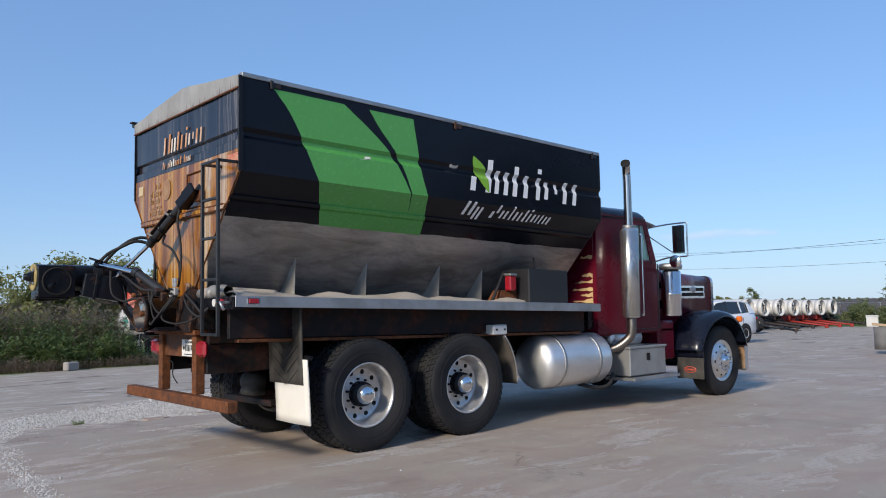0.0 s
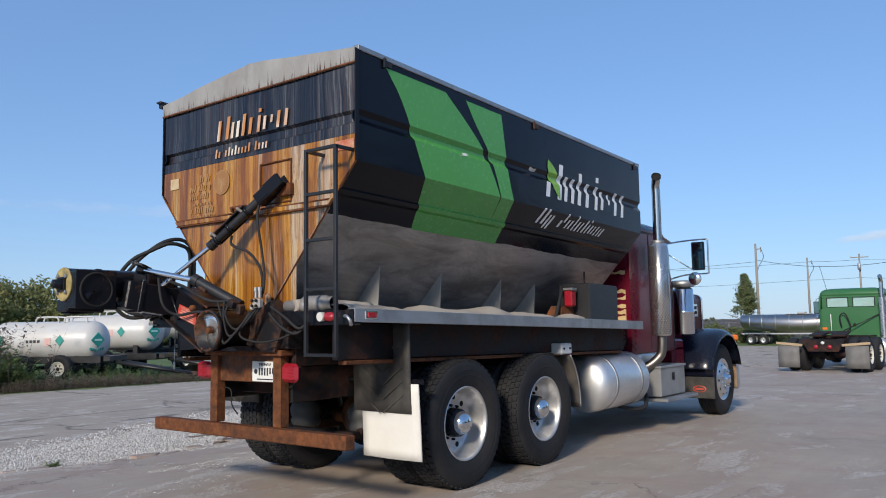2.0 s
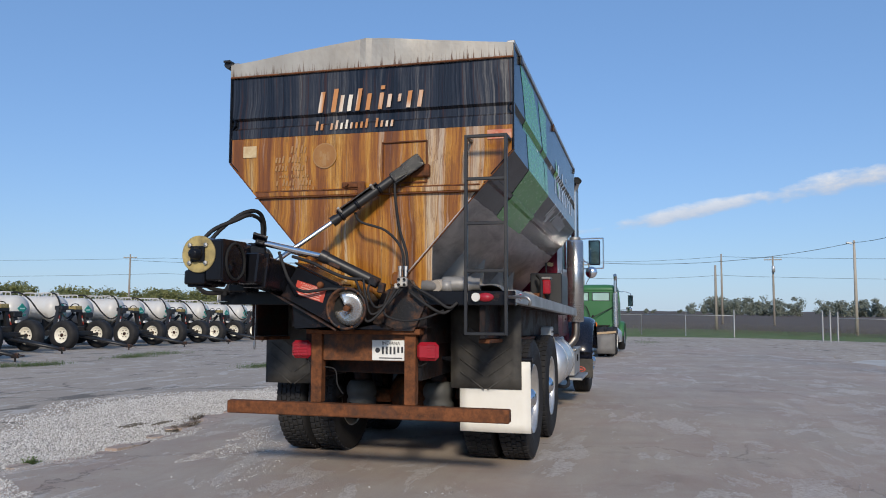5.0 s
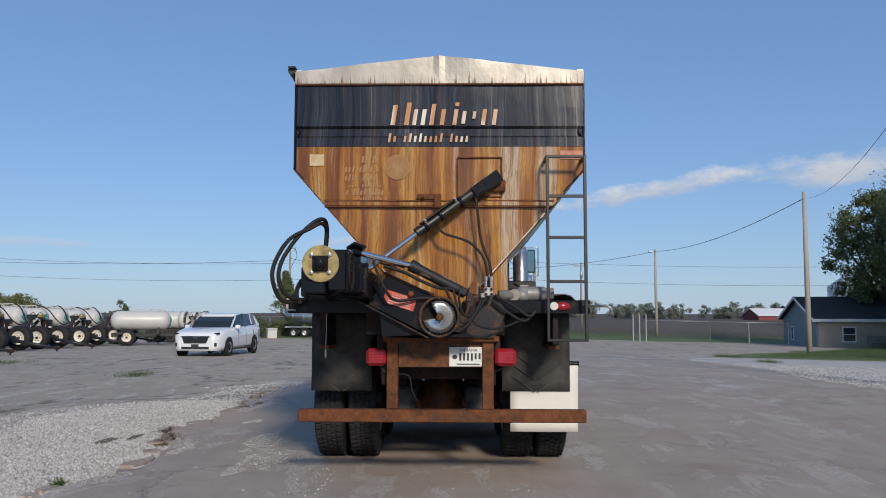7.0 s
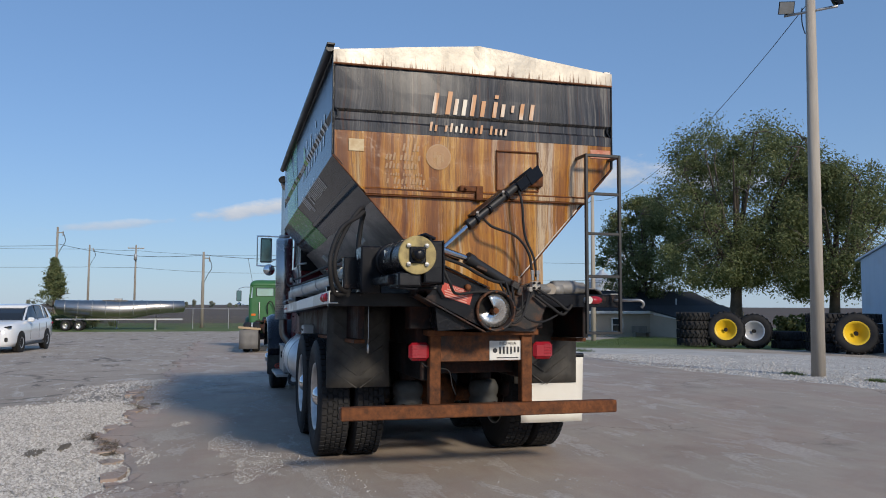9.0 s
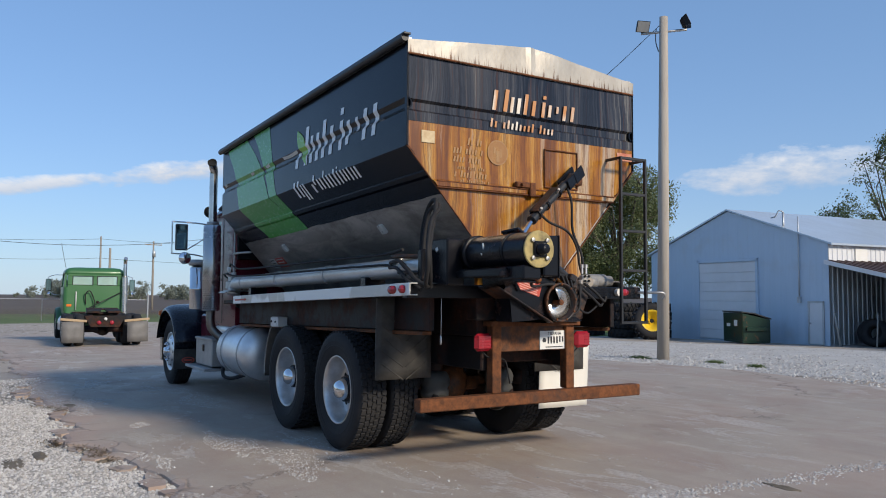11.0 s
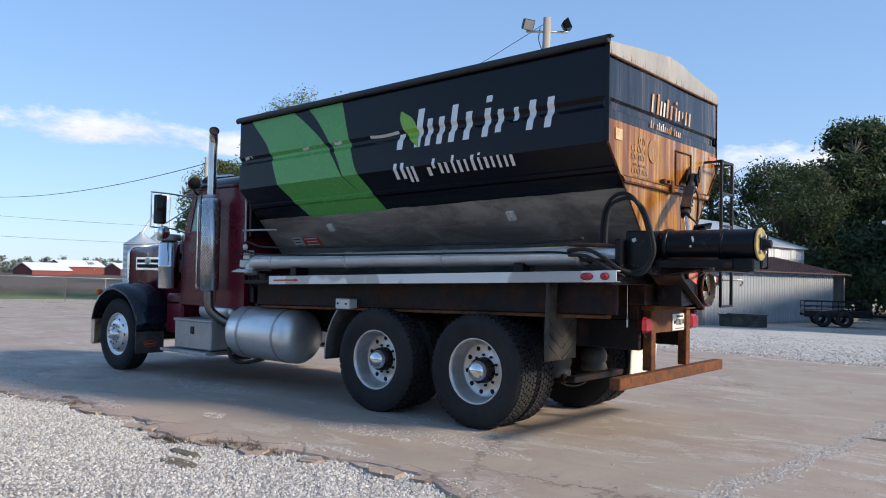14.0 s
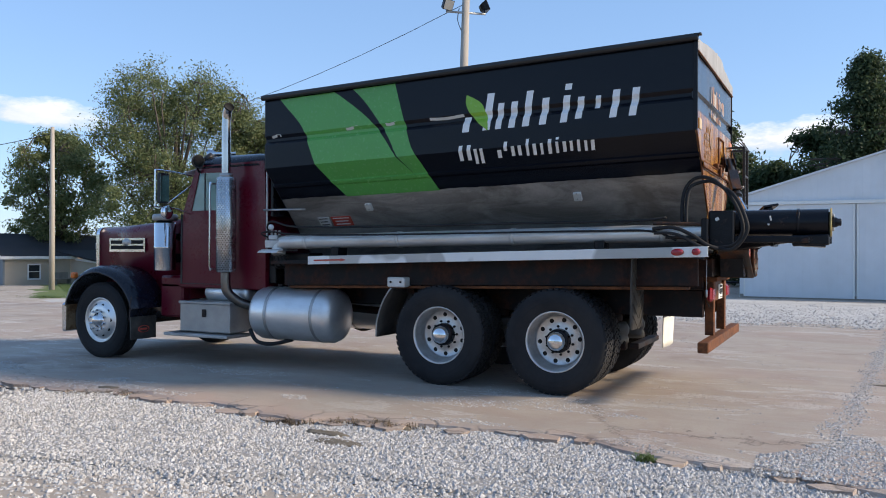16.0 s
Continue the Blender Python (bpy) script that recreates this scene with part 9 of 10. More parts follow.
M["car_glass_pale"] = worn("lamp_glass", (0.22, 0.23, 0.24), (0.12, 0.12, 0.12), 0.4, 6.0, 0.15)
fp = thing("flood_light_pole", "tall pale timber pole with twin floodlights", "light pole", at_land(11.12, -2.87, 0.02))
part("pole", Geo().tube([(0.36, -0.24, -0.2), (0.18, -0.12, 4), (-0.01, 0.01, 8.40)], 0.13, 16, 1, [0.15, 0.13, 0.10]), M["pole_pale"], fp)
part("cross_bar", Geo().tube([(-0.42, -0.35, 8.03), (0.42, 0.35, 8.03)], 0.03, 8, 1), M["steel_dull"], fp)
for s, yaw in ((-1, 40), (1, 10)):
    at = pose(0.40 * s, 0.33 * s, 8.22) @ pose(0, 0, 0, 0, 0, yaw + (180 if s < 0 else 150)) @ pose(0, 0, 0, 0, 24 * s, 0)
    lp = part("flood_lamp", loft(Geo(), [[tuple(at @ Vector((x, sy * w, sz * h))) for sy, sz in ((1, 1), (-1, 1), (-1, -1), (1, -1))] for x, w, h in ((-0.12, 0.08, 0.07), (-0.06, 0.13, 0.11), (0.06, 0.17, 0.14), (0.075, 0.17, 0.14))], False), M["black_steel"], fp, "square floodlight with a tapered back")
    part("lamp_glass", Geo().box(0.076, 0.084, -0.155, 0.155, -0.125, 0.125, 0.002, at), M["car_glass_pale"], lp)
    part("lamp_yoke", Geo().tube([(0.40 * s, 0.33 * s, 8.03), (0.40 * s, 0.33 * s, 8.12)], 0.02, 6, 1), M["black_steel"], lp)
part("drop_wire", Geo().tube([(0.15, 0.1, 8.15), (0.22, 0.05, 7.85), (0.1, 0.08, 7.55)], 0.012, 6, 5), M["cable"], fp)


def util_pole(x, y, h, arm, label, lamp=False, can=False, pale=False, side=False):
    p = thing("utility_pole", label, "utility pole", at_land(x, y, 0.02), 0, "utility poles")
    part("pole", Geo().tube([(0, 0, -0.2), (0, 0, h * 0.5), (0.02, 0, h)], 0.12, 10, 1, [0.16, 0.14, 0.10]), M["pole_pale" if pale else "old_timber"], p)
    if arm:
        part("cross_arm", Geo().box(-0.05, 0.05, -1.1, 1.1, h - 0.55, h - 0.43, 0.01), M["old_timber"], p)
        for yy in (-1.0, -0.4, 0.4, 1.0):
            part("insulator", Geo().lathe([(0, 0.03), (0.06, 0.05), (0.14, 0.035), (0.16, 0)], (0, yy, h - 0.43), (0, 0, 1), 8), M["pale_paint"], p)
    if can:
        part("transformer", Geo().lathe([(0, 0), (0, 0.22), (0.8, 0.22), (0.9, 0.1), (0.95, 0)], (-0.35, 0, h - 2.2), (0, 0, 1), 14), M["silver_sheet"], p)
    if side:
        part("side_bracket", Geo().box(-0.04, 0.04, -0.55, 0.0, h - 0.62, h - 0.52, 0.01).box(-0.04, 0.04, -0.55, -0.47, h - 0.9, h - 0.4, 0.01), M["old_timber"], p)
        part("drop_cable", Geo().tube([(0, -0.5, h - 0.5), (0, -0.75, h - 1.4), (0, -0.35, h - 2.2), (0, -0.05, h - 2.9)], 0.03, 5, 5), M["cable"], p)
    if lamp:
        part("yard_lamp", Geo().obox((0, 0.45, h - 0.25), (0.3, 0.5, 0.18), (10, 0, 0), 0.03).tube([(0, 0, h - 0.4), (0, 0.3, h - 0.2)], 0.03, 6, 1), M["silver_sheet"], p)
    return p


util_pole(41.0, -12.4, 9.0, False, "pale bare pole standing on the lawn edge", False, False, True)
util_pole(79.1, -13.6, 9.0, False, "yard pole with a small lamp at the gate", True, False, True)
util_pole(109.8, -10.7, 9.3, True, "timber utility pole with cross-arm beyond the fence", False, True)
util_pole(112.5, -4.4, 9.7, False, "plain timber utility pole beyond the fence")
util_pole(85.2, -1.5, 6.8, False, "shorter timber pole beside a taller one")
util_pole(71.9, 11.3, 6.9, False, "plain timber pole at the yard edge", False, False, False, True)
util_pole(110.3, 26.8, 9.7, False, "timber utility pole beyond the tank trailer", False, False, False, True)
util_pole(116.2, 21.6, 10.2, True, "timber utility pole with a transformer can", False, True)
util_pole(82.7, 25.6, 9.7, False, "timber pole behind the bushy young tree", False, False, False, True)
util_pole(93.6, 76.7, 9.6, True, "far timber utility pole behind the tanks")
W1, W2, W3, W4 = (11.12, -2.87, 8.2), (41.0, -12.4, land(41, -12.4) + 8.6), (79.1, -13.6, 7.9), (71.9, 11.3, 5.9)
wire(W1, W2, 1.2, 0.009)
wire(W2, W3, 0.7, 0.022)
wire(W3, W4, 0.9, 0.022)
wire(W4, (82.7, 25.6, 7.4), 0.6, 0.022)
wire((82.7, 25.6, 7.2), (93.6, 76.7, 8.2), 0.6, 0.02)
for za, zb in ((8.9, 9.0), (6.3, 6.6)):
    wire((109.8, -10.7, za - 0.4), (112.5, -4.4, za), 0.05, 0.02)
    wire((112.5, -4.4, za), (116.2, 21.6, zb), 0.5, 0.02)
    wire((116.2, 21.6, zb), (110.3, 26.8, zb - 0.3), 0.05, 0.02)
    wire((110.3, 26.8, zb - 0.3), (104.0, 78.0, zb + 0.2), 0.6, 0.02)
    wire((104.0, 78.0, zb + 0.2), (70.0, 150.0, zb), 0.8, 0.02)
    wire((109.8, -10.7, za - 0.4), (104.0, -75.0, za - 0.2), 0.7, 0.02)

fence = thing("chain_link_fence", "grey chain-link fence along the far yard edge", "fence", (0, 0, 0))
M["galv"] = worn("galv", (0.42, 0.43, 0.44), (0.3, 0.3, 0.3), 0.4, 2.0, 0.5, 0.6)
M["fence_wire"] = worn("fence_wire", (0.16, 0.16, 0.16), (0.1, 0.1, 0.1), 0.4, 2.0, 0.6, 0.3)
FENCE = [(72.0, 46.0), (70.5, 28.0), (69.5, 15.0), (68.5, 6.0), (63.8, -1.2)]
FENCE2 = [(61.2, -8.2), (60.0, -13.0), (59.5, -19.0)]
for line in (FENCE, FENCE2):
    for (xa, ya), (xb, yb) in zip(line, line[1:]):
        n = max(1, int(math.hypot(xb - xa, yb - ya) / 3.0))
        for k in range(n + 1):
            x, y = xa + (xb - xa) * k / n, ya + (yb - ya) * k / n
            part("post", Geo().cyl((x, y, land(x, y) - 0.1), (x, y, land(x, y) + 1.75), 0.035, seg=6), M["galv"], fence)
        g = Geo().tube([(xa, ya, land(xa, ya) + 1.72), (xb, yb, land(xb, yb) + 1.72)], 0.025, 5, 1)
        part("top_rail", g, M["galv"], fence)
        g = Geo()
        L = math.hypot(xb - xa, yb - ya)
        for k in range(int(L / 0.18)):
            for d in (0.0, 1.6):
                t0, t1 = min(1, (0.18 * k + d) / L), min(1, (0.18 * k + 1.6 - d) / L)
                p = [(xa + (xb - xa) * t, ya + (yb - ya) * t, land(xa + (xb - xa) * t, ya) + z) for t, z in ((t0, 0.05), (t1, 1.7))]
                g.face([p[0], p[1], (p[1][0], p[1][1] + 0.006, p[1][2]), (p[0][0], p[0][1] + 0.006, p[0][2])])
        part("mesh_wire", g, M["fence_wire"], fence)
for x, y in ((63.8, -1.2), (61.2, -8.2), (61.4, -7.2), (61.3, -7.7)):
    part("gate_post", Geo().cyl((x, y, land(x, y) - 0.1), (x, y, land(x, y) + 2.2), 0.06, seg=8), M["galv"], fence)

# far farmstead: bins, leg, red barns
for x, y, r, h in ((133, -60, 3.0, 7.0), (141, -68, 2.7, 7.6), (150, -74, 2.6, 6.5)):
    b = thing("grain_bin", "ribbed galvanised grain bin with a cone roof", "grain bin", at_land(x, y), 0, "grain bins")
    part("bin_wall", Geo().lathe([(z * h / 14, r + 0.05 * (z % 2)) for z in range(15)], (0, 0, 0), (0, 0, 1), 36, False), M["bin_steel"], b)
    part("bin_roof", Geo().lathe([(h, r + 0.2), (h + 2.0, 0.5), (h + 2.3, 0.5), (h + 2.35, 0)], (0, 0, 0), (0, 0, 1), 36), M["bin_steel"], b)
el = thing("grain_elevator", "thin steel elevator leg with spouts", "grain elevator", at_land(143, -70))
part("leg_tower", (lambda g: [g.tube([(dx, dy, 0), (dx, dy, 17)], 0.12, 5, 1) for dx in (-1, 1) for dy in (-1, 1)] and [g.tube([(-1, -1, 2 * k), (1, 1, 2 * k + 2)], 0.07, 5, 1) for k in range(8)] and g)(Geo()), M["bin_steel"], el)
part("leg_head", Geo().box(-0.8, 0.8, -0.8, 0.8, 16.5, 17.6, 0.05), M["bin_steel"], el)
part("spout", Geo().tube([(0, 0, 16.5), (-10, 10, 9)], 0.2, 6, 1).tube([(0, 0, 16.5), (7, -4, 8.5)], 0.2, 6, 1), M["bin_steel"], el)
for x, y, w, d, h in ((238, -88, 9, 12, 1.3), (246, -119, 8, 12, 2.0), (272, -114, 9, 16, 2.6), (254, -134, 8, 10, 2.2)):
    b = thing("red_barn", "low red barn with a white roof", "barn", at_land(x, y), 10, "red barns")
    part("barn_wall", Geo().prism([(-w / 2, -d / 2, -1), (w / 2, -d / 2, -1), (w / 2, -d / 2, h), (0, -d / 2, h + w * 0.22), (-w / 2, -d / 2, h)], (0, d, 0)), M["barn_red"], b)
    for s in (1, -1):
        part("barn_roof", Geo().prism([(s * (w / 2 + 0.4), -d / 2 - 0.4, h - 0.1), (0, -d / 2 - 0.4, h + w * 0.22 + 0.05), (0, -d / 2 - 0.4, h + w * 0.22 + 0.25), (s * (w / 2 + 0.4), -d / 2 - 0.4, h + 0.1)], (0, d + 0.8, 0)), M["white_sheet"], b)

# ---- other vehicles ----
M["tank_white"] = worn("tank_white", (0.55, 0.56, 0.56), (0.45, 0.38, 0.30), 0.45, 1.6, 0.38)
M["tank_green"] = worn("tank_green", (0.02, 0.25, 0.21), (0.05, 0.3, 0.27), 0.4, 8.0, 0.5)
M["mark_pale"] = worn("mark_pale", (0.45, 0.66, 0.62), (0.3, 0.5, 0.46), 0.4, 9.0, 0.5)
M["label_pink"] = worn("label_pink", (0.62, 0.36, 0.33), (0.6, 0.5, 0.46), 0.7, 9.0, 0.5)
M["cream_rim"] = worn("cream_rim", (0.76, 0.73, 0.63), (0.5, 0.44, 0.34), 0.35, 4.0, 0.5)
M["truck_green"] = worn("truck_green", (0.030, 0.125, 0.038), (0.05, 0.14, 0.06), 0.35, 2.0, 0.4, coat=0.2)
M["car_white"] = worn("car_white", (0.74, 0.76, 0.79), (0.6, 0.6, 0.6), 0.15, 1.0, 0.18, coat=0.8)
M["car_glass"] = worn("car_glass", (0.015, 0.018, 0.022), (0.03, 0.03, 0.03), 0.2, 2.0, 0.05)
M["stainless"] = polished("stainless", (0.62, 0.61, 0.60), 0.16, 0.4, 0.8)


WHEEL_NUT = Geo().lathe([(-0.02, 0), (-0.02, 0.02), (0.02, 0.02), (0.02, 0)], (0, 0, 0), (0, 1, 0), 6, False).mesh("wheel_nut")
WHEEL_NUT.materials.append(M["chassis"])


def small_wheel(parent, x, y, z, r, w, rim, axis=(0, 1, 0), name="wheel"):
    wh = new(name)
    wh.parent = parent
    wh.matrix_local = pose(x, y, z)
    ri = r * 0.52
    part("tyre", Geo().lathe([(-w * 0.42, ri), (-w * 0.5, ri * 1.3), (-w * 0.48, r * 0.86), (-w * 0.38, r * 0.98), (-w * 0.1, r), (w * 0.1, r), (w * 0.38, r * 0.98), (w * 0.48, r * 0.86), (w * 0.5, ri * 1.3), (w * 0.42, ri)], (0, 0, 0), axis, 28), M["rubber"], wh)
    part("rim", Geo().lathe([(-w * 0.44, ri * 1.03), (-w * 0.42, ri * 0.9), (-w * 0.2, ri * 0.8), (-w * 0.28, ri * 0.35), (-w * 0.3, 0), (w * 0.3, 0), (w * 0.28, ri * 0.35), (w * 0.2, ri * 0.8), (w * 0.42, ri * 0.9), (w * 0.44, ri * 1.03)], (0, 0, 0), axis, 24), M[rim], wh)
    part("hub", Geo().lathe([(-w * 0.36, 0), (-w * 0.36, ri * 0.24), (w * 0.36, ri * 0.24), (w * 0.36, 0)], (0, 0, 0), axis, 12, False), M["chassis"], wh)
    for k in range(6):
        a = 2 * math.pi * k / 6
        for s in (-1, 1):
            part("wheel_nut", WHEEL_NUT, None, wh).matrix_local = pose(ri * 0.5 * math.cos(a), s * w * 0.30, ri * 0.5 * math.sin(a))
    return wh


def ammonia_wagon(at, turn, label, steer=0.0, tools=True, tz=1.37, r_w=0.60, axles=(1.01, -1.69), twin=True):
    """Nurse-tank wagon: x points to the tongue."""
    t = thing("tank_wagon", label, "tank wagon", at, turn, "parked tank wagons")
    r, L = 0.57, 3.4
    prof = [(0, 0)] + [(r * 0.75 * (1 - math.cos(math.radians(a))), r * math.sin(math.radians(a))) for a in range(15, 91, 15)]
    prof += [(L - h, q) for h, q in reversed(prof)]
    for dx, dy in (((-1.65, 1.07), (-1.65, -1.07)) if tools and twin else ((-1.65 if tools else 0.0, 0.0),)):
        tank = part("tank", Geo().lathe(prof, (dx - L + 0.75, dy, tz), (1, 0, 0), 40), M["tank_white"], t, "white steel pressure tank")
        x = dx + 0.745
        b = radians(10 if tools else 38)          # the mark sits on the domed end, turned to the yard
        on = pose(dx + 0.75 - 0.4275 * (1 - math.cos(b)), dy - 0.57 * math.sin(b), tz, 0, 0, -math.degrees(math.atan2(math.sin(b) / 0.57, math.cos(b) / 0.4275)))
        turned = on.to_3x3() @ Vector((0.05, 0, 0))
        g = Geo().prism([on @ Vector(p) for p in ((-0.045, 0, 0.24), (-0.04, 0.20, 0.03), (-0.045, 0, -0.18), (-0.04, -0.20, 0.03))], turned)
        mark = part("hazard_mark", g, M["tank_green"], tank, "green diamond mark")
        part("mark_bar", Geo().box(0.009, 0.014, -0.11, 0.11, 0.005, 0.06, 0.001, on), M["mark_pale"], mark)
        for k in range(6):
            part("sign_bar", Geo().box(-0.10, -0.035, -0.21 + 0.072 * k, -0.165 + 0.072 * k, -0.30 + 0.02 * abs(k - 2.5), -0.235 + 0.02 * abs(k - 2.5), 0.003, on), M["tank_green"], tank)
        for s in (1, -1):
            if tools:
                continue
            for x in (-2.1, -0.35):
                g = Geo().prism([(x, s * (r - 0.004), tz + 0.19), (x + 0.13, s * (r + 0.004), tz + 0.03), (x, s * (r + 0.003), tz - 0.13), (x - 0.13, s * (r + 0.004), tz + 0.03)], (0, s * 0.010, 0))
                part("hazard_mark", g, M["tank_green"], tank)
            part("faded_label", Geo().box(-0.80, -0.62, s * (r - 0.01), s * (r + 0.004), tz - 0.12, tz + 0.10, 0.002), M["label_pink"], tank, "faded pink label")
            for k in range(4):
                part("sign_bar", Geo().box(-1.35 + 0.11 * k, -1.27 + 0.11 * k, s * (r - 0.006), s * (r + 0.006), tz - 0.03, tz + 0.05, 0.002), M["ink"], tank)
        for x, s in ((dx - 0.1, 1), (dx - 0.95, 1), (dx - 0.1, -1), (dx - 0.95, -1)):
            y = dy + s * 0.2
            part("hoop_guard", Geo().tube([(x - 0.34, y, tz + 0.50), (x - 0.33, y, tz + 0.63), (x - 0.24, y, tz + 0.69), (x + 0.24, y, tz + 0.69), (x + 0.33, y, tz + 0.63), (x + 0.34, y, tz + 0.50)], 0.025, 8, 4), M["tank_white"], tank)
        part("valve_cluster", Geo().cyl((dx - 0.45, dy, tz + 0.5), (dx - 0.45, dy, tz + 0.66), 0.05, seg=10), M["tank_white"], tank)
        for x in (dx - 1.95, dx + 0.05):
            part("saddle", Geo().box(x - 0.08, x + 0.08, dy - 0.4, dy + 0.4, 0.68, tz - 0.40, 0.01), M["black_paint"], t)
    if tools:
        part("frame", Geo().box(-4.2, 0.9, -0.50, -0.36, 0.52, 0.72, 0.01).box(-4.2, 0.9, 0.36, 0.50, 0.52, 0.72, 0.01).box(-3.72, -3.48, -1.5, 1.5, 0.66, 0.80, 0.01).box(-1.72, -1.48, -1.5, 1.5, 0.66, 0.80, 0.01).box(0.9, 1.1, -0.5, 0.5, 0.55, 0.7, 0.01), M["black_paint"], t)
    else:
        # first box is a full-width black slab, added to block light under the tank
        part("frame", Geo().box(-2.4, 0.8, -0.46, 0.46, 0.50, 0.70, 0.01).box(0.9, 1.1, -0.5, 0.5, 0.55, 0.7, 0.01), M["black_paint"], t)
    if tools:
        # front tool frame with hoses, standing before the gap between the tanks
        for s in (1, -1):
            leg = part("tool_frame", Geo().prism([(0.24, s * 0.60, 1.66), (0.24, s * 0.40, 1.66), (0.30, s * 0.62, 0.66), (0.30, s * 0.92, 0.66)], (0.14, 0, 0)), M["black_paint"], t)
            for k, mat in enumerate(("danger_red", "plate_white", "danger_red")):
                part("reflector_strip", Geo().obox((0.42, s * (0.63 + 0.035 * k), 1.28 - 0.13 * k), (0.012, 0.05, 0.12), (s * 15, -3, 0), 0.003), M[mat], leg)
            part("side_arm", Geo().tube([(0.22, s * 0.42, 1.40), (-0.5, s * 0.42, 0.72)], 0.05, 8, 1), M["black_paint"], t)
            part("gear_box", Geo().box(0.10, 0.46, s * 0.16, s * 0.58, 1.56, 1.73, 0.03), M["yellow_cap" if s > 0 else "black_paint"], t)
            part("top_loop", Geo().tube([(0.30, s * 0.08, 1.70), (0.32, s * 0.20, 1.80), (0.32, s * 0.45, 1.80), (0.30, s * 0.58, 1.70)], 0.018, 6, 4), M["black_steel"], t)
        part("tool_bar", Geo().box(0.20, 0.44, -0.62, 0.62, 1.46, 1.60, 0.02), M["black_paint"], t)
        part("maker_plate", Geo().box(0.440, 0.448, -0.30, -0.06, 1.46, 1.56, 0.003), M["plate_white"], t)
        part("valve_block", Geo().box(0.2, 0.55, 0.70, 1.12, 1.24, 1.46, 0.03).box(0.25, 0.5, 0.72, 0.95, 1.0, 1.24, 0.02).box(0.0, 0.6, -0.6, 0.6, 0.66, 0.9, 0.02), M["black_paint"], t)
        part("gauge_box", Geo().box(0.52, 0.62, 0.78, 0.98, 1.02, 1.12, 0.01), M["plate_white"], t)
        for s in (1, -1) if twin else ():
            part("hose", Geo().tube([(-1.75, s * 1.0, tz + 0.66), (-1.35, s * 0.95, tz + 0.68), (-0.95, s * 0.78, tz + 0.40), (-0.62, s * 0.60, tz - 0.10), (-0.25, s * 0.50, tz - 0.36), (0.10, s * 0.40, tz - 0.20), (0.26, s * 0.30, tz)], 0.032, 8, 6), M["rubber"], t)
    part("front_axle", Geo().box(axles[0] - 0.06, axles[0] + 0.06, -0.85, 0.85, r_w - 0.06, r_w + 0.04, 0.01), M["black_paint"], t)
    part("rear_axle", Geo().box(axles[1] - 0.06, axles[1] + 0.06, -0.85, 0.85, r_w - 0.06, r_w + 0.04, 0.01), M["black_paint"], t)
    for x in axles:
        for s in (1, -1):
            small_wheel(t, x, s * 0.97, r_w, r_w, 0.42 if tools else 0.26, "cream_rim")
    c, sn = math.cos(radians(steer)), math.sin(radians(steer))
    tip = (1.1 + 2.2 * c, 2.2 * sn, 0.16)
    part("tongue", Geo().tube([(1.1, -0.25, 0.52), tip], 0.055, 8, 1).tube([(1.1, 0.25, 0.52), tip], 0.055, 8, 1), M["black_paint"], t)
    part("hitch", Geo().obox(tip, (0.25, 0.10, 0.14), (0, 0, steer), 0.02).lathe([(0, 0.10), (0.04, 0.11), (0.04, 0.07), (0, 0.07)], (tip[0] + 0.2 * c, tip[1] + 0.2 * sn, 0.14), (0, 0, 1), 14).cyl((tip[0], tip[1], -0.02), (tip[0], tip[1], 0.2), 0.03, seg=8), M["black_rust"], t)
    return t


WAGON = "twin white ammonia tanks on a black wagon in a row"
for k in range(-1, 6):
    turn = -92
    x, y = 23.4 + 4.04 * k + 0.8 * max(0, k - 3), 27.5 + 0.19 * k          # where the right front wheel stands
    c, sn = math.cos(radians(turn)), math.sin(radians(turn))
    x, y = x - 1.01 * c - 0.95 * sn, y - 1.01 * sn + 0.95 * c
    ammonia_wagon((x, y, land(x, y) - 0.04), turn, WAGON, 2 * (k % 3) - 1, True, 1.58, 0.58, (1.01, -3.3))
ammonia_wagon((15.79, 25.70, land(14, 25) - 0.04), -96, WAGON, 2, True, 1.58, 0.58, (1.01, -3.3))
ammonia_wagon((13.45, 25.75, land(13, 25) - 0.04), -59, "rust-stained white ammonia tank on a low black running gear", 0, False, 1.37, 0.42, (-0.7, -1.9))
ammonia_wagon((10.79, 24.38, land(10, 24) - 0.04), -57, "white ammonia tank wagon standing among weeds", 0, False, 1.12, 0.38, (-0.1, -1.2))
ammonia_wagon((44.18, 23.64, land(44, 24) - 0.04), -72, "single white ammonia tank wagon parked past the row", 0, True, 1.46, 0.50, (1.01, -3.3), False)

# green road tractor, rear to the yard
gt = thing("road_tractor", "green day-cab road tractor with bare fifth wheel", "truck", (24.97, 7.66, land(25.5, 7.66) + 0.0), -2.5)
M["flap_grey"] = worn("flap_grey", (0.16, 0.155, 0.15), (0.09, 0.085, 0.08), 0.6, 4.0, 0.6)
M["plank"] = worn("plank", (0.42, 0.31, 0.19), (0.28, 0.20, 0.12), 0.6, 5.0, 0.8, bump=0.4, vec=(1, 0.3, 3))


def round_loop(x0, x1, w, r, z, n=4):
    """A level loop with rounded corners."""
    pts = []
    for cx, cy, a0 in ((x1 - r, w - r, 0), (x0 + r, w - r, 90), (x0 + r, -w + r, 180), (x1 - r, -w + r, 270)):
        pts += [(cx + r * math.cos(math.radians(a0 + 90 * k / n)), cy + r * math.sin(math.radians(a0 + 90 * k / n)), z) for k in range(n + 1)]
    return pts


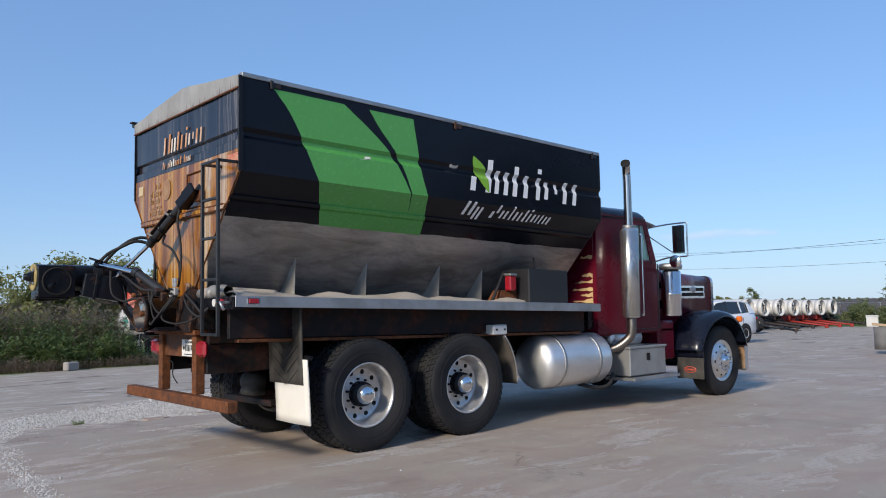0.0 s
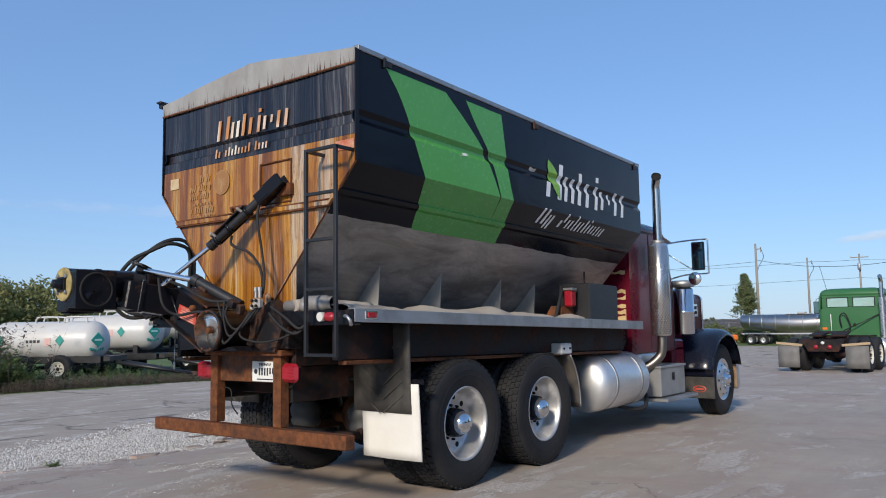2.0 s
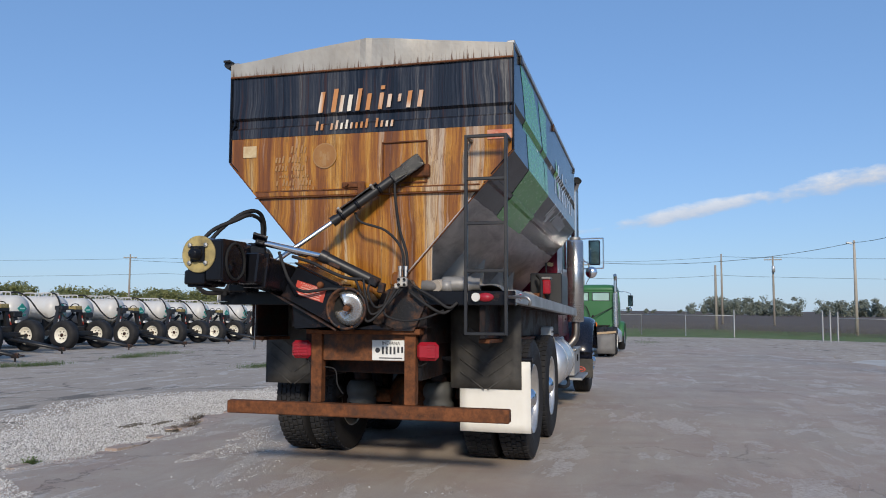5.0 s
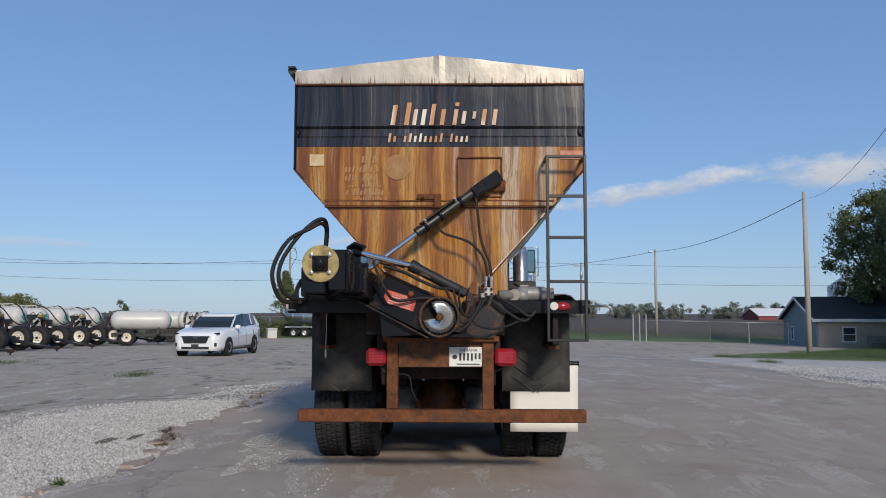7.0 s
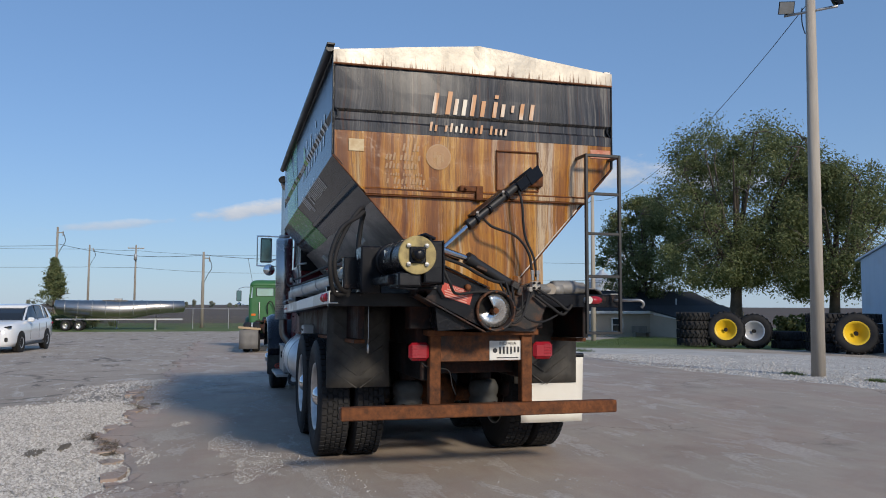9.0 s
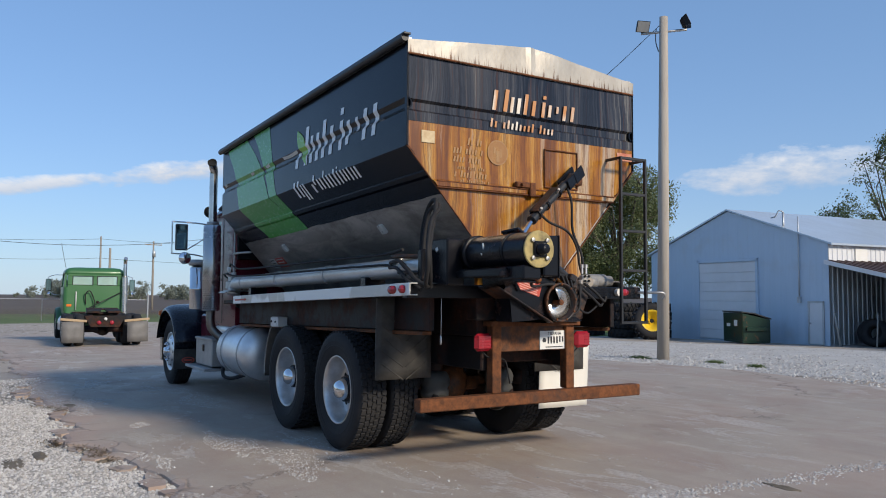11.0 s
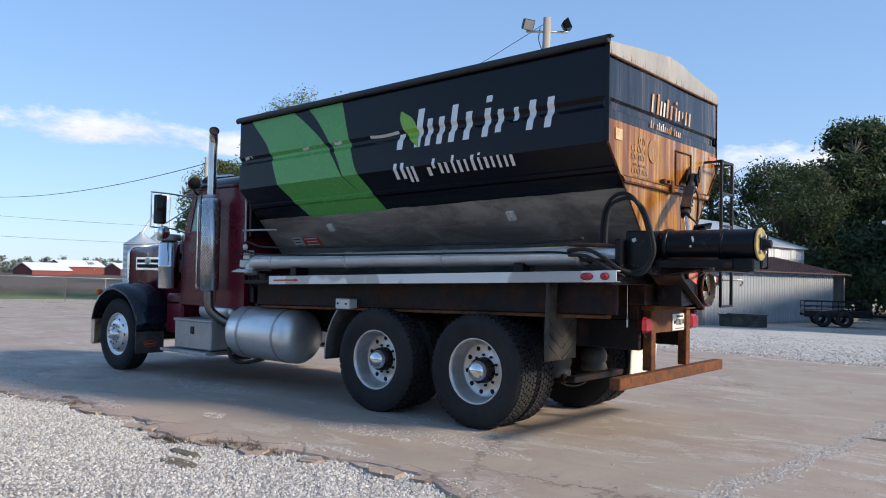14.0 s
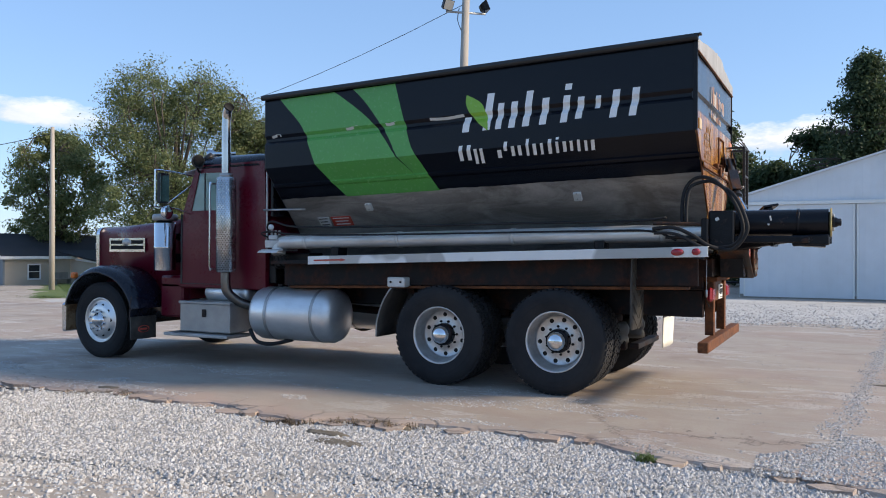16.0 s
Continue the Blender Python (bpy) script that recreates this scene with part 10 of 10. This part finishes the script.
part("chassis_rail", Geo().box(-0.1, 6.2, 0.36, 0.46, 0.72, 1.0, 0.01).box(-0.1, 6.2, -0.46, -0.36, 0.72, 1.0, 0.01), M["chassis"], gt)
part("tail_beam", Geo().prism([(-0.16, -0.62, 0.98), (-0.16, 0.62, 0.98), (-0.16, 0.42, 0.62), (-0.16, -0.42, 0.62)], (0.08, 0, 0)), M["chassis"], gt, "black steel tail beam")
part("fifth_wheel", Geo().prism([(0.35, -0.52, 1.06), (0.35, -0.12, 1.06), (0.75, -0.05, 1.13), (0.75, 0.05, 1.13), (0.35, 0.12, 1.06), (0.35, 0.52, 1.06), (1.15, 0.48, 1.16), (1.35, 0.15, 1.16), (1.35, -0.15, 1.16), (1.15, -0.48, 1.16)], (0, 0, 0.05)).box(0.75, 1.0, -0.5, 0.5, 1.0, 1.08, 0.01), M["chassis"], gt)
for x in (0.6, 1.9):
    for s in (1, -1):
        small_wheel(gt, x, s * 1.03, 0.51, 0.51, 0.28, "cream_rim")
        small_wheel(gt, x, s * 0.71, 0.51, 0.51, 0.28, "chassis")
    part("axle", Geo().cyl((x, -0.9, 0.51), (x, 0.9, 0.51), 0.09, seg=10).lathe([(-0.2, 0.05), (0, 0.22), (0.2, 0.05)], (x, 0, 0.53), (1, 0, 0), 12), M["chassis"], gt)
for s in (1, -1):
    small_wheel(gt, 5.55, s * 1.02, 0.51, 0.51, 0.29, "alloy")
    rows = [[(-0.29 + 0.012 * math.sin(5 * yy + 4 * f), s * yy, 0.14 + 0.66 * f) for yy in (0.64, 0.85, 1.06, 1.27)] for f in (0, 0.33, 0.66, 1)]
    part("mud_flap", Geo().sheet(rows, thick=0.012, normal=(-1, 0, 0)), M["flap_grey"], gt, "plain grey rubber mud flap")
    part("flap_hanger", Geo().obox((-0.27, s * 0.93, 0.845), (0.06, 0.76, 0.075), (s * 5, 0, 0), 0.008), M["plank"], gt, "pale timber flap hanger")
    part("tail_lamp", Geo().lathe([(0, 0.065), (0.03, 0.065), (0.04, 0)], (-0.165, s * 0.19, 0.76), (-1, 0, 0), 16), M["red_lens"], gt)
    part("fuel_tank", Geo().lathe([(0, 0), (0.03, 0.22), (0.08, 0.30), (1.1, 0.30), (1.15, 0.22), (1.18, 0)], (2.95, s * 0.86, 0.66), (1, 0, 0), 20), M["tank_alloy"], gt)
    part("step_box", Geo().box(4.25, 5.0, s * 0.75, s * 1.10, 0.36, 0.74, 0.015), M["tank_alloy"], gt)
    fender_rows = [[(5.55 + (0.63 + d) * math.cos(math.radians(a)), s * yy, 0.55 + (0.63 + d) * math.sin(math.radians(a))) for yy, d in ((0.62, -0.06), (0.80, 0.0), (1.08, 0.0), (1.17, -0.05))] for a in range(10, 176, 15)]
    part("front_fender", Geo().sheet(fender_rows, thick=0.012), M["truck_green"], gt)
    mr = part("mirror", Geo().box(4.95, 5.02, s * 1.34, s * 1.54, 1.78, 2.22, 0.02), M["black_paint"], gt, "tall door mirror")
    part("mirror_face", Geo().box(4.942, 4.949, s * 1.36, s * 1.52, 1.80, 2.20, 0.002), M["mirror"], mr)
    part("mirror_arm", Geo().tube([(4.85, s * 1.0, 2.36), (4.98, s * 1.44, 2.30), (4.98, s * 1.44, 1.72), (4.9, s * 1.03, 1.62)], 0.014, 6, 2), M["chrome"], mr)
    part("spot_mirror", Geo().lathe([(0, 0), (0, 0.08), (0.05, 0.07), (0.07, 0)], (4.94, s * 1.42, 1.66), (1, 0, 0), 14), M["chrome"], mr)
part("lamp_round", Geo().lathe([(0, 0.05), (0.03, 0.05), (0.035, 0)], (-0.165, 0, 0.88), (-1, 0, 0), 14), M["pale_paint"], gt)
gc = part("cab", loft(Geo(), [round_loop(3.55, 5.2, w, 0.13, z) for z, w in ((0.95, 0.99), (1.2, 1.03), (1.92, 1.03))], False), M["truck_green"], gt, "green painted day cab")
roof = loft(Geo(), [round_loop(3.56 + i, 4.98 - 1.2 * i, 1.0 - i, 0.15, z) for z, i in ((2.36, 0.0), (2.46, 0.015), (2.54, 0.06), (2.60, 0.16), (2.625, 0.34))])
part("cab_roof", roof, M["truck_green"], gc)
g = Geo().box(3.56, 3.62, -0.90, 0.90, 1.90, 1.99, 0.01).box(3.56, 3.62, -0.90, 0.90, 2.30, 2.38, 0.01)
for y0, y1 in ((-0.90, -0.74), (-0.07, 0.07), (0.74, 0.90)):
    g.box(3.56, 3.62, y0, y1, 1.99, 2.30, 0.01)
part("cab_back", g, M["truck_green"], gc)
for s in (1, -1):
    ww = part("rear_window", Geo().box(3.583, 3.589, min(s * 0.07, s * 0.74), max(s * 0.07, s * 0.74), 1.99, 2.30, 0.001), M["glass_pane"], gc)
    ww.visible_shadow = False
    part("window_seal", Geo().box(3.552, 3.57, s * 0.06, s * 0.09, 1.98, 2.31, 0.004).box(3.552, 3.57, s * 0.72, s * 0.75, 1.98, 2.31, 0.004).box(3.552, 3.57, s * 0.09, s * 0.72, 1.975, 1.995, 0.004).box(3.552, 3.57, s * 0.09, s * 0.72, 2.295, 2.315, 0.004), M["black_paint"], ww)
    for poly in ([(3.56, 1.9), (3.95, 1.9), (3.95, 2.38), (3.56, 2.38)], [(4.95, 1.9), (5.12, 1.9), (4.96, 2.38), (4.86, 2.38)]):
        part("cab_pillar", Geo().prism([(x, s * (0.985 if z > 2 else 1.02), z) for x, z in poly], (0, -s * 0.06, 0)), M["truck_green"], gc)
    pw = part("side_window", Geo().prism([(3.95, s * 0.985, 1.9), (4.95, s * 0.985, 1.9), (4.86, s * 0.96, 2.38), (3.95, s * 0.96, 2.38)], (0, -s * 0.006, 0)), M["glass_pane"], gc)
    pw.visible_shadow = False
pw = part("windshield", Geo().prism([(5.12, -0.9, 1.92), (5.12, 0.9, 1.92), (4.94, 0.85, 2.38), (4.94, -0.85, 2.38)], (-0.006, 0, 0)), M["glass_pane"], gc)
pw.visible_shadow = False
for y in (-0.45, 0.45):
    part("cab_seat", Geo().obox((3.95, y, 1.95), (0.14, 0.42, 0.60), (0, -8, 0), 0.05), M["rubber"], gc)
part("bonnet", loft(Geo(), [hood_loop(5.1, 0.92, 1.80, 0.8, 0.17), hood_loop(5.8, 0.84, 1.66, 0.75, 0.17), hood_loop(6.5, 0.70, 1.38, 0.6, 0.17)]), M["truck_green"], gt)
part("front_bumper", Geo().box(6.42, 6.57, -1.15, 1.15, 0.35, 0.68, 0.04), M["truck_green"], gt)
part("stack_guard", Geo().cyl((3.42, -0.98, 0.95), (3.42, -0.98, 2.28), 0.10, seg=18), M["guard_steel"], gt, "bright perforated stack guard")
part("stack", Geo().tube([(3.42, -0.98, 2.25), (3.42, -0.98, 2.65), (3.42, -0.98, 2.80), (3.36, -0.98, 2.92), (3.28, -0.98, 2.97)], 0.065, 12, 4), M["stack_chrome"], gt)
part("brace_bar", Geo().tube([(3.5, -0.85, 1.72), (3.2, 0.25, 1.15)], 0.018, 6, 1), M["black_paint"], gt)
part("air_hose", Geo().tube([(3.5, 0.3, 1.3), (3.4, 0.32, 1.65), (3.4, 0.2, 1.78), (3.42, 0.1, 1.65), (3.4, 0.0, 1.3), (3.2, 0.1, 1.15)], 0.02, 6, 6), M["rubber"], gt)
part("hose_mast", Geo().tube([(3.5, 0.62, 1.1), (3.48, 0.62, 1.75)], 0.018, 6, 1), M["pale_paint"], gt)
part("deck_plate", Geo().box(2.45, 3.5, -0.75, 0.75, 1.0, 1.04, 0.006), M["chassis"], gt)
part("side_decal", Geo().box(3.538, 3.548, 0.76, 0.92, 1.22, 1.30, 0.003), M["amber_lens"], gc)
part("deck_lamp", Geo().lathe([(0, 0.05), (0.03, 0.05), (0.04, 0)], (3.55, -0.1, 1.38), (-1, 0, 0), 12), M["chassis"], gc)
part("antenna", Geo().tube([(4.4, 0.9, 2.5), (4.3, 1.1, 3.5)], 0.008, 5, 1), M["black_paint"], gt)

# white car, nose to the yard
car = thing("suv", "white family SUV with dark glass and black grille", "car", (27.0, 17.4, land(29, 16) - 0.045), 180 - 4)


def body_loop(x, w, z0, z1, shoulder):
    """Half-rounded body section."""
    pts = []
    for s in (1, -1):
        seq = [(w * 0.93, z0), (w, z0 + 0.16), (w, shoulder), (w * 0.93, z1 - 0.03), (w * 0.80, z1)]
        pts += [(x, s * a, b) for a, b in (seq if s == 1 else seq[::-1])]
    return pts


CAR = [(0.0, 0.66, 0.34, 0.80, 0.62), (0.07, 0.80, 0.27, 0.92, 0.76), (0.22, 0.91, 0.25, 0.99, 0.84), (0.55, 0.97, 0.25, 1.06, 0.90), (1.0, 0.99, 0.26, 1.12, 0.95), (1.45, 1.0, 0.28, 1.17, 0.97), (2.2, 1.0, 0.28, 1.18, 0.98), (3.6, 1.0, 0.28, 1.22, 1.0), (4.5, 0.98, 0.30, 1.25, 1.04), (4.95, 0.94, 0.36, 1.20, 1.0), (5.10, 0.84, 0.44, 1.05, 0.9)]
cb = part("car_body", loft(Geo(), [body_loop(-x, w, a, b, c) for x, w, a, b, c in CAR]), M["car_white"], car, "white car body")
part("greenhouse", loft(Geo(), [[(-x, s * w * f, z) for s, f, z in ((1, 1, z0), (1, 0.80, z1), (-1, 0.80, z1), (-1, 1, z0))] for x, w, z0, z1 in ((1.30, 0.90, 1.13, 1.145), (1.75, 0.92, 1.15, 1.40), (2.25, 0.93, 1.16, 1.60), (2.9, 0.94, 1.18, 1.69), (4.0, 0.93, 1.20, 1.68), (4.62, 0.90, 1.21, 1.58), (5.0, 0.86, 1.18, 1.22))], False), M["car_glass"], car, "dark tinted glass")
part("car_roof", loft(Geo(), [[(-x, s * w, z + d) for s, w, d in ((1, wv, 0), (1, wv * 0.9, 0.05), (-1, wv * 0.9, 0.05), (-1, wv, 0))] for x, wv, z in ((2.20, 0.70, 1.575), (2.55, 0.76, 1.645), (3.2, 0.77, 1.685), (4.1, 0.76, 1.67), (4.78, 0.73, 1.565))]), M["car_white"], car)
for s in (1, -1):
    for xa, xb, za in ((2.95, 3.05, 1.70), (3.85, 3.95, 1.69)):
        part("roof_pillar", Geo().prism([(-xa, s * 0.945, 1.10), (-xb, s * 0.945, 1.10), (-xb, s * 0.765, za), (-xa, s * 0.765, za)], (0, s * 0.012, 0)), M["car_glass"] if xa < 3.5 else M["car_white"], car)
    part("a_pillar", Geo().prism([(-1.30, s * 0.905, 1.14), (-1.42, s * 0.925, 1.15), (-2.31, s * 0.765, 1.61), (-2.20, s * 0.745, 1.59)], (0, s * 0.015, 0)), M["car_white"], car)
    part("rear_pillar", Geo().prism([(-4.45, s * 0.935, 1.20), (-5.0, s * 0.885, 1.19), (-4.72, s * 0.735, 1.58), (-4.50, s * 0.745, 1.61)], (0, s * 0.015, 0)), M["car_white"], car)
    part("door_mirror", Geo().obox((-1.75, s * 1.06, 1.16), (0.14, 0.22, 0.16), (0, 0, 0), 0.04), M["car_white"], car)
    part("headlamp", Geo().obox((-0.16, s * 0.73, 0.915), (0.14, 0.42, 0.055), (s * 9, 0, s * -26), 0.02), M["car_glass"], car)
    part("lower_sill", Geo().box(-4.0, -1.0, s * 0.955, s * 1.004, 0.25, 0.33, 0.015), M["black_paint"], car, "dark lower trim")
    part("fog_lamp", Geo().obox((-0.10, s * 0.70, 0.50), (0.10, 0.26, 0.16), (0, 0, s * -18), 0.03), M["black_paint"], car)
    for x in (-2.0, -3.02, -3.93):
        part("door_line", Geo().box(x, x + 0.015, s * 0.992, s * 1.004, 0.44, 1.02, 0.001), M["black_paint"], car)
    part("tail_lamp", Geo().obox((-5.06, s * 0.80, 0.98), (0.12, 0.28, 0.09), (0, 0, s * 20), 0.02), M["red_lens"], car)
    for x in (-0.98, -4.05):
        # dark disc on the body side for the shade inside the arch
        part("wheel_arch", Geo().lathe([(-0.06, 0.0), (-0.06, 0.41), (0.01, 0.41), (0.01, 0)], (x, s * 0.995, 0.38), (0, s, 0), 24), M["dark_gap"], car)
        small_wheel(car, x, s * 0.90, 0.375, 0.375, 0.26, "rim_silver")
part("grille", Geo().prism([(-0.02, -0.56, 0.835), (-0.02, 0.56, 0.835), (0.0, 0.44, 0.56), (0.0, -0.44, 0.56)], (0.035, 0, 0)), M["black_paint"], car, "black grille")
part("grille_bar", Geo().box(0.0, 0.03, -0.62, 0.62, 0.795, 0.815, 0.006).obox((0.035, 0, 0.76), (0.02, 0.14, 0.09), c=0.02), M["chrome"], car)
part("lower_grille", Geo().box(0.0, 0.03, -0.55, 0.55, 0.34, 0.42, 0.01), M["black_paint"], car)
part("front_plate", Geo().box(0.03, 0.045, -0.15, 0.15, 0.38, 0.52, 0.004), M["ink"], car)

# stainless tank trailer
tt = thing("tank_trailer", "long polished stainless tank trailer", "trailer", (67.0, 12.6, land(67, 18) - 0.045), 93)
tt.scale = (0.745, 0.86, 0.86)
M["trailer_steel"] = polished("trailer_steel", (0.44, 0.425, 0.41), 0.26, 0.5, 1.2)
SHAPE = [(0.0, 0.40), (0.12, 0.56), (3.2, 0.66), (5.2, 0.84), (6.6, 0.92), (8.2, 0.90), (13.1, 0.66), (13.3, 0.54), (13.38, 0.34)]


def belly(x):
    for (x0, r0), (x1, r1) in zip(SHAPE, SHAPE[1:]):
        if x <= x1:
            return r0 + (r1 - r0) * (x - x0) / (x1 - x0)
    return SHAPE[-1][1]


def hoop(x, r):
    return [(x, r * math.cos(2 * math.pi * k / 32), 2.86 - max(belly(x), 0.56) + r * math.sin(2 * math.pi * k / 32)) for k in range(32)]


barrel = part("barrel", loft(Geo(), [hoop(x, r) for x, r in SHAPE]), M["trailer_steel"], tt, "polished stainless barrel with a dropped belly")
for x in (1.2, 2.6, 4.0, 5.4, 6.8, 8.2, 9.6, 11.0, 12.3):
    part("ring", loft(Geo(), [hoop(x + d, belly(x) + 0.025) for d in (-0.05, 0.05)]), M["steel_dull"], tt)
part("walkway", Geo().box(6.0, 8.6, -0.3, 0.3, 2.85, 2.90, 0.01).box(6.6, 7.4, -0.35, 0.35, 2.9, 3.05, 0.02), M["galv"], tt)
part("under_frame", Geo().box(0.2, 13.2, 0.5, 0.6, 0.98, 1.12, 0.01).box(0.2, 13.2, -0.6, -0.5, 0.98, 1.12, 0.01), M["galv"], tt)
for x in (10.8, 12.1):
    for s in (1, -1):
        small_wheel(tt, x, s * 1.0, 0.5, 0.5, 0.5, "alloy")
part("fender", Geo().box(10.1, 12.8, -1.2, -0.75, 1.05, 1.1, 0.01).box(10.1, 12.8, 0.75, 1.2, 1.05, 1.1, 0.01), M["stainless"], tt)
for s in (1, -1):
    part("landing_leg", Geo().box(3.0, 3.15, s * 0.7, s * 0.85, 0.05, 1.1, 0.01).box(2.9, 3.25, s * 0.65, s * 0.9, 0.0, 0.06, 0.01), M["galv"], tt)
part("ladder", Geo().box(7.0, 7.05, -0.95, -0.9, 0.6, 2.6, 0.005).box(7.4, 7.45, -0.95, -0.9, 0.6, 2.6, 0.005), M["galv"], tt)

# white applicator tanks on red frames at the yard edge
M["frame_red"] = worn("frame_red", (0.30, 0.02, 0.015), (0.2, 0.06, 0.04), 0.4, 3.0, 0.6)
M["frame_dark"] = worn("frame_dark", (0.02, 0.018, 0.018), (0.08, 0.05, 0.04), 0.5, 3.0, 0.7)
TUBE_AT, TUBE_STEP = (49.78, 25.64), (2.482, 0.101)
for k in range(7):
    x, y = TUBE_AT[0] + TUBE_STEP[0] * k, TUBE_AT[1] + TUBE_STEP[1] * k
    s = thing("tube_tank", "white tube tank with open ring end on wheeled frame", "tank", at_land(x, y, 0.03), -92, "white tube tanks")
    part("tube", Geo().lathe([(0, 0), (0, 0.50), (0.12, 0.57), (2.5, 0.57), (2.62, 0.42), (2.64, 0)], (-2.9, 0, 1.50), (1, 0, 0), 28), M["tank_white"], s)
    ring = part("ring_end", Geo().lathe([(-0.30, 0.55), (-0.30, 0.60), (0.05, 0.60), (0.05, 0.545), (-0.30, 0.545)], (0, 0, 1.50), (1, 0, 0), 28), M["tank_white"], s, "white guard ring at the tank end")
    part("valve_pipe", Geo().tube([(-0.3, 0.12, 1.62), (-0.08, 0.14, 1.62), (-0.08, 0.14, 1.25)], 0.035, 6, 2).tube([(-0.3, -0.14, 1.68), (-0.06, -0.14, 1.66), (-0.06, -0.12, 1.3)], 0.03, 6, 2), M["frame_dark"], s)
    paint = M["frame_red"] if k in (3, 4, 5) else M["frame_dark"]
    for yy in (-0.40, 0.32):
        part("stand_rail", Geo().box(-2.6, -0.2, yy, yy + 0.08, 0.62, 0.92, 0.02), paint, s)
    for xx in (-2.2, -0.75):
        for yy in (-0.62, 0.62):
            part("frame_wheel", Geo().lathe([(-0.09, 0.12), (-0.09, 0.30), (-0.05, 0.34), (0.05, 0.34), (0.09, 0.30), (0.09, 0.12)], (xx, yy, 0.34), (0, 1, 0), 16), M["frame_dark"], s)
        part("axle", Geo().box(xx - 0.05, xx + 0.05, -0.6, 0.6, 0.30, 0.66, 0.01), paint, s)
    part("draw_bar", Geo().tube([(-0.6, 0.25, 0.55), (2.2, 0.05, 0.2)], 0.06, 6, 1).tube([(-0.6, -0.25, 0.55), (2.2, -0.05, 0.2)], 0.06, 6, 1).box(2.1, 2.35, -0.07, 0.07, 0.05, 0.28, 0.02), paint, s)
cooler = thing("storage_bin", "small white plastic bin on the yard edge", "bin", at_land(63.5, 23.0, 0.03), 20)
part("bin_body", Geo().box(-0.6, 0.6, -0.4, 0.4, 0.0, 0.75, 0.03), M["tank_white"], cooler)
part("bin_lid", Geo().box(-0.63, 0.63, -0.43, 0.43, 0.75, 0.85, 0.02), M["tank_white"], cooler)
solid("concrete_block", Geo().obox((6.1, 20.9, 0.06), (0.34, 0.2, 0.22), (0, 0, 20), 0.03), M["gravel_bed"], "small grey concrete block before the weeds", "block")
